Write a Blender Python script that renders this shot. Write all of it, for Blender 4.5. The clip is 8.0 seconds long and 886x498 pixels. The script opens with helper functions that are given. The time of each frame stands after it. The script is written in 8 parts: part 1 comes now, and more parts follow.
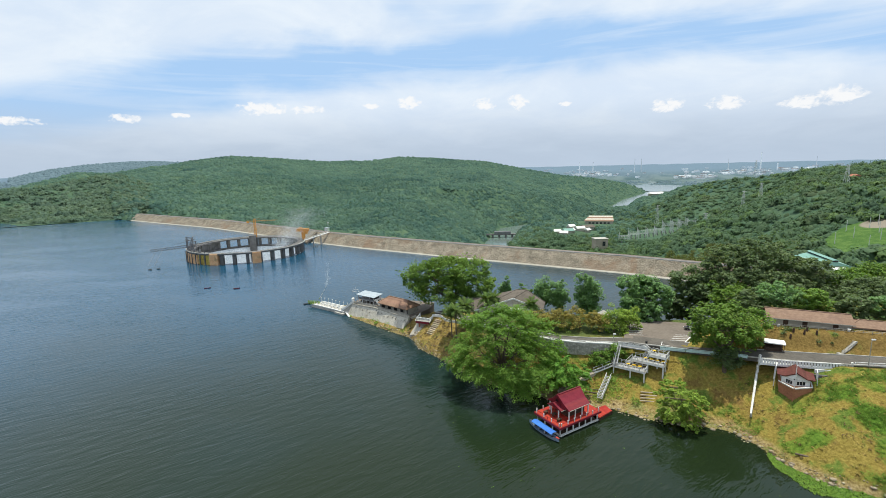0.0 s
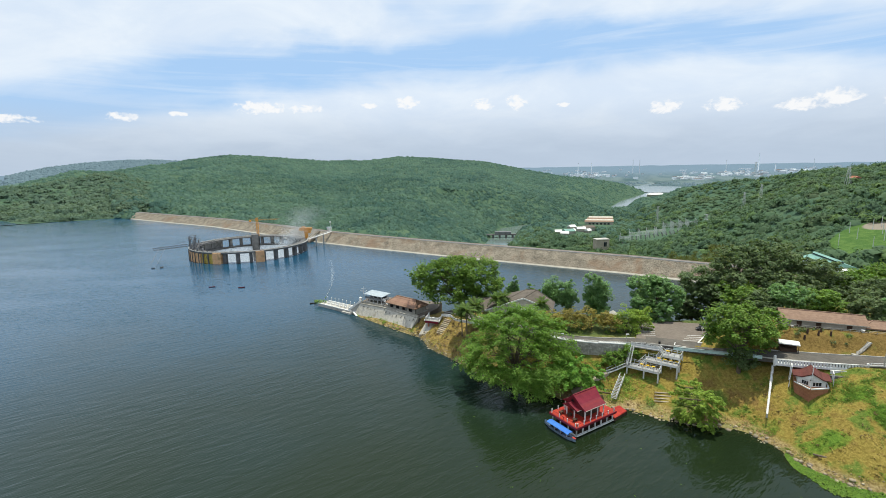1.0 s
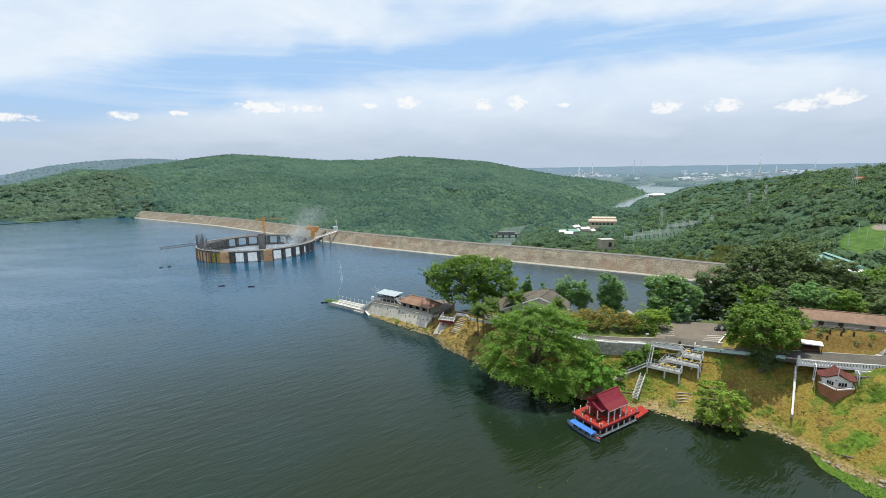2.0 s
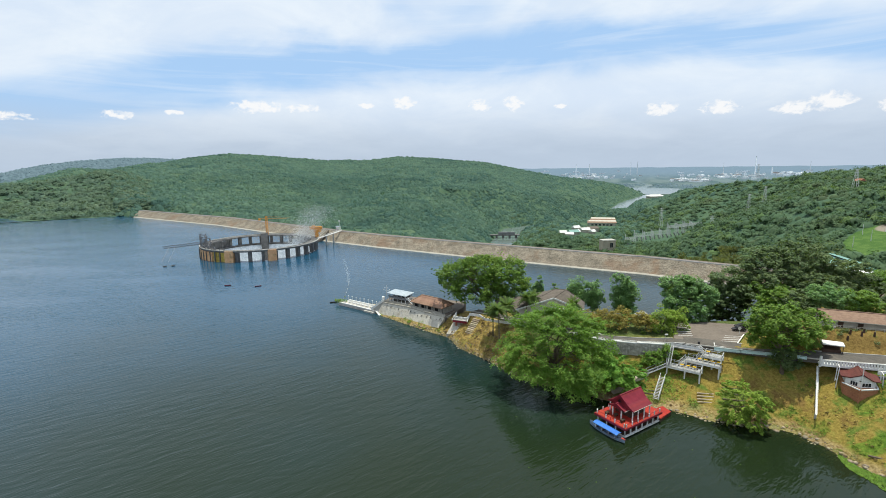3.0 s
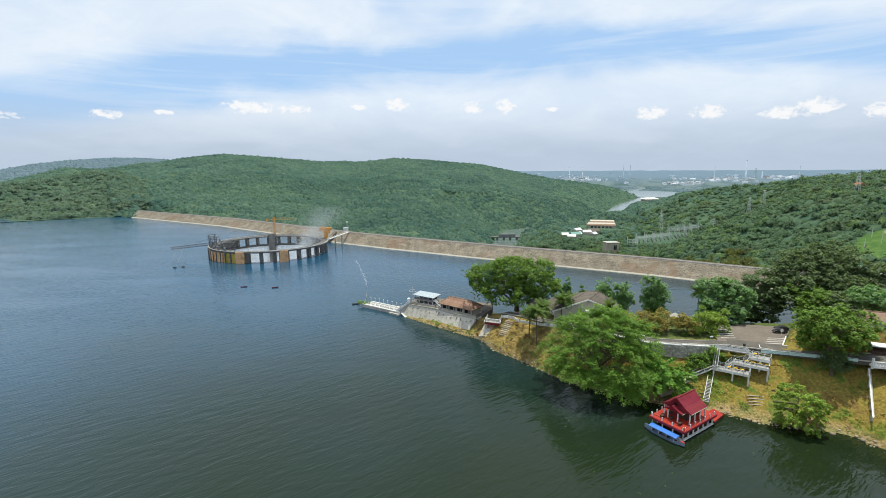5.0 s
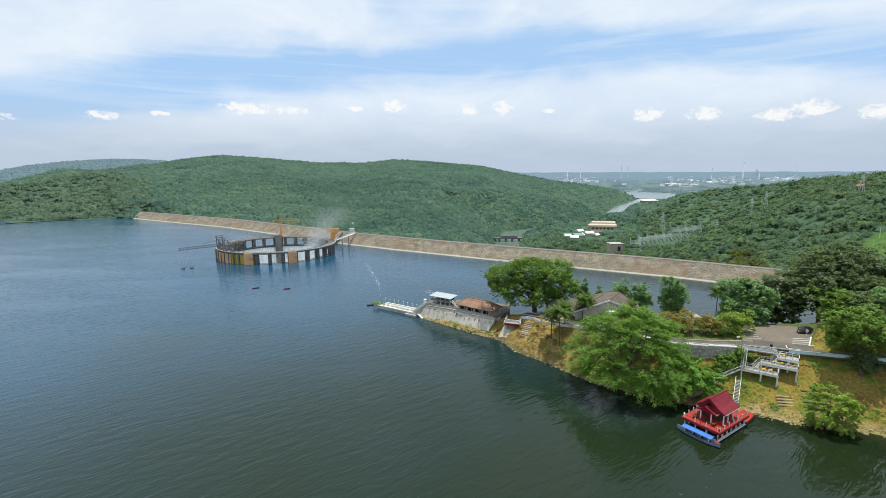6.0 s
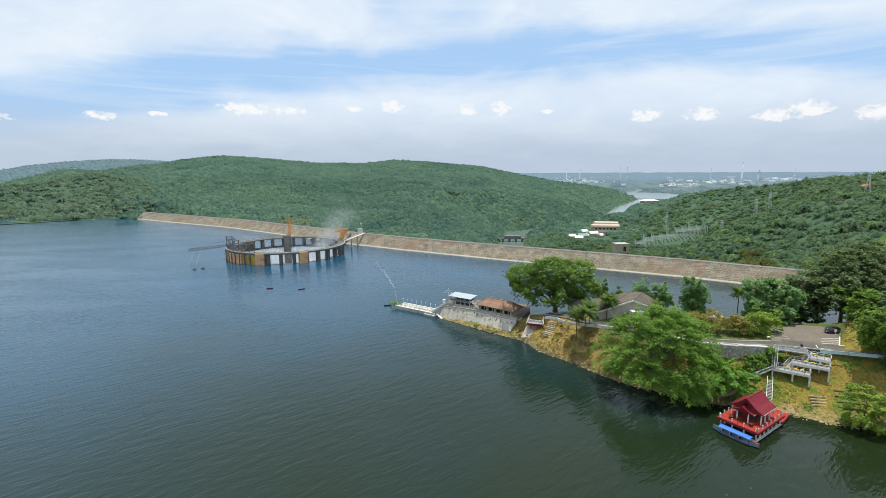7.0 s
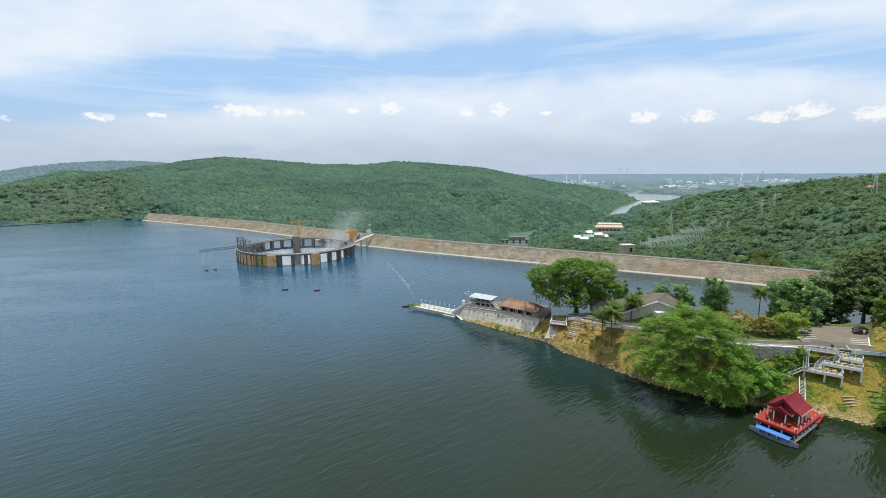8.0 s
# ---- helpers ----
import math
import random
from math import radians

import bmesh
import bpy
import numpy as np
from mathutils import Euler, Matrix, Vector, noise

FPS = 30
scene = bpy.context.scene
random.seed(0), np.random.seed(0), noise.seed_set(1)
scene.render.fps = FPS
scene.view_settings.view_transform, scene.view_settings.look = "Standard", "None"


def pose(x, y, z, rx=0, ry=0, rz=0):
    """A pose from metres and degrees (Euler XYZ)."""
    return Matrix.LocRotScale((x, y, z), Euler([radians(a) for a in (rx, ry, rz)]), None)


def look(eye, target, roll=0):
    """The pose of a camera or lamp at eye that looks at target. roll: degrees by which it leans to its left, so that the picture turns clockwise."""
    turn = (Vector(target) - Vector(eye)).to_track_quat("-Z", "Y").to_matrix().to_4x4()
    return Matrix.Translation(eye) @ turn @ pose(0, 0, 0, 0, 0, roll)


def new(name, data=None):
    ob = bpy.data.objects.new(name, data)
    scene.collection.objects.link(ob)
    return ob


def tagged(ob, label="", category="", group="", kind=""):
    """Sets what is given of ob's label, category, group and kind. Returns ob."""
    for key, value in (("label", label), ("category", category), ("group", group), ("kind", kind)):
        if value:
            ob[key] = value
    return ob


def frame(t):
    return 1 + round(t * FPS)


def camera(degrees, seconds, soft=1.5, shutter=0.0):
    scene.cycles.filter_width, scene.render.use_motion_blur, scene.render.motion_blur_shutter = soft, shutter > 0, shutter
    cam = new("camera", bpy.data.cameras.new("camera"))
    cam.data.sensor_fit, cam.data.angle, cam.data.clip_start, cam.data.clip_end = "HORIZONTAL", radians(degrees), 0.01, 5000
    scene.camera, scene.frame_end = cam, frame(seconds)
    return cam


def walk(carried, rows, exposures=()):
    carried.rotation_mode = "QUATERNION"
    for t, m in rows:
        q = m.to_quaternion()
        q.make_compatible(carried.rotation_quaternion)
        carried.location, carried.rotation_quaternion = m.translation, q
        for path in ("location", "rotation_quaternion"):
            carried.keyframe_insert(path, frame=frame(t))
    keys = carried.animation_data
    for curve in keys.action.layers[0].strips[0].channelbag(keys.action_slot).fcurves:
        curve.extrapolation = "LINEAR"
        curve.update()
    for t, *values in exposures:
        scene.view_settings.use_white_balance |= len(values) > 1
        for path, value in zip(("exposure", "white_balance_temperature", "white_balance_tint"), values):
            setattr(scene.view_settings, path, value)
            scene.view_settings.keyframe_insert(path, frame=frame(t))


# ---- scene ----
cam = camera(88.1, 8.0, 0.75)
PATH = [
    (0, (3.717, -1.68, 68.659), (3.651, 0.288, 68.307), -1.4),
    (0.5, (1.698, -1.54, 68.53), (1.642, 0.428, 68.178), -1.3),
    (1, (-1.142, -1.425, 68.485), (-1.198, 0.543, 68.133), -1.1),
    (1.5, (-4.037, -1.282, 68.349), (-4.096, 0.686, 67.997), -1.0),
    (3, (-14.193, -0.423, 67.816), (-14.233, 1.545, 67.466), -0.7),
    (3.5, (-18.041, -0.046, 67.704), (-18.069, 1.923, 67.356), -0.6),
    (4, (-21.878, 0.426, 67.451), (-21.899, 2.396, 67.105), -0.5),
    (4.5, (-26.095, 0.901, 67.406), (-26.107, 2.871, 67.061), -0.4),
    (6, (-39.51, 1.906, 66.967), (-39.502, 3.878, 66.631), -0.3),
    (6.5, (-44.199, 2.262, 66.874), (-44.185, 4.234, 66.538), -0.3),
    (7, (-49.156, 2.462, 66.781), (-49.141, 4.433, 66.447), -0.3),
    (7.5, (-53.866, 2.535, 66.641), (-53.849, 4.507, 66.31), -0.3),
    (8, (-58.86, 2.699, 66.578), (-58.84, 4.672, 66.25), -0.3),
]
walk(cam, [(t, look(eye, target, roll)) for t, eye, target, roll in PATH])

# ---- world, sun ----
SUN_EL, SUN_AZ = radians(80), radians(36)  # azimuth from +y towards +x
sun = new("sun", bpy.data.lights.new("sun", "SUN"))
sun.data.energy, sun.data.angle, sun.data.color = 4.4, radians(0.6), (1.0, 0.965, 0.80)
sun_dir = Vector((math.sin(SUN_AZ) * math.cos(SUN_EL), math.cos(SUN_AZ) * math.cos(SUN_EL), math.sin(SUN_EL)))
sun.matrix_world = look(sun_dir * 300, (0, 0, 0))


class Nodes:
    """Short hand for building a node tree."""

    def __init__(self, tree):
        self.tree = tree

    def add(self, kind):
        return self.tree.nodes.new(kind)

    def link(self, value, socket):
        if hasattr(value, "is_output"):
            self.tree.links.new(value, socket)
        else:
            socket.default_value = value

    def math(self, op, *args, clamp=False):
        n = self.add("ShaderNodeMath")
        n.operation, n.use_clamp = op, clamp
        for i, a in enumerate(args):
            self.link(a, n.inputs[i])
        return n.outputs[0]

    def step(self, value, lo, hi, a=0.0, b=1.0):
        n = self.add("ShaderNodeMapRange")
        n.interpolation_type = "SMOOTHSTEP"
        for i, v in enumerate((value, lo, hi, a, b)):
            self.link(v, n.inputs[i])
        return n.outputs[0]

    def mix(self, fac, a, b, blend="MIX"):
        n = self.add("ShaderNodeMix")
        n.data_type, n.blend_type = "RGBA", blend
        self.link(fac, n.inputs[0])
        for v, s in ((a, n.inputs[6]), (b, n.inputs[7])):
            self.link(v if hasattr(v, "is_output") else (*v[:3], 1), s)
        return n.outputs[2]

    def noise(self, vector, scale, detail=4.0, rough=0.55, dist=0.0):
        n = self.add("ShaderNodeTexNoise")
        self.link(vector, n.inputs["Vector"])
        n.inputs["Scale"].default_value, n.inputs["Detail"].default_value = scale, detail
        n.inputs["Roughness"].default_value, n.inputs["Distortion"].default_value = rough, dist
        return n.outputs[0]

    def scaled(self, vector, sx, sy, sz):
        n = self.add("ShaderNodeMapping")
        self.link(vector, n.inputs[0])
        n.inputs["Scale"].default_value = (sx, sy, sz)
        return n.outputs[0]

    def join(self, x, y, z):
        n = self.add("ShaderNodeCombineXYZ")
        for i, v in enumerate((x, y, z)):
            self.link(v, n.inputs[i])
        return n.outputs[0]


def make_world():
    world = bpy.data.worlds.new("sky")
    scene.world = world
    world.use_nodes = True
    tree = world.node_tree
    tree.nodes.clear()
    n = Nodes(tree)
    out, bg = n.add("ShaderNodeOutputWorld"), n.add("ShaderNodeBackground")
    bg.inputs[1].default_value = 0.1
    tree.links.new(bg.outputs[0], out.inputs[0])
    sky = n.add("ShaderNodeTexSky")
    sky.sky_type, sky.sun_disc, sky.sun_elevation, sky.sun_rotation = "NISHITA", False, SUN_EL, SUN_AZ
    sky.air_density, sky.dust_density, sky.ozone_density = 1.0, 0.6, 1.5
    co = n.add("ShaderNodeTexCoord").outputs["Generated"]
    sep = n.add("ShaderNodeSeparateXYZ")
    tree.links.new(co, sep.inputs[0])
    x, y, z = sep.outputs
    az = n.math("MULTIPLY", n.math("ARCTAN2", x, y), 57.29578)
    el = n.math("MULTIPLY", n.math("ARCSINE", z), 57.29578)
    ang = n.join(az, el, 0.0)
    # high veil: blue shows through in a long streak
    warp = n.noise(n.scaled(ang, 0.045, 0.13, 1), 1.0, 5, 0.55, 0.6)
    streak = n.noise(n.scaled(ang, 0.03, 0.42, 1), 1.3, 6, 0.6, 0.8)
    centre = n.math("SUBTRACT", 12.9, n.math("MULTIPLY", 0.0024, n.math("POWER", n.math("SUBTRACT", az, 9.0), 2.0)))
    off = n.math("ADD", n.math("SUBTRACT", el, centre), n.math("MULTIPLY", n.math("SUBTRACT", warp, 0.5), 9.0))
    band = n.step(n.math("ABSOLUTE", off), 0.6, 4.0, 1.0, 0.0)
    upper = n.math("MULTIPLY", n.math("MULTIPLY", n.step(el, 12.5, 18.0), n.step(az, -22.0, 6.0, 0.25, 1.0)), n.step(n.noise(n.scaled(ang, 0.03, 0.06, 1), 1.6, 4, 0.5, 0.4), 0.42, 0.62))
    blue = n.math("MAXIMUM", band, n.math("MULTIPLY", upper, 0.75))
    blue = n.math("MULTIPLY", blue, n.step(streak, 0.3, 0.62, 0.6, 1.1), clamp=True)
    veil = n.math("SUBTRACT", 1.0, n.math("MULTIPLY", blue, 0.95))
    soft = n.noise(n.scaled(ang, 0.05, 0.11, 1), 1.4, 6, 0.6, 0.5)
    white = n.mix(n.step(soft, 0.35, 0.7), (7.0, 8.1, 9.5), (8.3, 9.1, 9.9))
    blue_sky = n.mix(0.85, sky.outputs[0], (4.1, 6.5, 9.8))
    colour = n.mix(veil, blue_sky, white)
    # a row of small heaped clouds over the haze, and grey bellies under them
    fine = n.noise(n.scaled(ang, 0.8, 1.2, 1), 1.3, 5, 0.6, 0.4)
    puffs = None
    rows = [(-22.3, 6.9, 3.0, 0.75), (-17.4, 6.9, 2.1, 0.5), (-10.1, 7.3, 1.0, 0.35), (-5.6, 7.6, 1.5, 0.75), (3.5, 7.2, 1.4, 0.75),
            (7.4, 7.3, 1.3, 0.9), (12.9, 6.9, 0.8, 0.3), (23.7, 6.0, 1.8, 0.75), (29.2, 5.8, 1.8, 0.8), (35.3, 5.3, 1.8, 0.7),
            (38.2, 5.7, 1.9, 0.9), (-35.5, 5.6, 1.6, 0.5), (-44.5, 5.0, 3.0, 0.4), (-30.5, 6.0, 1.0, 0.3), (44.0, 5.0, 3.0, 0.8)]
    for a, e, w, h in rows:
        u = n.math("DIVIDE", n.math("SUBTRACT", az, a), w)
        v = n.math("DIVIDE", n.math("SUBTRACT", el, e), h)
        d = n.math("ADD", n.math("MULTIPLY", u, u), n.math("MULTIPLY", v, v))
        m = n.math("SUBTRACT", n.math("MULTIPLY", fine, 3.0), n.math("ADD", n.math("MULTIPLY", d, 0.8), 0.75))
        puffs = m if puffs is None else n.math("MAXIMUM", puffs, m)
    low = n.step(el, 1.0, 8.5, 1.0, 0.0)
    bank = n.noise(n.scaled(ang, 0.09, 0.35, 1), 1.2, 5, 0.6, 0.3)
    low = n.math("MULTIPLY", low, n.step(bank, 0.2, 0.75, 1.15, 0.8), clamp=True)
    colour = n.mix(low, colour, (5.0, 5.95, 7.2))
    colour = n.mix(n.step(el, 0.0, 3.5, 0.55, 0.0), colour, (4.9, 5.9, 7.2))
    colour = n.mix(n.math("MULTIPLY", n.step(puffs, -0.05, 0.75), 0.95), colour, (9.5, 9.6, 9.7))
    tree.links.new(colour, bg.inputs[0])


make_world()


# ---- materials ----
def material(name, a, b, scale=1.0, rough=0.8, metal=0.0, bump=0.0, bump_scale=None, spread=0.0, stain=None, stain_scale=0.2, leafy=0.0, island=False):
    """Two colours mixed by a two-scale noise, with bump, a spread between objects or islands, and stains."""
    m = bpy.data.materials.new(name)
    m.use_nodes = True
    tree = m.node_tree
    n = Nodes(tree)
    bsdf = tree.nodes["Principled BSDF"]
    geo = n.add("ShaderNodeNewGeometry")
    co = geo.outputs["Position"]
    f = n.noise(co, scale, 5, 0.6)
    coarse = n.noise(co, scale * 0.13, 3, 0.5)
    fac = n.step(n.math("ADD", n.math("MULTIPLY", f, 0.65), n.math("MULTIPLY", coarse, 0.35)), 0.3, 0.7)
    colour = n.mix(fac, a, b)
    if stain:
        colour = n.mix(n.step(n.noise(co, stain_scale, 6, 0.65, 0.4), 0.5, 0.72, 0.0, 0.8), colour, stain)
    if spread:
        r = geo.outputs["Random Per Island"] if island else n.add("ShaderNodeObjectInfo").outputs["Random"]
        hsv = n.add("ShaderNodeHueSaturation")
        n.link(n.math("ADD", 1 - spread, n.math("MULTIPLY", r, 2 * spread)), hsv.inputs["Value"])
        n.link(n.math("ADD", 0.5 - spread * 0.045, n.math("MULTIPLY", n.math("FRACT", n.math("MULTIPLY", r, 7.31)), spread * 0.09)), hsv.inputs["Hue"])
        tree.links.new(colour, hsv.inputs["Color"])
        colour = hsv.outputs[0]
    tree.links.new(colour, bsdf.inputs["Base Color"])
    bsdf.inputs["Roughness"].default_value, bsdf.inputs["Metallic"].default_value = rough, metal
    bsdf.inputs["Specular IOR Level"].default_value = 0.3
    if bump:
        bp = n.add("ShaderNodeBump")
        bp.inputs["Strength"].default_value, bp.inputs["Distance"].default_value = 1.0, bump
        tree.links.new(n.noise(co, bump_scale or scale * 2, 4, 0.6), bp.inputs["Height"])
        tree.links.new(bp.outputs[0], bsdf.inputs["Normal"])
    if leafy:
        tr, mx = n.add("ShaderNodeBsdfTranslucent"), n.add("ShaderNodeMixShader")
        tree.links.new(n.mix(1.0, colour, (1.5, 1.5, 0.6), "MULTIPLY"), tr.inputs[0])
        mx.inputs[0].default_value = leafy
        tree.links.new(bsdf.outputs[0], mx.inputs[1])
        tree.links.new(tr.outputs[0], mx.inputs[2])
        tree.links.new(mx.outputs[0], tree.nodes["Material Output"].inputs[0])
    return m


def water_material():
    m = bpy.data.materials.new("lake_water")
    m.use_nodes = True
    tree = m.node_tree
    n = Nodes(tree)
    bsdf = tree.nodes["Principled BSDF"]
    co = n.add("ShaderNodeNewGeometry").outputs["Position"]
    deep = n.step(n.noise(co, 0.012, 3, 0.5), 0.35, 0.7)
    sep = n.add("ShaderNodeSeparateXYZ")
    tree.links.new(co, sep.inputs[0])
    # dark green by the headland; the sky's blue reflection is put into the open lake's colour
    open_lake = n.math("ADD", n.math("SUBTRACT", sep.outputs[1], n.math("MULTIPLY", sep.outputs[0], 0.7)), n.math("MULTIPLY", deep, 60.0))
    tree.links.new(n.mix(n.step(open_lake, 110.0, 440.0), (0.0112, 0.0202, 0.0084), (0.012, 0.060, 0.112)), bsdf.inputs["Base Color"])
    bsdf.inputs["IOR"].default_value = 1.333
    # calm lanes and ruffled water
    lanes = n.noise(n.scaled(co, 0.012, 0.03, 1), 1.0, 4, 0.55, 0.5)
    n.link(n.step(lanes, 0.35, 0.7, 0.06, 0.15), bsdf.inputs["Roughness"])
    turn = n.add("ShaderNodeMapping")
    tree.links.new(co, turn.inputs[0])
    turn.inputs["Rotation"].default_value = (0, 0, radians(-36))
    along = n.scaled(turn.outputs[0], 0.29, 1.0, 1)
    long_waves = n.noise(along, 0.48, 2, 0.55, 0.35)
    small = n.noise(along, 1.4, 2, 0.55, 0.3)
    height = n.math("ADD", n.math("MULTIPLY", long_waves, 1.0), n.math("MULTIPLY", small, 0.34))
    height = n.math("MULTIPLY", height, n.step(lanes, 0.3, 0.6, 0.55, 1.0))
    bp = n.add("ShaderNodeBump")
    bp.inputs["Strength"].default_value, bp.inputs["Distance"].default_value = 1.0, 0.24
    tree.links.new(height, bp.inputs["Height"])
    tree.links.new(bp.outputs[0], bsdf.inputs["Normal"])
    return m


def ground_material():
    """Grass, dry grass and bare earth; steeper and patchier where the noise says so."""
    m = bpy.data.materials.new("bank_ground")
    m.use_nodes = True
    tree = m.node_tree
    n = Nodes(tree)
    bsdf = tree.nodes["Principled BSDF"]
    co = n.add("ShaderNodeNewGeometry").outputs["Position"]
    fine, mid, wide = n.noise(co, 1.5, 9, 0.75), n.noise(co, 0.22, 5, 0.6, 0.4), n.noise(co, 0.06, 3, 0.5)
    dry = n.mix(n.step(fine, 0.35, 0.65), (0.165, 0.124, 0.025), (0.31, 0.238, 0.060))
    green = n.mix(n.step(fine, 0.35, 0.68), (0.075, 0.125, 0.018), (0.155, 0.20, 0.040))
    earth = n.mix(n.step(fine, 0.3, 0.7), (0.12, 0.074, 0.022), (0.235, 0.150, 0.052))
    colour = n.mix(n.step(mid, 0.47, 0.62), dry, green)
    colour = n.mix(n.step(n.math("ADD", mid, n.math("MULTIPLY", wide, 0.4)), 0.52, 0.66, 0.85, 0.0), colour, earth)
    sep = n.add("ShaderNodeSeparateXYZ")
    tree.links.new(co, sep.inputs[0])
    # dry stony slope at the narrow end of the headland
    stony = n.mix(n.step(fine, 0.3, 0.7), (0.17, 0.108, 0.030), (0.46, 0.325, 0.110))
    colour = n.mix(n.math("MULTIPLY", n.step(sep.outputs[0], 6.0, 22.0, 1.0, 0.0), n.step(mid, 0.40, 0.64, 1.0, 0.45)), colour, stony)
    # lush creepers over the wider part of the bank, rubble along the waterline; the same patches carry the weeds
    def waves(size, seed):
        rng, total = np.random.RandomState(seed), 0.0
        for _ in range(7):
            a, p = rng.uniform(0, 2 * np.pi, 2)
            k = rng.uniform(0.7, 1.9) * 2 * np.pi / size
            run = n.math("ADD", n.math("MULTIPLY", sep.outputs[0], float(k * np.cos(a))), n.math("ADD", n.math("MULTIPLY", sep.outputs[1], float(k * np.sin(a))), float(p)))
            total = n.math("ADD", total, n.math("SINE", run))
        return n.math("ADD", n.math("DIVIDE", total, 4.2), n.math("MULTIPLY", n.math("SUBTRACT", fine, 0.5), 0.9))

    creeper = n.math("MAXIMUM", n.math("MULTIPLY", n.step(waves(22, 43), 0.0, 0.3), n.step(sep.outputs[0], 88.0, 95.0)), n.math("MULTIPLY", n.step(waves(13, 41), 0.1, 0.4), n.step(sep.outputs[0], 66.0, 74.0, 0.0, 0.75)))
    low_bank = n.math("MULTIPLY", n.step(sep.outputs[1], 103.0, 110.0, 1.0, 0.1), n.step(sep.outputs[2], 0.8, 2.2))
    lush = n.mix(n.step(fine, 0.35, 0.68), (0.060, 0.135, 0.014), (0.130, 0.235, 0.028))
    colour = n.mix(n.math("MULTIPLY", creeper, low_bank), colour, lush)
    colour = n.mix(n.math("MULTIPLY", n.step(sep.outputs[2], 0.5, 1.9, 0.9, 0.0), n.step(mid, 0.3, 0.6, 1.0, 0.55)), colour, n.mix(n.step(fine, 0.35, 0.65), (0.16, 0.105, 0.045), (0.42, 0.33, 0.19)))
    # beyond the dam the ground is covered with scrub
    across = n.math("ADD", n.math("MULTIPLY", sep.outputs[0], 0.55), n.math("MULTIPLY", sep.outputs[1], 0.835))
    scrub = n.mix(n.step(n.noise(co, 0.05, 6, 0.65), 0.35, 0.65), (0.044, 0.090, 0.056), (0.078, 0.128, 0.072))
    gx, gy = n.math("SUBTRACT", sep.outputs[0], 279.0), n.math("SUBTRACT", sep.outputs[1], 316.0)
    field = n.math("ADD", n.math("POWER", n.math("DIVIDE", n.math("ADD", gx, gy), 62.0), 2.0), n.math("POWER", n.math("DIVIDE", n.math("SUBTRACT", gx, gy), 27.0), 2.0))
    field = n.math("ADD", field, n.math("MULTIPLY", n.math("SUBTRACT", mid, 0.5), 0.9))
    scrub = n.mix(n.step(field, 0.85, 1.05, 1.0, 0.0), scrub, n.mix(n.step(mid, 0.4, 0.65), (0.052, 0.112, 0.024), (0.088, 0.155, 0.036)))
    bald = n.math("ADD", n.math("POWER", n.math("DIVIDE", n.math("SUBTRACT", sep.outputs[0], 314.0), 17.0), 2.0), n.math("POWER", n.math("DIVIDE", n.math("SUBTRACT", sep.outputs[1], 336.0), 13.0), 2.0))
    scrub = n.mix(n.step(bald, 0.8, 1.1, 1.0, 0.0), scrub, (0.24, 0.21, 0.17))
    beside_lot = n.math("SUBTRACT", n.math("MULTIPLY", n.math("SUBTRACT", sep.outputs[0], 73.4), 0.75), n.math("MULTIPLY", n.math("SUBTRACT", sep.outputs[1], 135.0), 0.66))
    garden = n.mix(n.step(fine, 0.35, 0.65), (0.045, 0.075, 0.020), (0.12, 0.15, 0.05))
    garden = n.mix(n.step(mid, 0.56, 0.68, 0.0, 0.5), garden, earth)
    colour = n.mix(n.math("MULTIPLY", n.step(sep.outputs[1], 138.0, 147.0), n.math("MULTIPLY", n.step(sep.outputs[0], 0.0, 18.0, 0.1, 1.0), n.step(beside_lot, 0.5, 2.5, 1.0, 0.15))), colour, garden)
    behind_lane = n.math("ADD", n.math("MULTIPLY", n.math("SUBTRACT", sep.outputs[0], 95.1), 0.316), n.math("MULTIPLY", n.math("SUBTRACT", sep.outputs[1], 123.2), 0.949))
    tilled = n.math("MULTIPLY", n.step(sep.outputs[0], 86.0, 90.0), n.math("MULTIPLY", n.step(behind_lane, -2.0, -0.5), n.step(behind_lane, 8.5, 11.0, 1.0, 0.0)))
    tilled = n.math("MULTIPLY", tilled, n.step(n.math("ADD", mid, n.math("MULTIPLY", n.step(behind_lane, 3.0, 6.0), 0.12)), 0.58, 0.68, 1.0, 0.35))
    colour = n.mix(n.math("MULTIPLY", tilled, 0.85), colour, earth)
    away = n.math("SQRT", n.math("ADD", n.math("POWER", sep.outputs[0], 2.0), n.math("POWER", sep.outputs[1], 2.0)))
    colour = n.mix(n.math("MAXIMUM", n.step(across, 300.0, 330.0), n.step(away, 520.0, 600.0)), colour, scrub)
    # far hills to the left: haze is put into the ground colour as blue-green
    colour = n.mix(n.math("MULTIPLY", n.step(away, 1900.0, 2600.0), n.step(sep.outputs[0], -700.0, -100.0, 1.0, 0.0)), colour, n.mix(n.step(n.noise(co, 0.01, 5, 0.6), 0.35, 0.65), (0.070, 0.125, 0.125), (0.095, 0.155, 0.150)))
    # the plain takes a blue-grey haze tint, bluer still beyond 3.5 km
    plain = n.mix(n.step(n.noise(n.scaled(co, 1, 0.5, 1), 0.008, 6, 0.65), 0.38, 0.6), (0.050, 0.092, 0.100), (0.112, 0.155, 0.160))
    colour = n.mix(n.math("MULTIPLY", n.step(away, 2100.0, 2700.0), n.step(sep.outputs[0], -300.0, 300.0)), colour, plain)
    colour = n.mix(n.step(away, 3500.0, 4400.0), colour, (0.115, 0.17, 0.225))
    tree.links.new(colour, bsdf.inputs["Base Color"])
    bsdf.inputs["Roughness"].default_value = 0.95
    bsdf.inputs["Specular IOR Level"].default_value = 0.15
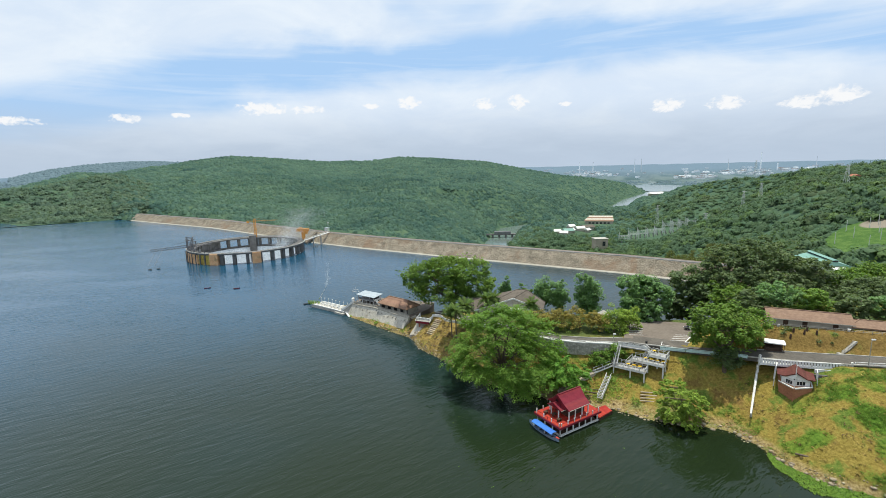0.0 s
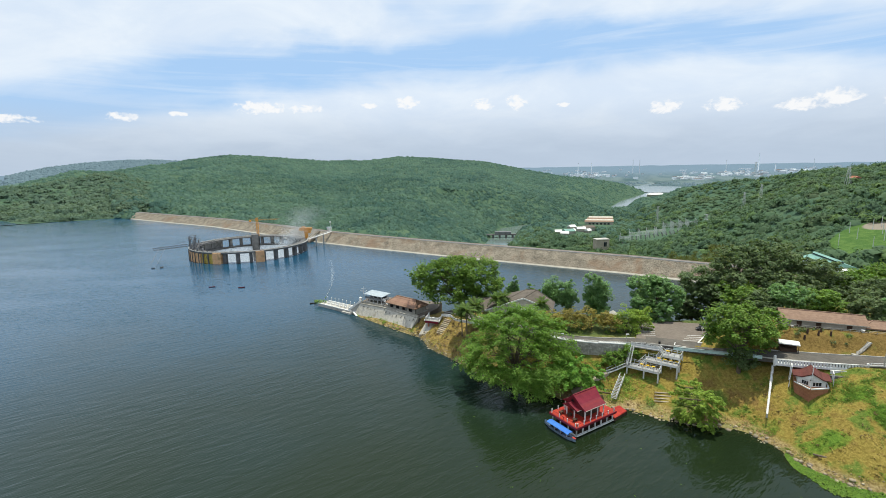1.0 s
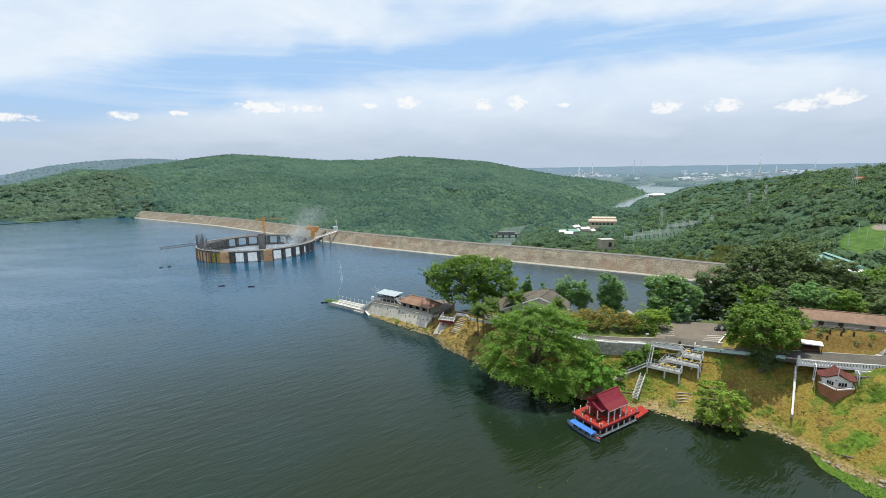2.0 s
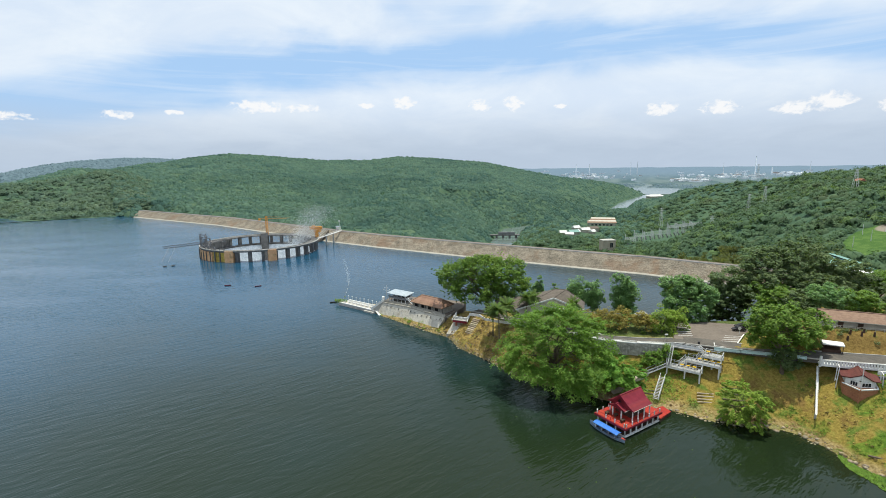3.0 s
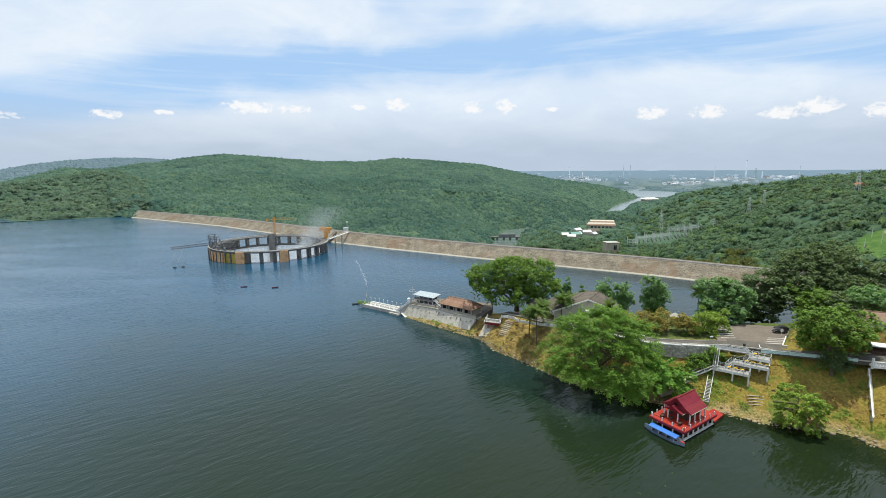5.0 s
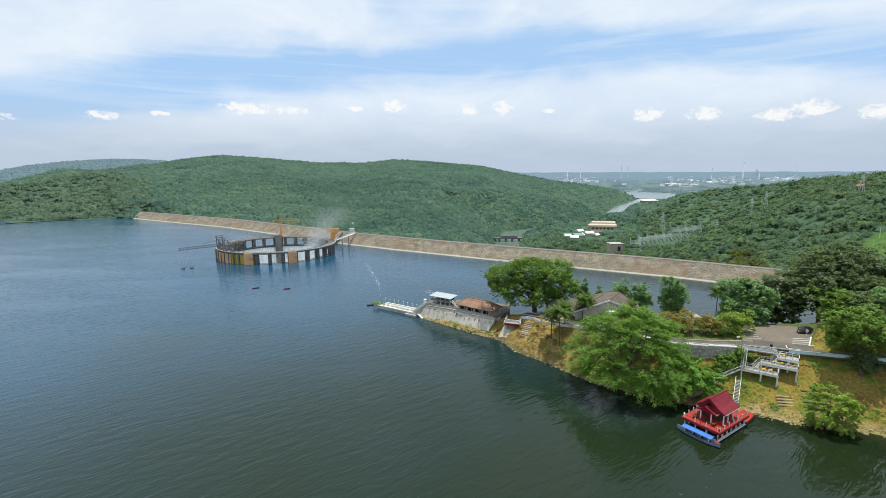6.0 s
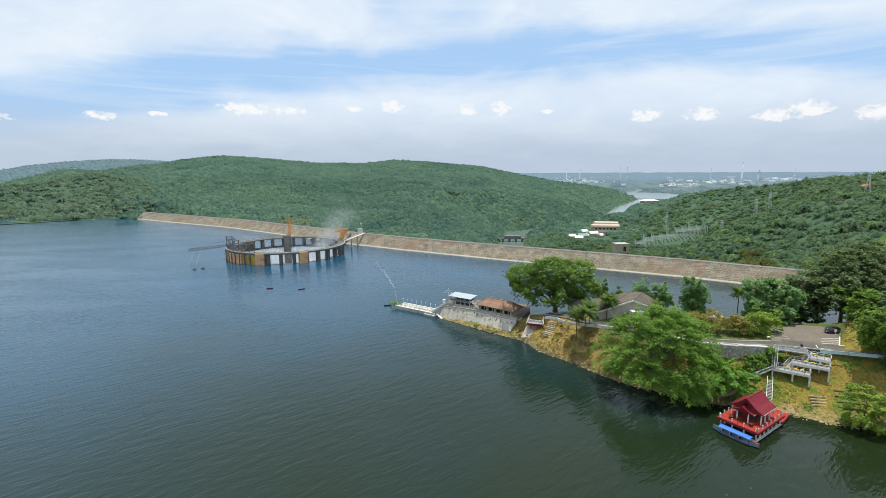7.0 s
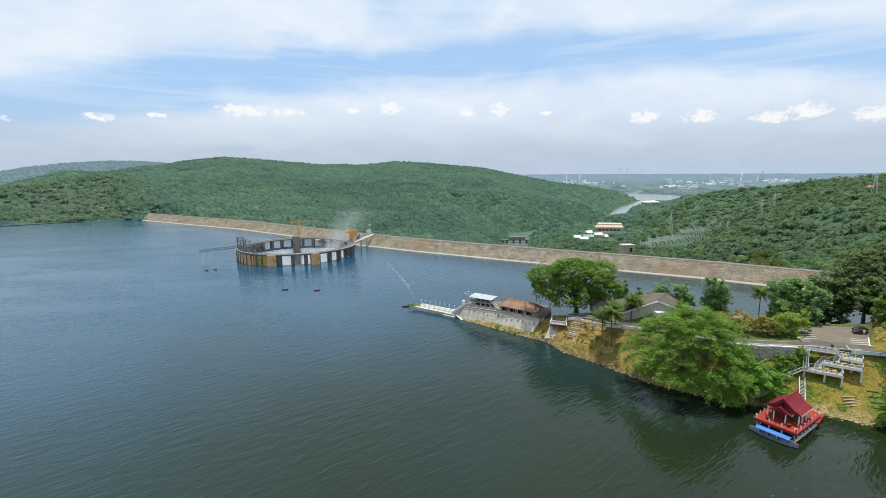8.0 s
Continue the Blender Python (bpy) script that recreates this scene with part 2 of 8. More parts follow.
    bp = n.add("ShaderNodeBump")
    bp.inputs["Distance"].default_value = 0.35
    tree.links.new(n.math("ADD", fine, mid), bp.inputs["Height"])
    tree.links.new(bp.outputs[0], bsdf.inputs["Normal"])
    return m


MAT = {
    "water": water_material(),
    "ground": ground_material(),
    # haze blue is put into the leaf colours; stain patches imitate shaded hollows
    "far_wood": material("hazy_woodland_leaves", (0.048, 0.112, 0.096), (0.116, 0.196, 0.134), 0.030, 0.95, spread=0.12, island=True, stain=(0.026, 0.074, 0.072), stain_scale=0.006, leafy=0.28),
    # paler, bluer greens: the haze over the far shore is part of the colour
    "shore_leaf": material("hazy_shore_leaves", (0.064, 0.120, 0.086), (0.128, 0.186, 0.118), 0.05, 0.9, spread=0.18, island=True, stain=(0.048, 0.096, 0.080), stain_scale=0.02, leafy=0.25),
    "light_wood": material("light_wood_leaves", (0.070, 0.130, 0.050), (0.120, 0.185, 0.068), 0.11, 0.85, spread=0.18, island=True, leafy=0.3),
    "deep_wood": material("dark_wood_leaves", (0.034, 0.075, 0.044), (0.066, 0.118, 0.062), 0.11, 0.85, spread=0.18, island=True, leafy=0.2),
    "bamboo": material("bamboo_leaves", (0.105, 0.125, 0.050), (0.175, 0.190, 0.082), 0.15, 0.8, spread=0.22, island=True, leafy=0.35),
    # grey-blue instead of green: distance haze is painted into these leaves
    "haze_wood": material("haze_blue_trees", (0.095, 0.148, 0.178), (0.115, 0.170, 0.200), 0.05, 0.95, spread=0.04, island=True),
    "mid_wood": material("wood_leaves", (0.046, 0.096, 0.054), (0.094, 0.156, 0.076), 0.11, 0.85, spread=0.18, island=True, stain=(0.090, 0.122, 0.056), stain_scale=0.03, leafy=0.25),
    "leaf_bright": material("rain_tree_leaves", (0.098, 0.202, 0.026), (0.182, 0.308, 0.050), 0.4, 0.6, spread=0.26, island=True, leafy=0.42),
    "leaf_dark": material("dark_leaves", (0.080, 0.130, 0.052), (0.132, 0.185, 0.074), 0.5, 0.6, spread=0.3, island=True, leafy=0.32),
    "leaf_cool": material("cool_green_leaves", (0.110, 0.220, 0.078), (0.195, 0.325, 0.125), 0.5, 0.6, spread=0.3, island=True, leafy=0.36),
    "leaf_fresh": material("fresh_green_leaves", (0.105, 0.24, 0.030), (0.19, 0.36, 0.058), 0.5, 0.6, spread=0.3, island=True, leafy=0.36),
    "leaf_mid": material("green_leaves", (0.088, 0.178, 0.024), (0.170, 0.272, 0.044), 0.5, 0.6, spread=0.34, island=True, leafy=0.34),
    "leaf_weed": material("creeper_leaves", (0.075, 0.155, 0.016), (0.150, 0.255, 0.032), 0.4, 0.75, spread=0.22, island=True, leafy=0.35),
    "leaf_palm": material("palm_leaves", (0.060, 0.110, 0.022), (0.115, 0.180, 0.042), 0.6, 0.85, spread=0.3, leafy=0.3),
    "leaf_brown": material("rusty_leaves", (0.205, 0.185, 0.044), (0.315, 0.265, 0.076), 0.5, 0.7, spread=0.3, island=True, leafy=0.40),
    "leaf_lime": material("lime_leaves", (0.15, 0.25, 0.030), (0.27, 0.37, 0.065), 0.5, 0.7, spread=0.3, island=True, leafy=0.35),
    "bark": material("bark", (0.085, 0.062, 0.045), (0.17, 0.135, 0.10), 2.0, 0.95, bump=0.05),
    "rock": material("riprap", (0.080, 0.070, 0.055), (0.345, 0.300, 0.235), 1.3, 0.95, bump=0.7, bump_scale=1.1, stain=(0.20, 0.13, 0.085), stain_scale=0.05),
    "stone": material("shore_stones", (0.22, 0.18, 0.12), (0.42, 0.36, 0.26), 1.2, 0.95, bump=0.1, spread=0.3, stain=(0.20, 0.13, 0.05), stain_scale=0.3),
    "pale_stone": material("pale_grey_rubble", (0.25, 0.24, 0.205), (0.46, 0.44, 0.385), 1.4, 0.95, bump=0.06, spread=0.2),
    "masonry": material("rough_stone_masonry", (0.42, 0.39, 0.33), (0.62, 0.58, 0.50), 1.4, 0.95, bump=0.06, bump_scale=1.6, stain=(0.30, 0.265, 0.20), stain_scale=0.3),
    "concrete": material("weathered_concrete", (0.34, 0.33, 0.30), (0.50, 0.48, 0.44), 0.6, 0.9, bump=0.03, stain=(0.22, 0.20, 0.17), stain_scale=0.18),
    "dark_concrete": material("wet_concrete", (0.085, 0.083, 0.080), (0.17, 0.165, 0.16), 0.35, 0.8, bump=0.04, stain=(0.035, 0.034, 0.034), stain_scale=0.12),
    "orange_concrete": material("rust_stained_concrete", (0.60, 0.32, 0.16), (0.74, 0.48, 0.27), 0.4, 0.9, bump=0.03, stain=(0.20, 0.13, 0.05), stain_scale=0.3),
    "ochre_panel": material("ochre_streaked_panel", (0.36, 0.26, 0.05), (0.54, 0.40, 0.10), 0.6, 0.85, stain=(0.06, 0.045, 0.03), stain_scale=0.5),
    "foam": material("foaming_water", (0.52, 0.57, 0.61), (0.86, 0.88, 0.90), 0.9, 0.6, bump=0.3),
    "white": material("white_paint", (0.60, 0.60, 0.58), (0.78, 0.78, 0.76), 0.8, 0.6, stain=(0.50, 0.48, 0.43), stain_scale=0.5),
    "asphalt": material("asphalt", (0.075, 0.068, 0.060), (0.125, 0.113, 0.10), 1.5, 0.95, bump=0.01, stain=(0.16, 0.14, 0.12), stain_scale=0.15),
    "lot": material("worn_parking_asphalt", (0.135, 0.112, 0.095), (0.19, 0.16, 0.135), 1.2, 0.95, bump=0.01, stain=(0.10, 0.085, 0.075), stain_scale=0.15),
    "terracotta": material("terracotta_tiles", (0.20, 0.118, 0.080), (0.30, 0.185, 0.13), 1.5, 0.85, bump=0.03, spread=0.16, stain=(0.16, 0.09, 0.065), stain_scale=0.2),
    "old_tile": material("faded_clay_tiles", (0.195, 0.122, 0.085), (0.275, 0.182, 0.13), 1.2, 0.9, bump=0.03, spread=0.05, stain=(0.18, 0.115, 0.09), stain_scale=0.2),
    "grey_tile": material("grey_brown_tiles", (0.088, 0.074, 0.062), (0.145, 0.122, 0.102), 1.2, 0.9, bump=0.03, spread=0.14, stain=(0.08, 0.07, 0.06), stain_scale=0.2),
    "red_roof": material("maroon_roof_sheet", (0.15, 0.012, 0.022), (0.22, 0.022, 0.034), 1.0, 0.55, spread=0.1),
    "red_deck": material("red_deck_paint", (0.30, 0.020, 0.014), (0.43, 0.036, 0.02), 1.2, 0.65, spread=0.08, stain=(0.22, 0.022, 0.016), stain_scale=0.6),
    "dark_wood": material("dark_timber", (0.040, 0.022, 0.015), (0.085, 0.05, 0.034), 2.0, 0.8),
    "brick": material("red_brown_brickwork", (0.30, 0.125, 0.065), (0.42, 0.195, 0.105), 2.0, 0.9, bump=0.02, spread=0.14, stain=(0.20, 0.085, 0.05), stain_scale=0.5),
    "maroon_tile": material("maroon_clay_tiles", (0.085, 0.026, 0.022), (0.14, 0.044, 0.035), 1.5, 0.85, bump=0.03, spread=0.12),
    "blue": material("blue_tarpaulin", (0.03, 0.13, 0.46), (0.05, 0.20, 0.60), 1.0, 0.6),
    "hull_blue": material("faded_blue_hull", (0.10, 0.17, 0.27), (0.22, 0.29, 0.38), 1.0, 0.6, stain=(0.28, 0.22, 0.18), stain_scale=0.8),
    "steel": material("grey_steel", (0.15, 0.15, 0.155), (0.28, 0.28, 0.29), 1.0, 0.6, 0.4, stain=(0.14, 0.09, 0.06), stain_scale=0.4),
    "orange_steel": material("orange_crane_paint", (0.55, 0.22, 0.025), (0.68, 0.31, 0.04), 0.8, 0.6),
    "rail": material("pale_metal_rail", (0.58, 0.58, 0.56), (0.74, 0.74, 0.72), 1.5, 0.55, stain=(0.42, 0.39, 0.34), stain_scale=0.7),
    "teal_rail": material("pale_teal_rail", (0.40, 0.56, 0.55), (0.52, 0.66, 0.64), 1.5, 0.6),
    "grey_deck": material("grey_deck_boards", (0.26, 0.26, 0.26), (0.38, 0.38, 0.37), 1.2, 0.8, spread=0.1),
    "yellow": material("yellow_plastic", (0.58, 0.36, 0.02), (0.72, 0.48, 0.04), 1.0, 0.5),
    "sheet": material("pale_blue_roof_sheet", (0.34, 0.40, 0.45), (0.46, 0.51, 0.55), 0.8, 0.5, spread=0.06),
    "green_sheet": material("green_roof_sheet", (0.13, 0.27, 0.235), (0.20, 0.36, 0.31), 0.4, 0.55, spread=0.08),
    "plaster": material("cream_plaster", (0.33, 0.305, 0.26), (0.46, 0.43, 0.37), 0.8, 0.9, stain=(0.32, 0.29, 0.24), stain_scale=0.4),
    "dark": material("dark_opening", (0.012, 0.012, 0.013), (0.028, 0.028, 0.03), 1.0, 0.5),
    "glass": material("dark_window_glass", (0.02, 0.025, 0.03), (0.035, 0.04, 0.045), 1.0, 0.12),
    "car": material("dark_car_paint", (0.025, 0.022, 0.024), (0.05, 0.045, 0.05), 1.0, 0.3),
    "tyre": material("rubber", (0.012, 0.012, 0.012), (0.025, 0.025, 0.025), 1.0, 0.9),
    "hyacinth": material("water_hyacinth_leaves", (0.08, 0.17, 0.015), (0.16, 0.27, 0.03), 1.2, 0.6, spread=0.3, island=True, leafy=0.15),
    "straw": material("straw_grass", (0.22, 0.16, 0.038), (0.36, 0.275, 0.080), 1.0, 0.9, spread=0.3, island=True),
    "brown_leaf": material("dry_shrub_leaves", (0.10, 0.065, 0.03), (0.17, 0.115, 0.05), 1.0, 0.9, spread=0.3, island=True),
    "river": material("river_water", (0.10, 0.14, 0.13), (0.15, 0.19, 0.175), 0.05, 0.12),
    "town": material("pale_town_walls", (0.70, 0.73, 0.75), (0.85, 0.87, 0.88), 0.05, 0.9, spread=0.25),
    "red_house": material("orange_red_roofs", (0.30, 0.11, 0.075), (0.40, 0.16, 0.11), 0.2, 0.9, spread=0.15),
    "sand": material("bare_yard", (0.34, 0.28, 0.22), (0.46, 0.40, 0.33), 0.2, 0.95),
    "meadow": material("bright_meadow", (0.10, 0.19, 0.03), (0.17, 0.27, 0.055), 0.15, 0.95, bump=0.1, stain=(0.16, 0.19, 0.06), stain_scale=0.05),
    "rope": material("wet_rope", (0.30, 0.32, 0.33), (0.45, 0.47, 0.48), 1.0, 0.7),
}


# ---- shapes ----
class Shape:
    """Corners and faces gathered for one mesh."""

    def __init__(self):
        self.v, self.f = [], []

    def add(self, verts, faces):
        k = len(self.v)
        self.v.extend(verts)
        self.f.extend([tuple(i + k for i in face) for face in faces])
        return self

    def box(self, c, s, rz=0.0, taper=1.0):
        ca, sa = math.cos(radians(rz)), math.sin(radians(rz))
        vs = []
        for dz, k in ((-0.5, 1.0), (0.5, taper)):
            for dx, dy in ((-0.5, -0.5), (0.5, -0.5), (0.5, 0.5), (-0.5, 0.5)):
                a, b = dx * s[0] * k, dy * s[1] * k
                vs.append((c[0] + a * ca - b * sa, c[1] + a * sa + b * ca, c[2] + dz * s[2]))
        return self.add(vs, [(3, 2, 1, 0), (4, 5, 6, 7), (0, 1, 5, 4), (1, 2, 6, 5), (2, 3, 7, 6), (3, 0, 4, 7)])

    def beam(self, p, q, w, h=None):
        """A square bar from p to q, w wide and h high."""
        h = h or w
        p, q = Vector(p), Vector(q)
        d = (q - p).normalized()
        up = Vector((0, 0, 1)) if abs(d.z) < 0.95 else Vector((1, 0, 0))
        a = d.cross(up).normalized()
        b = a.cross(d)
        vs = [tuple(e + a * (sx * w / 2) + b * (sz * h / 2)) for e in (p, q) for sx, sz in ((-1, -1), (1, -1), (1, 1), (-1, 1))]
        return self.add(vs, [(0, 1, 2, 3), (7, 6, 5, 4), (4, 5, 1, 0), (5, 6, 2, 1), (6, 7, 3, 2), (7, 4, 0, 3)])

    def cone(self, p, q, r0, r1, n=8):
        p, q = Vector(p), Vector(q)
        d = (q - p).normalized()
        up = Vector((0, 0, 1)) if abs(d.z) < 0.95 else Vector((1, 0, 0))
        a = d.cross(up).normalized()
        b = a.cross(d)
        vs = [tuple(e + a * (r * math.cos(t)) + b * (r * math.sin(t))) for e, r in ((p, r0), (q, r1)) for t in [2 * math.pi * i / n for i in range(n)]]
        fs = [(i, (i + 1) % n, n + (i + 1) % n, n + i) for i in range(n)]
        return self.add(vs, fs + [tuple(range(n - 1, -1, -1)), tuple(range(n, 2 * n))])

    def prism(self, outline, z0, z1):
        """A flat outline raised from z0 to z1."""
        n = len(outline)
        vs = [(x, y, z0) for x, y in outline] + [(x, y, z1) for x, y in outline]
        fs = [(i, (i + 1) % n, n + (i + 1) % n, n + i) for i in range(n)]
        return self.add(vs, fs + [tuple(range(n - 1, -1, -1)), tuple(range(n, 2 * n))])

    def slab(self, corners, t):
        """A plate of thickness t under the given corners."""
        n = len(corners)
        vs = [tuple(c) for c in corners] + [(c[0], c[1], c[2] - t) for c in corners]
        fs = [tuple(range(n)), tuple(range(2 * n - 1, n - 1, -1))] + [(i, n + i, n + (i + 1) % n, (i + 1) % n) for i in range(n)]
        return self.add(vs, fs)

    def ring(self, r0, r1, z0, z1, a0=0.0, a1=360.0, n=96):
        """A ring, or a piece of one, between two radii and two heights."""
        closed = a1 - a0 >= 359.9
        k = n if closed else n + 1
        vs = []
        for i in range(k):
            t = radians(a0 + (a1 - a0) * i / n)
            for r, z in ((r0, z0), (r1, z0), (r1, z1), (r0, z1)):
                vs.append((r * math.cos(t), r * math.sin(t), z))
        fs = []
        for i in range(n):
            j = (i + 1) % k
            for e in range(4):
                g = (e + 1) % 4
                fs.append((4 * i + e, 4 * j + e, 4 * j + g, 4 * i + g))
        if not closed:
            fs += [(3, 2, 1, 0), (4 * n, 4 * n + 1, 4 * n + 2, 4 * n + 3)]
        return self.add(vs, fs)

    def mesh(self, name):
        me = bpy.data.meshes.new(name)
        me.from_pydata(self.v, [], self.f)
        bm = bmesh.new()
        bm.from_mesh(me)
        bmesh.ops.recalc_face_normals(bm, faces=bm.faces)
        bm.to_mesh(me)
        bm.free()
        return me


def part(name, shape, mat, parent, label=""):
    me = shape.mesh(name) if isinstance(shape, Shape) else shape
    if not me.materials:
        me.materials.append(MAT[mat])
    ob = new(name, me)
    ob.parent = parent
    return tagged(ob, label) if label else ob


def thing(name, m, label, category, group="", kind=""):
    ob = new(name)
    ob.empty_display_size = 0.5
    ob.matrix_world = m
    return tagged(ob, label, category, group, kind)


def solid(name, shape, mat, label, category, group="", kind="", smooth=False):
    me = shape.mesh(name) if isinstance(shape, Shape) else shape
    me.materials.append(MAT[mat])
    if smooth:
        me.polygons.foreach_set("use_smooth", [True] * len(me.polygons))
    return tagged(new(name, me), label, category, group, kind)


def raw_mesh(name, verts, faces):
    """A mesh from numpy arrays; all faces have as many corners as the array is wide."""
    me = bpy.data.meshes.new(name)
    me.vertices.add(len(verts))
    me.vertices.foreach_set("co", np.asarray(verts, dtype=np.float32).ravel())
    k = faces.shape[1]
    me.loops.add(faces.size)
    me.loops.foreach_set("vertex_index", faces.astype(np.int32).ravel())
    me.polygons.add(len(faces))
    me.polygons.foreach_set("loop_start", np.arange(0, faces.size, k, dtype=np.int32))
    me.update(calc_edges=True)
    return me


# ---- the lie of the land ----
FRONT = [(150, 58), (110, 74), (88, 84.3), (82, 87.7), (77.6, 93.2), (75.5, 101.7), (72.4, 108), (55, 113.6), (47, 118.5), (30, 125), (13, 135.3),
         (6, 142), (-1.2, 152.2), (-11.5, 164.5), (-16.4, 176.4), (-21.8, 180.6), (-32.4, 190.2), (-44, 200.8), (-51, 207.2), (-70.5, 222)]
BACK = [(-70.5, 222), (-66, 227), (-45, 220), (-30, 214), (-5, 208), (25, 204), (45, 198), (60, 191), (92, 181), (110, 185), (150, 190), (230, 185), (420, 150)]
DAM = [(-500, 682), (-400, 620), (-306, 563), (-200, 481), (-131, 426), (-77, 390), (-1, 344), (41, 320.5), (106, 283.5), (141, 258.5), (200, 218), (262, 176)]
RIVER = [(40, 640), (78, 803), (112, 950), (300, 1120), (420, 1254), (600, 1625), (800, 1950), (1000, 2270), (1085, 2700), (1290, 3050), (1400, 3560), (1290, 3750)]
TOWER = (-174.4, 377.0)


def reach(px, py, line):
    """Distance to a line of points, and on which side (positive to its left)."""
    best = np.full(np.shape(px), 1e9)
    side = np.zeros(np.shape(px))
    for (ax, ay), (bx, by) in zip(line, line[1:]):
        dx, dy = bx - ax, by - ay
        t = np.clip(((px - ax) * dx + (py - ay) * dy) / (dx * dx + dy * dy), 0, 1)
        d = np.hypot(px - ax - t * dx, py - ay - t * dy)
        s = np.sign(dx * (py - ay) - dy * (px - ax))
        nearer = d < best
        best, side = np.where(nearer, d, best), np.where(nearer, s, side)
    return best, side


def ease(t):
    t = np.clip(t, 0, 1)
    return t * t * (3 - 2 * t)


def wobble(x, y, size, seed):
    """A cheap smooth unevenness between -1 and 1."""
    rng = np.random.RandomState(seed)
    total = np.zeros(np.shape(x))
    for _ in range(7):
        a, p = rng.uniform(0, 2 * np.pi, 2)
        k = rng.uniform(0.7, 1.9) * 2 * np.pi / size
        total = total + np.sin(k * (x * np.cos(a) + y * np.sin(a)) + p)
    return total / 4.2


# by azimuth: distance and height of the skyline's woods, their foot, and the far land
SKY_AZ = [-75, -47, -44.3, -43, -41.4, -39.5, -36.8, -35.2, -34.2, -32, -29.3, -27.1, -25.1, -19.5, -15.3, -9.7, -6.3, -1.1, 4.7, 9.4, 12.9, 17, 20, 22.2, 22.9, 24.3, 26.4, 28, 31.7, 36.3, 40.5, 43.1, 50, 75]
SKY_EL = [-1.3, -1.1, -0.95, -0.95, -0.8, -0.42, 0.1, 0.0, 0.1, 0.9, 1.42, 1.72, 1.88, 1.5, 1.1, 1.05, 1.48, 1.15, 0.62, -0.4, -1.1, -1.6, -2.15, -2.7, -4.0, -3.8, -2.9, -2.2, -1.6, -1.1, -0.7, -0.4, 0.2, 0.2]
SKY_R = [1150, 1150, 1150, 1150, 1150, 1150, 1160, 1180, 1300, 1650, 1800, 1950, 2000, 2000, 2000, 2000, 2000, 2000, 2000, 1950, 1950, 2050, 2150, 2250, 1300, 1250, 1150, 1000, 950, 950, 950, 950, 950, 950]
FOOT_Z = [0, 0, 0, 0, 0, 0, 0, 1, 2, 0, -3, -6, -9, -17, -22, -30, -33, -38, -44, -50, -50, -48, -46, -44, -43, -42, -38, -32, -22, -7, 4, 6, 8, 8]
FAR_EL = [-0.6, -0.2, 0.0, 0.35, 0.66, 0.95, 1.22, 1.33, 1.33, 1.3, 1.0, 0.8, 0.6, 0.35, 0.2, 0.1, 0.0, -0.1, -0.15, -0.22, -0.24, -0.25, -0.25, -0.25, -0.25, -0.25, -0.25, -0.25, -0.25, -0.22, -0.2, -0.2, -0.2, -0.2]
# a second wooded ridge behind the near promontory
RIDGE_AZ, RIDGE_EL = [-48, -44.3, -43, -41.1, -39.3, -36.7, -35.1, -32.9, -30], [-1.9, -1.35, -0.6, -0.05, 0.47, 0.32, 0.55, 0.9, 0.6]


def plain_z(r):
    """The flat plain out to 3.3 km, then the land that lies beyond it, rising to the horizon."""
    el = -2.3 + 2.05 * np.clip((r - 3250) / 1450, 0, 1)
    return np.where(r < 3250, -62.0, 68 + r * np.tan(np.radians(el)))


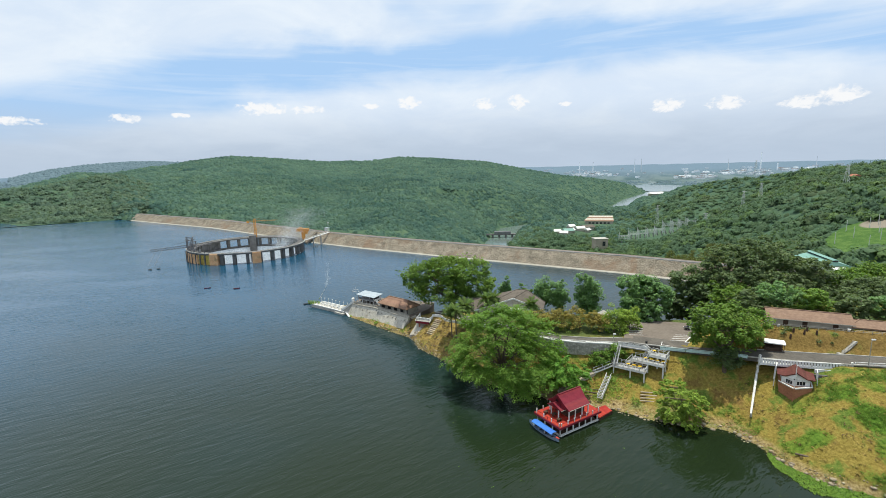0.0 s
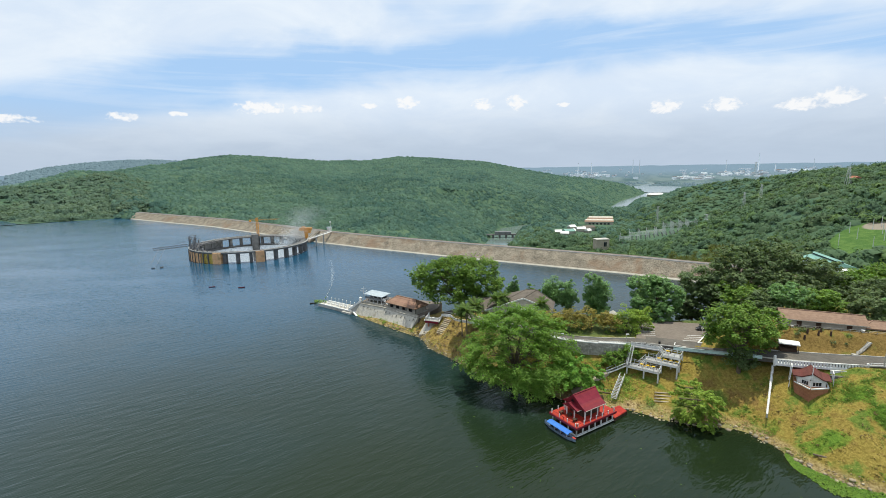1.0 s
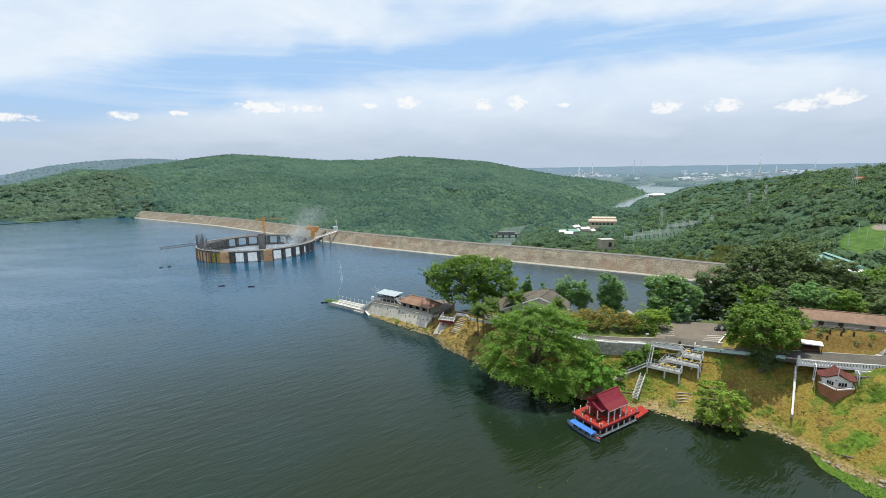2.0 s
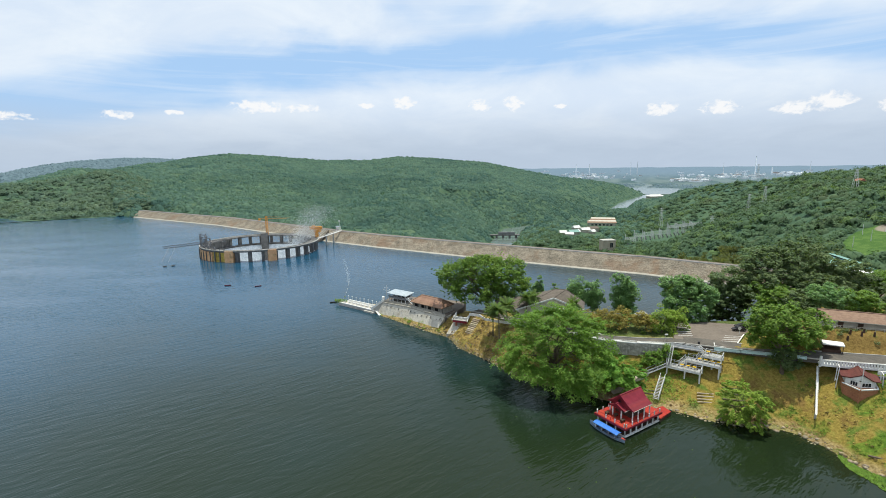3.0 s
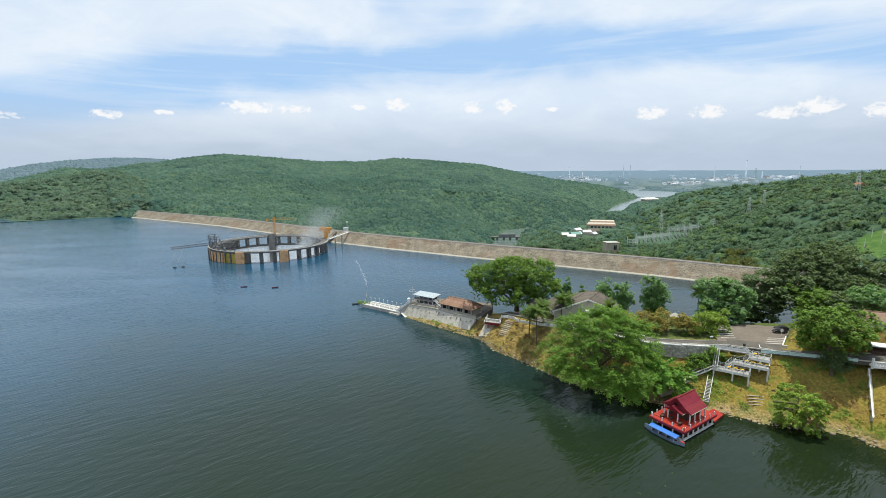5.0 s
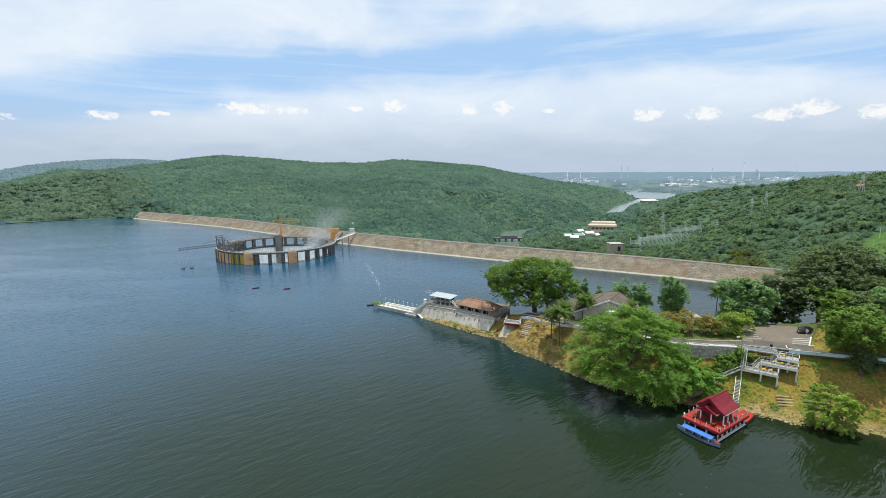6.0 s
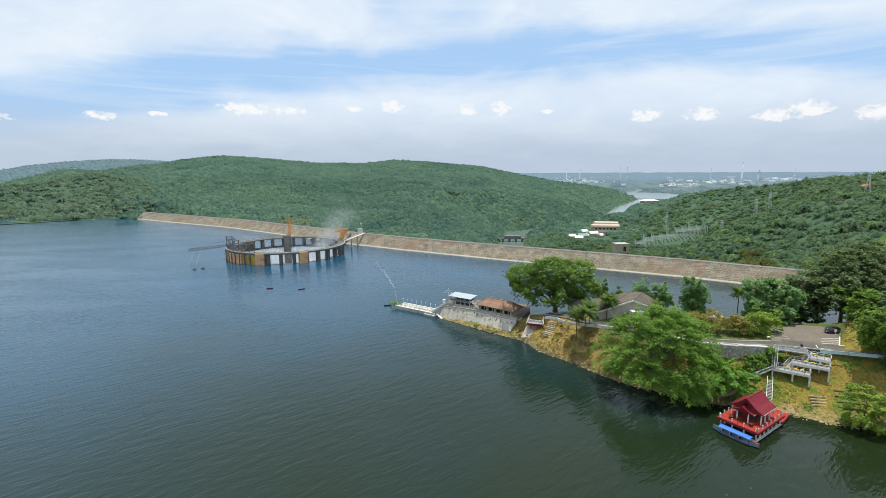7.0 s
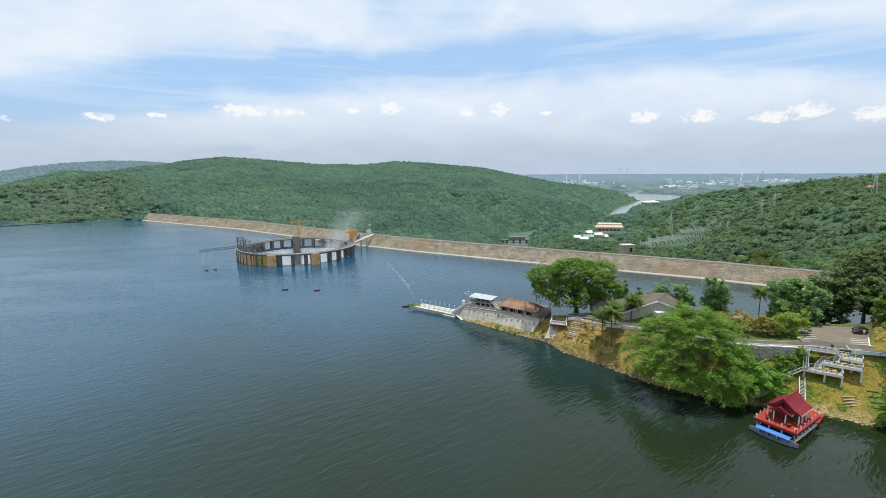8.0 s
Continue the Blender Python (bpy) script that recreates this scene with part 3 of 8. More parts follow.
def far_height(x, y):
    ox, oy = x + 26, y
    az, r = np.degrees(np.arctan2(ox, oy)), np.hypot(ox, oy)
    skyline_r = np.interp(az, SKY_AZ, SKY_R)
    top = 68 + skyline_r * np.tan(np.radians(np.interp(az, SKY_AZ, SKY_EL))) - 4.5
    foot = np.interp(az, SKY_AZ, FOOT_Z)
    foot_r = np.interp(az, [-75, -40, -36, -30, -20, 0, 20, 40, 60], [868, 868, 856, 740, 560, 400, 360, 330, 300])
    s = np.clip((r - foot_r) / (skyline_r - foot_r), 0, 1)
    bumps = wobble(x, y, 420, 3) * 11 * np.sin(np.pi * s) + wobble(x, y, 150, 5) * 3.5 * np.sin(np.pi * s)
    rise = np.where(az < -36, ease(s * 0.62) * 1.479, s ** np.interp(az, [-30, 5, 20, 30, 38], [0.9, 1.05, 1.6, 1.5, 0.9]))
    z = foot + (top - foot) * np.clip(rise, 0, 1) + bumps
    far_z = 68 + 4700 * np.tan(np.radians(np.interp(az, SKY_AZ, FAR_EL))) + wobble(x, y, 700, 8) * 4 * ease((r - 4200) / 500)
    low = np.where(az < -44.5, -6, np.interp(az, [-44, -30, 5, 15, 30], [20, 40, -30, -58, -40]))
    past = np.clip((r - skyline_r) / 650, 0, 1)
    z = np.where(r > skyline_r, top + (low - top) * ease(past), z)
    run = np.clip((r - skyline_r - 650) / (4700 - skyline_r - 650), 0, 1)
    z = np.where(r > skyline_r + 650, low + (far_z - low) * np.where(az < -44.5, run ** 8, run ** 0.75), z)
    ridge = (68 + 1800 * np.tan(np.radians(np.interp(az, RIDGE_AZ, RIDGE_EL))) - 4.5) * ease(1 - np.abs(r - 1800) / 480) + wobble(x, y, 240, 9) * 3
    z = np.where((az > -47) & (az < -30.5) & (r > skyline_r), np.maximum(z, ridge), z)
    flat = ease((az - 5) / 4)
    z = np.where(r > skyline_r, z * (1 - flat) + flat * np.where(r < skyline_r + 650, top + (-62 - top) * ease(past), plain_z(r) + wobble(x, y, 300, 8) * 2.5), z)
    yard = np.hypot((x - 270) / 105, (y - 915) / 110)
    z = np.minimum(z, -51 + np.clip(yard - 1, 0, None) * 55)
    grid = np.hypot((x - 312 - (y - 700) * 0.6) / 75, (y - 700) / 90)
    z = np.minimum(z, -40 + np.clip(grid - 1, 0, None) * 45)
    d, _ = reach(x, y, RIVER)
    z = np.minimum(z, -64 + np.clip(d - 18, 0, None) * 0.5 + np.clip(d - 160, 0, None) * 1.0)
    pond = np.hypot((x - 1010) / 240, (y - 2390) / 330)
    z = np.where(pond < 1.3, np.minimum(z, -65 + np.clip(pond - 0.9, 0, None) * 60), z)
    return z


def ground_z(x, y):
    x, y = np.asarray(x, dtype=float), np.asarray(y, dtype=float)
    dd, ds = reach(x, y, DAM)
    downstream = (ds > 0) & (x > -520) | (np.degrees(np.arctan2(x + 26, y)) < -34) & (np.hypot(x + 26, y) > 850) | (y > 720)
    downstream = downstream & ~((x > 262) & (y < 176 - (x - 262) * 0.4))
    # towards the back of the dam the land drops off behind its crest
    far = far_height(x, y)
    near_dam = ease((dd - 24) / 60)
    behind = np.where(np.degrees(np.arctan2(x + 26, y)) < -34, far, np.minimum(far * near_dam - 12.0 * (1 - near_dam), np.maximum(far, 6.0)))
    pad = np.hypot(x - 213, y - 263)
    behind = behind + (6.5 - behind) * ease((34 - pad) / 16)
    # the headland
    df, sf = reach(x, y, FRONT)
    db, sb = reach(x, y, BACK)
    inside = (sf < 0) & (sb < 0) & (x > -71)
    top = np.interp(x, [-75, -52, -44, -36, -16, -8, 0, 15, 40, 60, 75, 85, 100, 115, 200, 400], [0.6, 0.8, 4.2, 5.8, 6.2, 7.8, 9.4, 11, 12, 12.7, 13.5, 14.8, 15.4, 16.2, 17, 20])
    wide = np.interp(x, [-75, -45, -22, -16, -5, 10, 30, 45, 60, 75, 90, 120, 200], [3, 12, 12, 9, 13, 16, 18, 19, 22.5, 23, 26, 32, 38])
    power = np.interp(x, [-20, 0, 25, 40, 66, 78, 90], [0.8, 0.8, 1.1, 1.75, 1.65, 1.05, 0.85])
    up = np.minimum(np.clip(df / wide, 0, 1) ** power, np.clip(db / 30, 0, 1) ** 0.75)
    land = top * np.clip(up, 0, 1)
    mound = (x - 73.4) * 0.75 - (y - 135.0) * 0.66
    land = land + (2.4 + 2.0 * ease((x - 86) / 8)) * ease(((x - 95.1) * 0.316 + (y - 123.2) * 0.949) / 5.5) * ease((mound - 0.5) / 6) * ease((158 - y) / 9)
    land = land + wobble(x, y, 9, 11) * 0.25 * ease(df / 6) * (df < wide) + wobble(x, y, 3.5, 12) * 0.1 * ease(df / 4)
    land = np.where((x > 55) & (mound < 0.8) & (y > 133) & (y < 160.5), np.minimum(land, 12.5), land)
    bed = -np.minimum(9.0, 0.4 + 0.35 * np.minimum(df, db))
    z = np.where(inside, land + 0.1, bed)
    z = np.where(downstream, behind, z)
    hole = np.hypot(x - TOWER[0], y - TOWER[1])
    return np.where(hole < 70, -45.0, z)


def make_ground():
    az = np.radians(np.concatenate([np.arange(-180, -62, 4), np.arange(-62, -36, 0.45), np.arange(-36, 48, 0.26), np.arange(48, 64, 0.45), np.arange(64, 181, 4)]))
    r = np.concatenate([np.arange(1, 80, 12), np.arange(80, 232, 1.3), np.geomspace(234, 800, 90), np.geomspace(808, 2500, 100), np.geomspace(2530, 4740, 36), [4790, 4820]])
    a, rr = np.meshgrid(az, r, indexing="ij")
    x, y = -26 + rr * np.sin(a), rr * np.cos(a)
    z = ground_z(x, y)
    z[:, -2:] = z[:, -3:-2] - np.array([8.0, 120.0])
    i, j = np.meshgrid(np.arange(len(az) - 1), np.arange(len(r) - 1), indexing="ij")
    k = len(r)
    quads = np.stack([i * k + j, i * k + j + 1, (i + 1) * k + j + 1, (i + 1) * k + j], -1).reshape(-1, 4)
    # no ground within the overflow shaft
    centre = np.stack([x, y], -1).reshape(-1, 2)[quads].mean(1)
    quads = quads[np.hypot(centre[:, 0] - TOWER[0], centre[:, 1] - TOWER[1]) > 52]
    me = raw_mesh("ground", np.stack([x, y, z], -1).reshape(-1, 3), quads[:, ::-1])
    solid("ground", me, "ground", "dry grass, green weeds and bare earth banks, haze blue painted in far off", "ground", kind="structure", smooth=True)


make_ground()


def offset_line(line, d):
    """The line moved d metres to its right."""
    out = []
    for i, (x, y) in enumerate(line):
        (ax, ay), (bx, by) = line[max(i - 1, 0)], line[min(i + 1, len(line) - 1)]
        k = math.hypot(bx - ax, by - ay)
        out.append((x + d * (by - ay) / k, y - d * (bx - ax) / k))
    return out


def make_water():
    me = bpy.data.meshes.new("water")
    bm = bmesh.new()
    edge = [(-4700, -700), (900, -700), (900, -200), (520, 60), (280, 165)] + offset_line(DAM, -4)[::-1] + [(-620, 760), (-700, 1100), (-1500, 2100), (-2600, 3600), (-3200, 4700), (-4700, 4700)]
    outer = [bm.verts.new((x, y, 0)) for x, y in edge]
    inner = [bm.verts.new((TOWER[0] + 41 * math.cos(t), TOWER[1] + 41 * math.sin(t), 0)) for t in [2 * math.pi * i / 72 for i in range(72)]]
    edges = [bm.edges.new((loop[i], loop[(i + 1) % len(loop)])) for loop in (outer, inner) for i in range(len(loop))]
    bmesh.ops.triangle_fill(bm, edges=edges, use_beauty=True)
    for f in bm.faces:
        if f.normal.z < 0:
            f.normal_flip()
    bm.to_mesh(me)
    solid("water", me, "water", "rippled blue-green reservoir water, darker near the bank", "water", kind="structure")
    shape = Shape()
    banks = (offset_line(RIVER, -21), offset_line(RIVER, 21))
    pts = [(a, b) for a, b in zip(*banks)]
    for (a, b), (c, d) in zip(pts, pts[1:]):
        shape.add([(*a, -61.5), (*b, -61.5), (*d, -61.5), (*c, -61.5)], [(0, 1, 2, 3)])
    shape.add([(1010 + 250 * math.cos(t), 2390 + 340 * math.sin(t), -61) for t in [2 * math.pi * i / 40 for i in range(40)]], [tuple(range(40))])
    solid("water_river", shape, "river", "pale grey-green river winding through the valley", "river", kind="structure")


make_water()


def lengthen(line, step):
    """Points along the line at most step apart."""
    out = []
    for (ax, ay), (bx, by) in zip(line, line[1:]):
        n = max(1, round(math.hypot(bx - ax, by - ay) / step))
        out += [(ax + (bx - ax) * i / n, ay + (by - ay) * i / n) for i in range(n)]
    return out + [line[-1]]


def sweep(line, section, name):
    """A section of (offset to the left, height) carried along a line."""
    rows = []
    for i, (x, y) in enumerate(line):
        (ax, ay), (bx, by) = line[max(i - 1, 0)], line[min(i + 1, len(line) - 1)]
        k = math.hypot(bx - ax, by - ay)
        rows.append([(x - o * (by - ay) / k, y + o * (bx - ax) / k, z) for o, z in section])
    v = np.array(rows).reshape(-1, 3)
    k = len(section)
    i, j = np.meshgrid(np.arange(len(rows) - 1), np.arange(k - 1), indexing="ij")
    q = np.stack([i * k + j, i * k + j + 1, (i + 1) * k + j + 1, (i + 1) * k + j], -1).reshape(-1, 4)
    return raw_mesh(name, v, q)


def make_dam():
    line = lengthen(DAM, 6)
    dam = thing("dam", pose(0, 0, 0), "long rockfill dam with a pale rubble face and crest road", "dam", kind="structure")
    rng = np.random.RandomState(4)
    face = [(-3, -2.0), (-1.2, -0.8), (0, 0.0)] + [(12.0 * s, 8.1 * s) for s in np.linspace(0.06, 1, 14)] + [(12.2, 8.5), (13.2, 8.5)]
    me = sweep(lengthen(DAM, 1.6), face, "rubble_face")
    co = np.empty(len(me.vertices) * 3, dtype=np.float32)
    me.vertices.foreach_get("co", co)
    co = co.reshape(-1, 3)
    lift = rng.uniform(-0.33, 0.33, len(co)) * ((co[:, 2] > -0.5) & (co[:, 2] < 8.0))
    co += (lift[:, None] * np.array([-0.3, -0.45, 0.8])).astype(np.float32)
    me.vertices.foreach_set("co", co.ravel())
    part("rubble_face", me, "rock", dam)
    part("crest_road", sweep(line, [(13.2, 8.45), (13.3, 8.6), (19.5, 8.6), (19.6, 8.45)], "crest_road"), "lot", dam, "worn crest road")
    part("back_slope", sweep(line, [(19.6, 8.5), (24, 7.2), (40, -1), (70, -18), (110, -40)], "back_slope"), "meadow", dam, "grassy downstream slope")
    part("parapet", sweep(line, [(12.6, 8.45), (12.6, 9.15), (12.9, 9.15), (12.9, 8.45)], "parapet"), "grey_deck", dam)
    part("water_line", sweep(lengthen(DAM, 3), [(-1.3, -0.6), (-0.9, 0.1), (0.0, 0.5), (0.5, 0.75)], "water_line"), "plaster", dam, "pale dried-out strip at the waterline")


make_dam()


# ---- woods ----
def lump(seed, keep_below=-0.35, detail=1, rough=0.32):
    """One uneven crown, as arrays of corners and triangles, about 1 m in radius."""
    bm = bmesh.new()
    bmesh.ops.create_icosphere(bm, subdivisions=detail, radius=1.0)
    rng = random.Random(seed)
    for v in bm.verts:
        v.co *= 1 + rng.uniform(-rough, rough)
        v.co.z *= 0.8 + rng.uniform(-0.1, 0.2)
    bmesh.ops.delete(bm, geom=[f for f in bm.faces if f.calc_center_median().z < keep_below], context="FACES")
    bm.verts.ensure_lookup_table()
    bm.verts.index_update()
    bm_faces = [[v.index for v in f.verts] for f in bm.faces]
    v = np.array([v.co[:] for v in bm.verts])
    bm.free()
    return v, np.array(bm_faces)


def stamp(name, kinds, places, sizes, mat, label):
    """Many crowns in one mesh: kinds are (corners, triangles), places x, y, z."""
    rng = np.random.RandomState(len(places) % 9973)
    vs, fs, k = [], [], 0
    for p, s in zip(places, sizes):
        v, f = kinds[rng.randint(len(kinds))]
        t = rng.uniform(0, 2 * np.pi)
        c, n = np.cos(t), np.sin(t)
        w = np.stack([v[:, 0] * c - v[:, 1] * n, v[:, 0] * n + v[:, 1] * c, v[:, 2] * rng.uniform(0.6, 1.25)], -1) * s + p
        vs.append(w)
        fs.append(f + k)
        k += len(v)
    me = raw_mesh(name, np.concatenate(vs), np.concatenate(fs))
    return solid(name, me, mat, label, "trees", kind="stuff", smooth=True)


def sprays(rng, count, low, lo, hi, knob_seed, reach_in=0.8):
    """Small three-cornered leaf sprays over an uneven dome, about 1 m in radius."""
    d = rng.normal(0, 1, (count * 3, 3))
    d /= np.linalg.norm(d, axis=1)[:, None]
    d = d[d[:, 2] > low][:count]
    knob = 1 + 0.24 * np.sin(d[:, :1] * 5 + knob_seed) * np.cos(d[:, 1:2] * 6 + knob_seed * 2)
    p = d * rng.uniform(reach_in, 1.08, (len(d), 1)) * knob * np.array([1, 1, 0.85])
    n = d * 0.7 + rng.normal(0, 0.35, d.shape) + np.array([0, 0, 0.6])
    n /= np.linalg.norm(n, axis=1)[:, None]
    a = np.cross(n, rng.normal(0, 1, d.shape))
    a /= np.linalg.norm(a, axis=1)[:, None]
    b = np.cross(n, a)
    w = rng.uniform(lo, hi, (len(d), 1))
    t = np.stack([p - a * w, p + a * w * 0.8 + b * w * 0.5, p - b * w * 0.9 + np.array([0, 0, -0.06])], 1).reshape(-1, 3)
    return t, np.arange(len(d) * 3).reshape(-1, 3)


def leafy_crown(seed, count=90):
    """A crown of several lumps with leaf sprays standing out all over it."""
    rng = np.random.RandomState(seed)
    vs, fs, k = [], [], 0
    for i in range(2):
        v, f = lump(seed * 7 + i + 70, 0.0, 1, 0.26)
        t = 2.1 * i + seed
        c = np.array([0.34 * math.cos(t), 0.34 * math.sin(t), (0.22, -0.05)[i]])
        vs.append(v * np.array([0.66, 0.66, 0.56]) + c)
        fs.append(f + k)
        k += len(v)
    v, f = sprays(rng, count, -0.35, 0.09, 0.21, seed)
    return np.concatenate(vs + [v]), np.concatenate(fs + [f + k])


def tuft(seed, count=8):
    """A far-off crown: a low uneven dome of few faces with sprays on it."""
    rng = np.random.RandomState(seed)
    ring0 = [(math.cos(t) * rng.uniform(0.75, 1.1), math.sin(t) * rng.uniform(0.75, 1.1), -0.15) for t in [math.pi * i / 3 for i in range(6)]]
    ring1 = [(math.cos(t) * rng.uniform(0.4, 0.75), math.sin(t) * rng.uniform(0.4, 0.75), rng.uniform(0.3, 0.62)) for t in [math.pi * (i + 0.5) / 3 for i in range(6)]]
    v = np.array(ring0 + ring1 + [(rng.uniform(-0.2, 0.2), rng.uniform(-0.2, 0.2), rng.uniform(0.62, 0.9))])
    f = []
    for i in range(6):
        j = (i + 1) % 6
        f += [(i, j, 6 + i), (j, 6 + j, 6 + i), (6 + i, 6 + j, 12)]
    t, g = sprays(rng, count, -0.1, 0.22, 0.4, seed)
    return np.concatenate([v, t]), np.concatenate([np.array(f), g + 13])


def bamboo_clump(seed, count=110):
    """A fountain of arching stems with thin leaves."""
    rng = np.random.RandomState(seed)
    a, u = rng.uniform(0, 2 * np.pi, count), rng.uniform(0.25, 1, count)
    lean = rng.uniform(0.15, 0.8, count)
    p = np.stack([np.cos(a) * lean * u ** 1.6, np.sin(a) * lean * u ** 1.6, 1.7 * u - 0.75 * lean * u ** 3 - 0.35], -1)
    d = np.stack([np.cos(a) * lean, np.sin(a) * lean, 1.1 - 1.6 * u * lean], -1) + rng.normal(0, 0.25, (count, 3))
    d /= np.linalg.norm(d, axis=1)[:, None]
    b = np.cross(d, rng.normal(0, 1, (count, 3)))
    b /= np.linalg.norm(b, axis=1)[:, None]
    w = rng.uniform(0.10, 0.22, (count, 1))
    t = np.stack([p - d * w * 1.5, p + b * w * 0.6, p + d * w * 1.5 - np.array([0, 0, 0.05])], 1).reshape(-1, 3)
    return t, np.arange(count * 3).reshape(-1, 3)


def bare(x, y):
    """Where no wood grows: river, yards, the meadow, buildings."""
    d, _ = reach(x, y, RIVER)
    no = d < 26
    no |= np.hypot((x - 1010) / 265, (y - 2390) / 360) < 1
    no |= (np.hypot((x - 312 - (y - 700) * 0.6) / 56, (y - 700) / 72) < 1)   # switchyard
    no |= (np.abs(x - 284) < 36) & (np.abs(y - 925) < 50)      # power station
    no |= (np.abs(x - 192) < 42) & (np.abs(y - 735) < 34)
    no |= (np.hypot((x - 279 + y - 316) / 62, (x - 279 - y + 316) / 27) < 1)   # meadow
    no |= np.hypot(x - 306, y - 334) < 14
    no |= np.hypot(x - 211, y - 262) < 21
    no |= np.hypot(x - 790, y - 1815) < 42
    return no


def make_woods():
    rng = np.random.RandomState(7)
    soft = [tuft(i) for i in range(14)]
    small = [tuft(30 + i, 2) for i in range(14)]
    rough = [leafy_crown(i) for i in range(10)]

    def grow(count, az0, az1, r0, r1, power=1.0):
        az = np.radians(rng.uniform(az0, az1, count))
        r = r0 + (r1 - r0) * rng.uniform(0, 1, count) ** power
        return -26 + r * np.sin(az), r * np.cos(az)

    def plant(x, y, lo, hi, sink, all_of=False):
        dd, ds = reach(x, y, DAM)
        z = ground_z(x, y)
        az = np.degrees(np.arctan2(x + 26, y))
        ok = ~bare(x, y) & (((ds > 0) & (dd > 30)) | (az < -34)) & ((az > -34) | (z > 0.4)) & (z > -63)
        if not all_of:
            ok &= rng.uniform(-1.5, 1.2, len(x)) < wobble(x, y, 130, 21) + 0.9
        x, y, z = x[ok], y[ok], z[ok]
        s = (lo + (hi - lo) * rng.uniform(0, 1, len(x)) ** 2.3) * (1 + 0.25 * wobble(x, y, 90, 22))
        return np.stack([x, y, z + s * sink], -1), s

    sets = [plant(*grow(16000, -36, 13, 640, 1250, 0.95), 2.6, 7.0, -0.05),
            plant(*grow(5200, 12, 23, 700, 1400, 0.9), 2.6, 7.5, -0.05),
            plant(*grow(3500, -34, 12, 400, 760, 0.8), 2.0, 5.5, 0.0)]
    stamp("woodland", soft, np.concatenate([a for a, _ in sets]), np.concatenate([b for _, b in sets]), "far_wood", "dense green woodland covering the far hills, haze blue put into its colour")
    sets = [plant(*grow(25000, -36, 13, 1230, 2080, 1.0), 2.8, 8.0, -0.05),
            plant(*grow(9000, -62, -31, 1150, 2080, 0.9), 2.6, 7.5, -0.05),
            plant(*grow(3500, 12, 23, 1380, 2350, 0.9), 2.6, 7.5, -0.05),
            plant(*grow(3500, 22, 52, 1000, 1500, 0.8), 2.4, 7.0, 0.0)]
    stamp("hilltop_woods", small, np.concatenate([a for a, _ in sets]), np.concatenate([b for _, b in sets]), "far_wood", "green woodland on the farther hillsides, haze blue put into its colour")
    sets = [plant(*grow(6500, 8, 58, 290, 1100, 0.8), 2.6, 6.0, 0.0, True)]
    stamp("undergrowth", small, sets[0][0], sets[0][1], "mid_wood", "green scrub between the trees behind the dam")
    sets = [plant(*grow(3600, 8, 58, 290, 800, 0.8), 2.8, 7.0, 0.3, True),
            plant(*grow(400, 16, 32, 560, 900, 1.0), 2.6, 6.0, 0.3, True),
            plant(*grow(1500, 21, 48, 760, 1120, 0.9), 2.8, 7.0, 0.25, True)]
    places, sizes = np.concatenate([a for a, _ in sets]), np.concatenate([b for _, b in sets])
    kind = wobble(places[:, 0], places[:, 1], 120, 61) + rng.normal(0, 0.35, len(places))
    for name, pick, mat, label in (("woods", kind > -0.25, "mid_wood", "mixed tropical trees behind the dam"), ("light_woods", (kind <= -0.25) & (kind > -0.75), "light_wood", "lighter yellow-green trees behind the dam"), ("dark_woods", kind <= -0.75, "deep_wood", "dark green trees behind the dam")):
        stamp(name, rough, places[pick], sizes[pick], mat, label)
    along = np.array(lengthen(DAM, 3.4))
    along = along[(along[:, 0] > 30) & (along[:, 0] < 150)]
    along = np.repeat(along, 9, axis=0)
    off = rng.uniform(50, 200, len(along))
    x, y = along[:, 0] + 0.52 * off + rng.uniform(-3, 3, len(along)), along[:, 1] + 0.855 * off + rng.uniform(-3, 3, len(along))
    p, q = plant(x, y, 4.5, 8.5, 0.35, True)
    stamp("bamboo_thicket", [bamboo_clump(i) for i in range(8)], p, q, "bamboo", "feathery olive-green bamboo thicket behind the dam")
    shore = [plant(*grow(1300, -58, -33, 866, 1040, 1.3), 3.0, 7.5, 0.2, True), plant(*grow(800, -58, -33, 1030, 1230, 1.0), 3.6, 8.0, 0.2, True), plant(*grow(700, -60, -36, 862, 880, 1.0), 3.0, 6.5, -0.1, True)]
    scrub = plant(*grow(5200, -58, -33, 866, 1240, 1.0), 2.6, 6.0, 0.0, True)
    stamp("shore_scrub", small, scrub[0], scrub[1], "shore_leaf", "green scrub on the far shore, haze put into its colour")
    stamp("shore_woods", rough, np.concatenate([a for a, _ in shore]), np.concatenate([b for _, b in shore]), "shore_leaf", "green trees along the far shore, haze put into their colour")
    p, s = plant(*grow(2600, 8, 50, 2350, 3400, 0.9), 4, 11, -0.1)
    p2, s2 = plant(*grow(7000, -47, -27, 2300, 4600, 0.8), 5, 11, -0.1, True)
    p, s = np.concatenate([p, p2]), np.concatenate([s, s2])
    stamp("far_woods", small, p, s * 1.3, "haze_wood", "scattered trees on the distant plain, haze blue put into their colour")


make_woods()


# ---- overflow tower in the lake ----
FRONT_ANGLE = -67.0  # the side turned to the headland


def ring_block(shape, a, width, r0, r1, z0, z1):
    shape.ring(r0, r1, z0, z1, FRONT_ANGLE + a - width / 2, FRONT_ANGLE + a + width / 2, max(2, int(width / 3)))


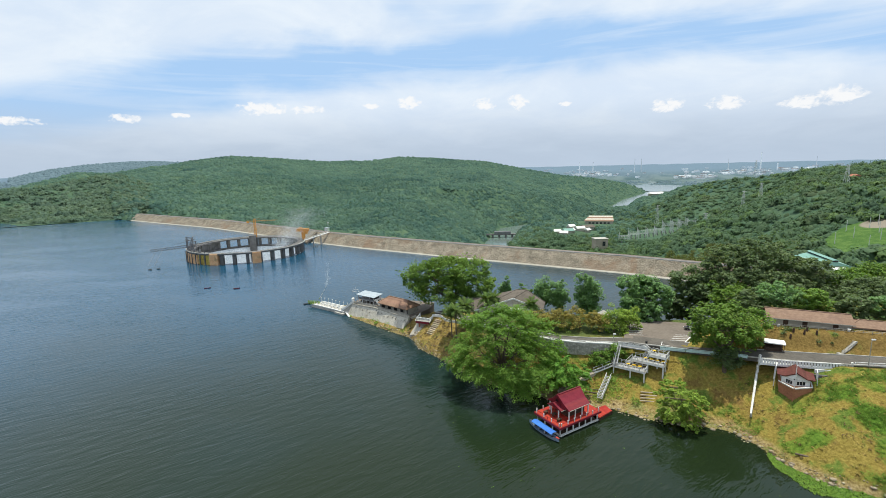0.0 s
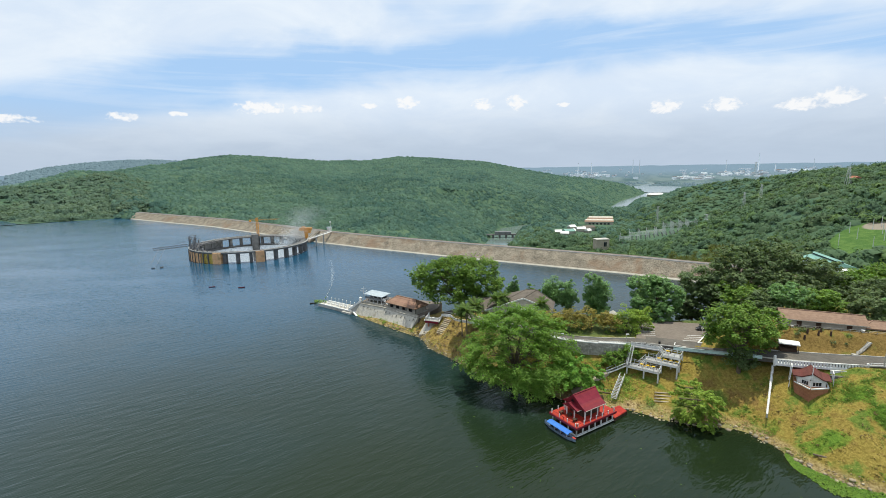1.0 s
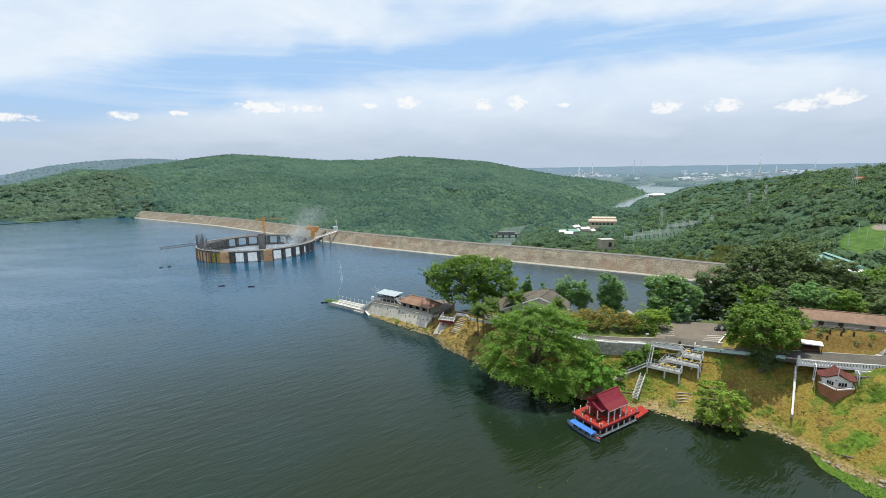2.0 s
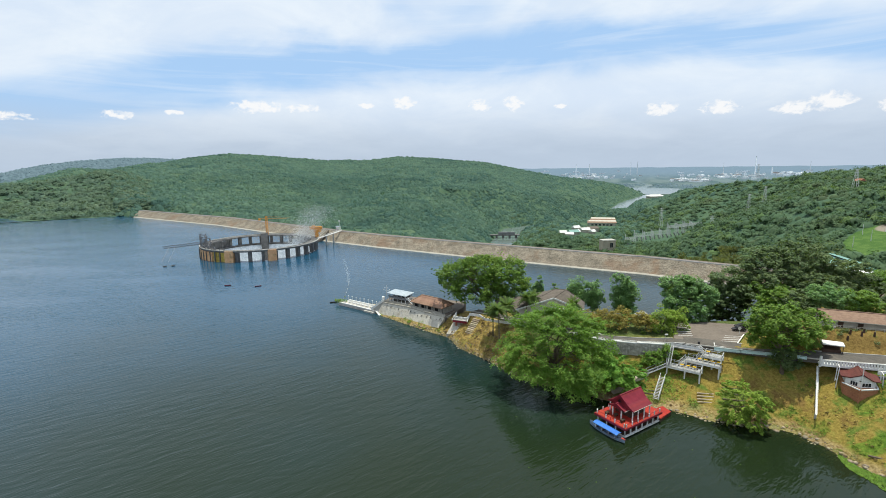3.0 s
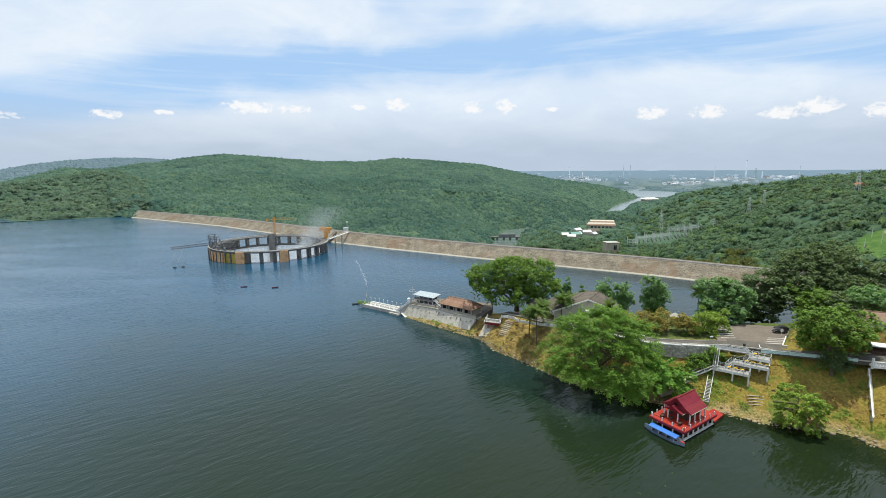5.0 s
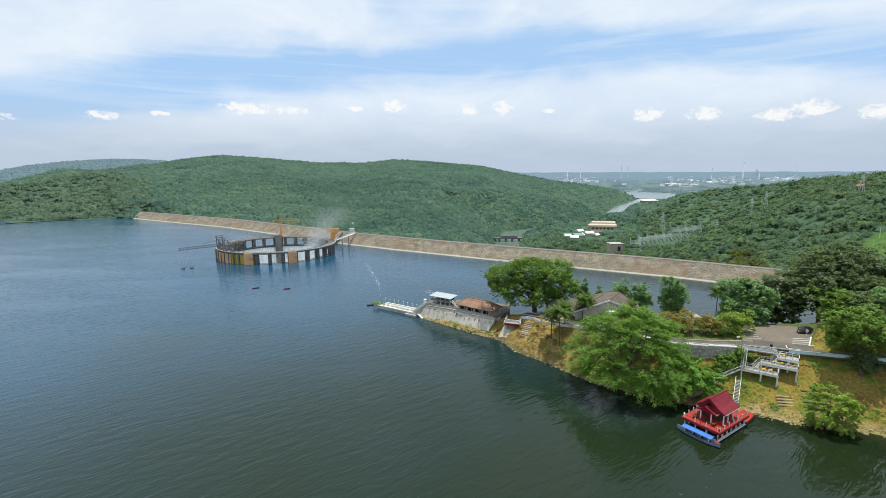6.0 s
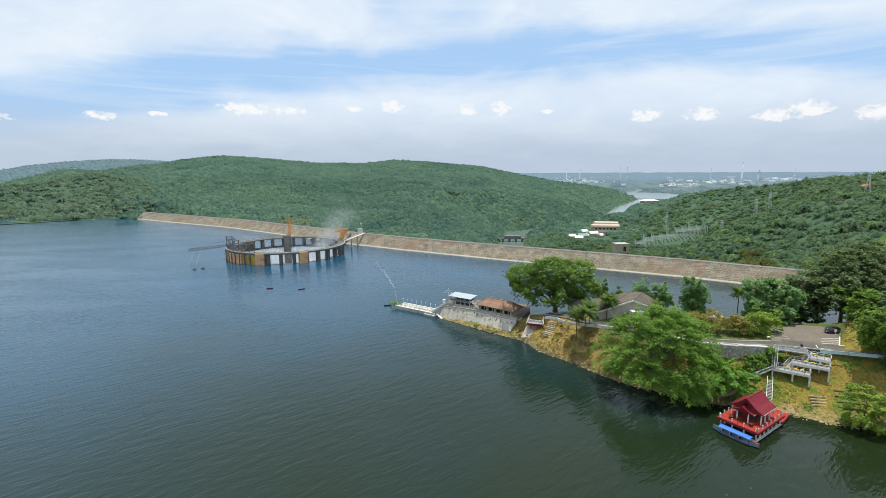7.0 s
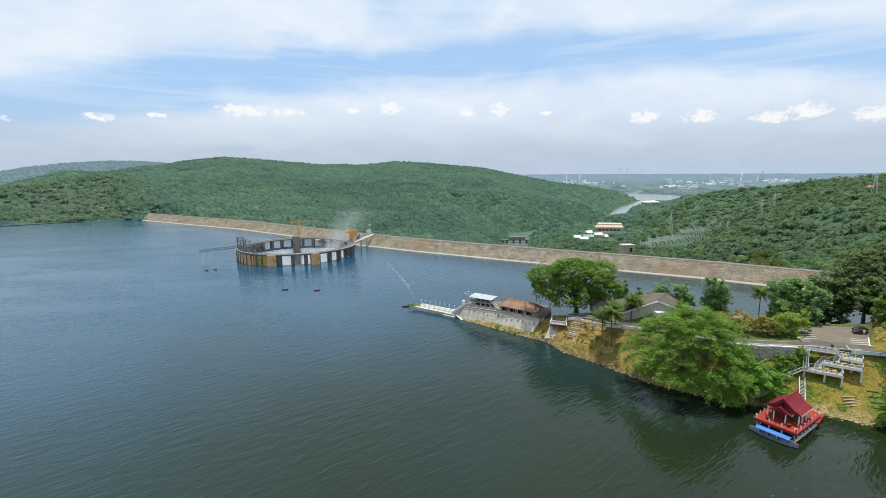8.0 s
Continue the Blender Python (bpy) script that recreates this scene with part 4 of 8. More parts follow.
def lattice(shape, p, q, size, bays, w=0.16):
    """A square lattice boom from p to q."""
    p, q = Vector(p), Vector(q)
    d = (q - p).normalized()
    up = Vector((0, 0, 1)) if abs(d.z) < 0.9 else Vector((1, 0, 0))
    a = d.cross(up).normalized() * size / 2
    b = a.cross(d).normalized() * size / 2
    corners = (a + b, a - b, -a - b, -a + b)
    for c in corners:
        shape.beam(p + c, q + c, w)
    for i in range(bays):
        s, e = p.lerp(q, i / bays), p.lerp(q, (i + 1) / bays)
        for k in range(4):
            shape.beam(s + corners[k], e + corners[(k + 1) % 4], w * 0.7)


def make_tower():
    tower = thing("overflow_tower", pose(TOWER[0], TOWER[1], 0), "ring-shaped concrete overflow tower with rust-stained piers in the lake", "tower")
    deck = Shape().ring(40.2, 46.4, 7.45, 8.4, n=120)
    part("ring_deck", deck, "dark_concrete", tower, "dark weathered ring deck")
    part("deck_kerb", Shape().ring(45.9, 46.5, 8.41, 8.95, n=120), "concrete", tower)
    part("weir", Shape().ring(43.2, 44.5, -9, -0.25, n=120), "concrete", tower, "round overflow sill")
    foam, prof = Shape(), [(44.2, 0.06), (43.0, 0.02), (42.0, -0.5), (41.3, -2.0), (40.8, -5), (40.3, -10), (39.8, -18), (39.5, -34)]
    n = 120
    for i in range(n):
        t = 2 * math.pi * i / n
        for j, (r, z) in enumerate(prof):
            k = r + (0.25 * math.sin(i * 2.7) + 0.2 * math.sin(i * 5.1 + 1)) * (1 if 2 < j < 7 else 0)
            foam.v.append((k * math.cos(t), k * math.sin(t), z))
    m = len(prof)
    foam.f += [(i * m + j, ((i + 1) % n) * m + j, ((i + 1) % n) * m + j + 1, i * m + j + 1) for i in range(n) for j in range(m - 1)]
    s = Shape()
    ring_block(s, 180, 170, 41.4, 43.6, -0.4, 1.0)
    part("sill_beam", s, "dark_concrete", tower)
    part("falling_water", foam, "foam", tower, "white water pouring down the inside")
    part("shaft_floor", Shape().ring(0.1, 40.5, -36, -34, n=48), "foam", tower)
    # columns every 12 degrees; closed bays and thick piers on one flank
    column = Shape()
    column.box((44.0, 0, 0.6), (3.0, 2.3, 13.2))
    me = column.mesh("column")
    me.materials.append(MAT["dark_concrete"])
    for i in range(30):
        a = i * 12 - 180
        if -90 < a < -25:
            continue
        ob = part("column", me, "dark_concrete", tower)
        ob.matrix_local = pose(0, 0, 0, 0, 0, FRONT_ANGLE + a + 0.5)
    for a, w in ((-30, 8.0), (8.5, 7.4)):
        s = Shape()
        ring_block(s, a, w, 42.6, 47.4, -6, 8.3)
        part("pier", s, "orange_concrete", tower, "rust-orange rounded pier")
    for k in range(6):
        s = Shape()
        ring_block(s, -86 + k * 6.6, 6.2, 44.2, 46.6, -6, 7.15)
        part("wall_panel", s, "orange_concrete", tower, "rust-orange wall panel")
    for k in range(3):
        s = Shape()
        ring_block(s, -46.5 + k * 4.6, 4.1, 44.6, 46.2, -6, 7.15)
        part("wall_panel", s, "ochre_panel", tower, "ochre-yellow streaked wall panel")
    for k in range(10):
        s = Shape()
        ring_block(s, -89.2 + k * 6.2, 0.9, 44.4, 47.0, -6, 7.3)
        part("rib", s, "dark_concrete", tower)
    # closed parts of the far side
    for a, w in ((-128, 30), (176, 9.5), (118, 22), (82, 14)):
        s = Shape()
        ring_block(s, a, w, 43.0, 45.4, -6, 7.15)
        part("wall_panel", s, "dark_concrete", tower, "dark wet concrete wall")
    s = Shape()
    ring_block(s, 176, 8.5, 39.0, 46.8, -20, 10.2)
    part("pilaster", s, "dark_concrete", tower)
    for k in range(9):
        s = Shape()
        ring_block(s, -75 + k * 5, 0.6, 45.7, 46.3, 8.9, 10.0)
        part("rail_post", s, "steel", tower)
    # steel frames over the closed flank
    for k, a in enumerate((-92, -82, -72, -62)):
        t = radians(FRONT_ANGLE + a)
        frame_part, c, sn = Shape(), math.cos(t), math.sin(t)
        for r in (41.5, 45.5):
            frame_part.beam((r * c, r * sn, 8.3), (r * c, r * sn, 17.5 - k * 0.3), 0.5)
        frame_part.beam((40.5 * c, 40.5 * sn, 17.4 - k * 0.3), (46.5 * c, 46.5 * sn, 17.4 - k * 0.3), 0.45)
        frame_part.beam((41.5 * c, 41.5 * sn, 8.5), (45.5 * c, 45.5 * sn, 17.2 - k * 0.3), 0.18)
        frame_part.beam((45.5 * c, 45.5 * sn, 8.5), (41.5 * c, 41.5 * sn, 17.2 - k * 0.3), 0.18)
        part("hoist_frame", frame_part, "steel", tower, "grey steel hoist frame")
    for k in range(14):
        gear = Shape()
        t = radians(FRONT_ANGLE - 98 + k * 3.6)
        r = 42 + (k % 3) * 1.3
        gear.box((r * math.cos(t), r * math.sin(t), 9.2 + (k % 2) * 0.5), (1.4, 1.0, 1.6 + (k % 3) * 0.5), k * 20)
        part("winch", gear, "steel", tower, "rusty winch on the deck")
    boom = Shape()
    lattice(boom, (-18, -24, 13.6), (-70, -22, 7.6), 1.7, 20, 0.26)
    boom.beam((-30, -24, 17.4), (-50, -23, 12.2), 0.2)
    part("boom", boom, "steel", tower, "long grey lattice boom over the water")
    for k, x in enumerate((-65, -60)):
        part("cable", Shape().beam((x, -22, 8.4), (x + 8, -46, 0.6), 0.14), "steel", tower)
    # orange portal crane on the deck
    g = Shape()
    cx, cy = 41.0, 22.5
    g.box((cx, cy - 1.4, 12.0), (2.3, 2.0, 7.4), 20)
    g.box((cx - 2.5, cy + 3.5, 12.0), (1.8, 1.8, 7.4), 20)
    part("portal_leg", g, "orange_steel", tower, "orange portal crane leg")
    g = Shape()
    g.beam((cx - 6.4, cy - 1.0, 16.6), (cx + 4.2, cy + 1.4, 16.6), 3.0, 2.4)
    g.box((cx + 0.4, cy + 0.2, 14.4), (5.6, 3.0, 2.6), 12, 1.0)
    g.box((cx - 3.0, cy - 0.4, 18.4), (3.0, 2.2, 1.2), 12, 0.8)
    part("portal_beam", g, "orange_steel", tower, "orange portal crane girder")
    # tower crane
    mast = Shape()
    lattice(mast, (-11.5, 41.5, 8.4), (-11.5, 41.5, 25.5), 1.5, 9, 0.2)
    part("crane_mast", mast, "orange_steel", tower, "orange lattice crane mast")
    jib = Shape()
    lattice(jib, (-18, 39, 23.6), (6, 46.5, 23.0), 0.6, 12, 0.07)
    jib.box((-17, 39.4, 22.6), (1.8, 1.4, 1.4), 17)
    jib.beam((-11.5, 41.5, 25.5), (8, 47.3, 23.6), 0.08)
    part("crane_jib", jib, "orange_steel", tower, "thin orange crane jib")


make_tower()


def make_lake_things():
    s = Shape()
    bridge = thing("access_bridge", pose(0, 0, 0), "slim pale footbridge from the tower to the dam", "bridge")
    p, q = Vector((-130, 392, 8.6)), Vector((-121, 434, 9.2))
    part("walkway", s.beam(p, q, 1.6, 0.5), "rail", bridge)
    s = Shape()
    for side in (-0.8, 0.8):
        s.beam(p + Vector((side, 0, 1.2)), q + Vector((side, 0, 1.2)), 0.12)
        for i in range(13):
            e = p.lerp(q, i / 12) + Vector((side, 0, 0))
            s.beam(e, e + Vector((0, 0, 1.2)), 0.1)
    part("handrail", s, "rail", bridge)
    for t in (0.3, 0.62):
        e = p.lerp(q, t)
        part("trestle", Shape().cone((e.x, e.y, -8), (e.x, e.y, e.z - 0.2), 0.7, 0.55, 10), "concrete", bridge)
    hut = thing("gauge_hut", pose(-127, 449, 8.6), "small white gauge hut on the dam crest", "hut")
    part("walls", Shape().box((0, 0, 1.4), (4, 3, 2.8), -35), "white", hut)
    part("roof", Shape().box((0, 0, 3.0), (4.8, 3.8, 0.4), -35), "sheet", hut)
    part("aerial", Shape().beam((1, 1, 3), (1, 1, 9), 0.2).box((1, 1, 8.2), (1.6, 0.6, 1.4)), "white", hut, "white pole with a box on top")
    chute = thing("dam_ramp", pose(-158, 441, 0, 0, 0, -38), "ribbed concrete ramp on the dam face", "ramp")
    part("slab", Shape().add([(-24, -2, 1.2), (24, -2, 1.2), (20, 13.5, 9.4), (-22, 13.5, 9.4), (-24, -2, -1), (24, -2, -1), (20, 13.5, 7), (-22, 13.5, 7)],
                             [(0, 1, 2, 3), (7, 6, 5, 4), (0, 4, 5, 1), (1, 5, 6, 2), (2, 6, 7, 3), (3, 7, 4, 0)]), "rock", chute)
    for k in range(12):
        part("rib", Shape().beam((-20 + k * 3.5, -1.6, 1.7), (-18.4 + k * 3.2, 13, 9.6), 0.5, 0.5), "concrete", chute)
    for k, (x, y, rot) in enumerate(((-148, 262, 20), (-129, 260, 25), (-75.5, 226.0, 15))):
        raft = thing("canoe", pose(x, y, 0, 0, 0, rot) @ Matrix.Diagonal((0.56, 0.6, 0.7, 1)), "small red wooden canoe on the lake", "boat", "canoes on the lake")
        hull = Shape()
        pts = [(-3.4, 0), (-2, 0.6), (0, 0.75), (2, 0.6), (3.4, 0), (2, -0.6), (0, -0.75), (-2, -0.6)]
        hull.add([(a * 0.9, b * 0.6, -0.15) for a, b in pts] + [(a, b, 0.5 + 0.07 * abs(a)) for a, b in pts],
                 [tuple(range(7, -1, -1))] + [(i, (i + 1) % 8, 8 + (i + 1) % 8, 8 + i) for i in range(8)])
        part("hull", hull, "red_roof" if k < 2 else "dark_wood", raft)
        for u in (-1.4, 0.2, 1.6):
            part("thwart", Shape().box((u, 0, 0.42), (0.35, 1.2, 0.1)), "dark_wood", raft)
        part("outrigger", Shape().beam((-2.2, 1.9, 0.1), (2.4, 1.9, 0.1), 0.16).beam((-1, 0.5, 0.5), (-1, 1.9, 0.2), 0.08).beam((1, 0.5, 0.5), (1, 1.9, 0.2), 0.08), "dark_wood", raft)
    for x, y in ((-221, 318), (-216, 320)):
        f = thing("pontoon", pose(x, y, 0, 0, 0, 10) @ Matrix.Diagonal((0.7, 0.6, 0.7, 1)), "dark floating pontoon under the boom", "pontoon", "pontoons under the boom")
        part("float", Shape().box((0, 0, 0.3), (3.2, 1.4, 0.9)), "dark_concrete", f)
        part("frame", Shape().beam((-1.2, 0, 0.8), (1.2, 0, 1.5), 0.14).beam((1.2, 0, 0.8), (1.2, 0, 1.6), 0.14), "steel", f)

    # string of floats from the quay out into the lake
    line = smooth_path3([(-71.5, 225, 0.1), (-72.5, 240, 0.1), (-76.5, 266, 0.1), (-82, 288, 0.1), (-88, 310, 0.1), (-97, 340, 0.1)], 12)
    rope = thing("float_line", pose(0, 0, 0), "thin line of floats and rope lying on the water", "float line")
    for a, b in zip(line[:26], line[1:27]):
        part("rope", Shape().beam(a, b, 0.07, 0.07), "rope", rope)
    for k, a in enumerate(line[2:26:4]):
        part("float", Shape().cone((a[0], a[1], -0.1), (a[0], a[1], 0.4), 0.34, 0.24, 8), "leaf_lime" if k < 3 else "rope", rope)
    rng = np.random.RandomState(19)
    q = np.array(line[24:])
    k = rng.randint(0, len(q) - 1, 1500)
    u = rng.uniform(0, 1, (1500, 1))
    c = q[k] * (1 - u) + q[k + 1] * u + np.stack([rng.normal(0, 0.6, 1500), rng.normal(0, 0.6, 1500), rng.uniform(-0.02, 0.04, 1500)], -1)
    v, f = spray_drops(rng, c, 0.08)
    v[:, 2] = 0.03 + 0.2 * np.abs(v[:, 2] - 0.1)
    solid("wake_foam", raw_mesh("wake_foam", v, f), "foam", "faint streak of white foam on the water", "foam", kind="stuff")
    # spray drifting up beside the portal crane
    rng = np.random.RandomState(17)
    n = 90000
    up = rng.uniform(0, 1, n) ** 1.7
    c = np.stack([-150 + 20 * up + rng.normal(0, 1, n) * (3.5 + 6.0 * up), 384 + 14 * up + rng.normal(0, 1, n) * (3.0 + 3.0 * up), 1 + 34 * up + rng.normal(0, 1, n) * 2.0], -1)
    c = c[c[:, 2] > 0.3]
    v, f = spray_drops(rng, c, 0.06)
    solid("spray", raw_mesh("spray", v, f), "foam", "thin white spray drifting above the overflow", "spray", kind="stuff")


def smooth_path3(pts, n):
    out = []
    for i in range(len(pts) - 1):
        p = [Vector(pts[max(0, min(len(pts) - 1, i + k))]) for k in (-1, 0, 1, 2)]
        for j in range(n):
            t = j / n
            out.append(tuple(0.5 * ((2 * p[1]) + (p[2] - p[0]) * t + (2 * p[0] - 5 * p[1] + 4 * p[2] - p[3]) * t * t + (3 * p[1] - p[0] - 3 * p[2] + p[3]) * t ** 3)))
    return out + [tuple(pts[-1])]


def spray_drops(rng, c, size):
    """Small randomly turned flecks at the places c."""
    a = rng.normal(0, 1, c.shape)
    a /= np.linalg.norm(a, axis=1)[:, None]
    b = np.cross(a, rng.normal(0, 1, c.shape))
    b /= np.linalg.norm(b, axis=1)[:, None]
    w = size * rng.uniform(0.5, 1.4, (len(c), 1))
    q = np.stack([c - a * w, c - b * w, c + a * w, c + b * w], 1)
    return q.reshape(-1, 3), np.arange(len(c) * 4).reshape(-1, 4)


make_lake_things()


# ---- headland: quay, walls, roads ----
def gz(x, y):
    return float(ground_z(x, y))


def railing(parent, pts, height=1.05, step=2.0, mat="rail", w=0.09, bars=2, panel=False):
    """Posts, top and lower bars between points (x, y, z of the walking level)."""
    for p, q in zip(pts, pts[1:]):
        p, q = Vector(p), Vector(q)
        n = max(1, round((q - p).length / step))
        for i in range(n + 1):
            e = p.lerp(q, i / n)
            part("rail_post", Shape().beam(e, e + Vector((0, 0, height)), w * 1.3), mat, parent)
        for k in range(bars):
            h = Vector((0, 0, height * (1 - 0.42 * k)))
            part("rail_bar", Shape().beam(p + h, q + h, w), mat, parent)
        if panel:
            h = Vector((0, 0, height * 0.42))
            part("rail_panel", Shape().beam(p + h, q + h, 0.04, height * 0.72), mat, parent)


def ribbon(pts, width, z_up=0.0):
    """A road: a strip along points (x, y, z) with its own thickness."""
    left = offset_line([(p[0], p[1]) for p in pts], -width / 2)
    right = offset_line([(p[0], p[1]) for p in pts], width / 2)
    s = Shape()
    for i in range(len(pts) - 1):
        z0, z1 = pts[i][2] + z_up, pts[i + 1][2] + z_up
        a, b, c, d = left[i], right[i], right[i + 1], left[i + 1]
        s.add([(*a, z0), (*b, z0), (*c, z1), (*d, z1), (*a, z0 - 1.2), (*b, z0 - 1.2), (*c, z1 - 1.2), (*d, z1 - 1.2)],
              [(0, 1, 2, 3), (0, 4, 5, 1), (3, 2, 6, 7), (1, 5, 6, 2), (0, 3, 7, 4)])
    return s


def smooth_path(pts, n=6):
    """Points of a Catmull-Rom curve through pts."""
    out = []
    for i in range(len(pts) - 1):
        p = [Vector(pts[max(0, min(len(pts) - 1, i + k))]) for k in (-1, 0, 1, 2)]
        for j in range(n):
            t = j / n
            out.append(tuple(0.5 * ((2 * p[1]) + (p[2] - p[0]) * t + (2 * p[0] - 5 * p[1] + 4 * p[2] - p[3]) * t * t + (3 * p[1] - p[0] - 3 * p[2] + p[3]) * t ** 3)))
    return out + [tuple(pts[-1])]


ROAD = [(190, 88, 17.6), (150, 100.6, 17.0), (130, 106.9, 16.7), (111.5, 112.9, 16.3), (102, 116, 15.8), (94.4, 118.8, 15.4), (88, 121.8, 14.9), (82.5, 125.9, 14.1), (77, 130.0, 13.45), (71, 133.4, 13.1), (65, 136.4, 13.0), (59, 138.6, 13.0)]
LANE = [(62, 137.4, 13.0), (56, 138.2, 12.95), (50, 138.4, 12.85), (43, 139.6, 12.75), (35, 142.6, 12.4), (27, 149, 12.1), (17, 158, 11.4), (7, 168.5, 10.3), (0.5, 177.5, 9.5), (-5, 186, 8.0)]


def make_roads():
    for name, pts, width, label in (("road", ROAD, 6.4, "worn grey-brown asphalt road along the headland"), ("lane", LANE, 3.6, "narrow worn asphalt lane above the stone wall")):
        path = smooth_path(pts)
        solid(name, ribbon(path, width, 0.16 if name == "road" else 0.14), "asphalt", label, "road", kind="structure")
        for side in (-width / 2 - 0.15, width / 2 + 0.15):
            line = offset_line([(p[0], p[1]) for p in path], side)
            s = Shape()
            for (a, p), (b, q) in zip(zip(line, path), zip(line[1:], path[1:])):
                if side > 0 and 57 < a[0] < 89 or name == "lane" and a[0] > 58:
                    continue
                s.beam((*a, p[2] + 0.22), (*b, q[2] + 0.22), 0.24, 0.3)
            solid("kerb", s, "concrete", "pale concrete road kerb", "kerb", kind="structure")
    lot = [(56.5, 140.2), (62.5, 154.0), (72.5, 156.0), (83.2, 153.4), (88, 150.2), (80.2, 142.8), (73.6, 135.3), (66, 136.5)]
    solid("parking_lot", Shape().prism(lot, 11.0, 13.10), "lot", "sun-bleached asphalt parking lot with white bay lines", "parking lot", kind="structure")
    ground = bpy.data.objects["parking_lot"]
    for k in range(5):
        part("bay_line", Shape().box((71.4 + k * 1.22, 135.9 + k * 1.5, 13.12), (5.0, 0.2, 0.03), -8), "white", ground)
    for k in range(6):
        part("bay_line", Shape().box((61.4 + k * 0.72, 142.6 + k * 1.9, 13.12), (4.4, 0.18, 0.03), -6), "white", ground)
    for p, q in (((66.9, 136.0), (65.6, 133.6)), ((65.6, 133.6), (68.4, 132.2))):
        part("guide_line", Shape().beam((*p, 13.3), (*q, 13.3), 0.22, 0.05), "white", ground, "worn white guide line")
    for p, q, z0, z1 in (((73.6, 135.3), (80.2, 142.8), 13.2, 13.2), ((73.6, 135.3), (80.6, 132.5), 13.25, 13.6), ((80.6, 132.5), (88.4, 127.6), 13.6, 14.6)):
        solid("kerb", Shape().beam((*p, z0), (*q, z1), 0.32, 0.4), "white", "white painted parking kerb", "kerb", kind="structure")


make_roads()


def make_quay():
    quay = thing("quay", pose(0, 0, 0), "low concrete landing quay at the tip of the headland", "quay")
    part("slab", Shape().prism([(-71.5, 221.5), (-51.5, 207.6), (-47.2, 212.5), (-67.5, 226.2)], -4, 1.35), "concrete", quay)
    part("step", Shape().prism([(-57, 210.2), (-52, 206.6), (-50, 209), (-55, 212.6)], -4, 0.75), "concrete", quay, "lower landing step")
    part("edge", Shape().beam((-71.3, 221.7, 1.5), (-51.6, 207.9, 1.5), 0.5, 0.3), "white", quay)
    part("edge", Shape().beam((-67.3, 226.0, 1.5), (-47.3, 212.4, 1.5), 0.5, 0.3), "white", quay)
    for k in range(9):
        a = Vector((-70.3, 222.3, 1.5)).lerp(Vector((-53, 210.2, 1.5)), k / 8)
        part("bollard", Shape().cone(a, a + Vector((0, 0, 1.1)), 0.16, 0.13, 8), "white", quay)
    for k in range(9):
        a = Vector((-67.6, 225.4, 1.5)).lerp(Vector((-49, 212.7, 1.5)), k / 8)
        part("lamp_post", Shape().cone(a, a + Vector((0, 0, 2.2)), 0.09, 0.07, 6).box(a + Vector((0, 0, 2.3)), (0.4, 0.4, 0.3)), "white", quay)
    for k in range(6):
        a = Vector((-66, 221.5, 1.36)).lerp(Vector((-53.5, 212.6, 1.36)), k / 5)
        bench = thing("bench", pose(a.x, a.y, a.z, 0, 0, -35), "white concrete bench on the quay", "bench", "benches on the quay")
        part("seat", Shape().box((0, 0, 0.5), (1.8, 0.55, 0.12)), "white", bench)
        for u in (-0.7, 0.7):
            part("leg", Shape().box((u, 0, 0.22), (0.2, 0.5, 0.44)), "white", bench)
        part("backrest", Shape().box((0, 0.25, 0.85), (1.8, 0.1, 0.5)), "white", bench)
    part("gangway", Shape().add([(-51.2, 208.2, 1.4), (-48.6, 204.2, 0.2), (-47.3, 205.0, 0.2), (-49.9, 209.0, 1.4), (-51.2, 208.2, 1.1), (-48.6, 204.2, -0.4), (-47.3, 205.0, -0.4), (-49.9, 209.0, 1.1)],
                                [(0, 1, 2, 3), (7, 6, 5, 4), (0, 4, 5, 1), (1, 5, 6, 2), (2, 6, 7, 3), (3, 7, 4, 0)]), "white", quay, "white sloping gangway")
    # sloping stone wall that carries the terrace
    wall = thing("wall_terrace", pose(0, 0, 0), "sloping grey stone-clad retaining wall with stained weep holes", "wall", kind="structure")
    base = [(-50.0, 206.8, 0.2), (-37.0, 197.0, 1.3), (-26.6, 187.7, 1.4), (-20.4, 182.2, 1.5)]
    top = [(-46.8, 207.2, 5.6), (-34.6, 198.0, 6.3), (-23.8, 188.4, 6.3), (-17.6, 183.0, 6.3)]
    s = Shape()
    s.v += base + top + [(x, y, -3) for x, y, _ in base] + [(x + 3, y + 3, z) for x, y, z in top]
    for i in range(3):
        s.f += [(i, i + 1, 5 + i, 4 + i), (8 + i, 9 + i, i + 1, i), (4 + i, 5 + i, 13 + i, 12 + i)]
    s.f += [(0, 4, 12, 8), (3, 11, 15, 7)]
    part("facing", s, "masonry", wall)
    wall_rng = random.Random(5)
    for p, q in zip(top, top[1:]):
        part("coping", Shape().beam(p, q, 0.6, 0.35), "plaster", wall, "pale coping")
    for i in range(3):
        for k in range(6):
            p, q = Vector(base[i]).lerp(Vector(base[i + 1]), (k + 0.5) / 6), Vector(top[i]).lerp(Vector(top[i + 1]), (k + 0.5) / 6)
            h = wall_rng.uniform(0.5, 0.7)
            side = Vector((wall_rng.uniform(-0.5, 0.5), wall_rng.uniform(-0.3, 0.3), 0))
            part("weep_hole", Shape().beam(p.lerp(q, h) + side + Vector((-0.08, -0.08, 0)), p.lerp(q, h + wall_rng.uniform(0.1, 0.2)) + side + Vector((-0.08, -0.08, 0)), wall_rng.uniform(0.25, 0.55), 0.12), "dark_concrete", wall, "dark stained weep hole")
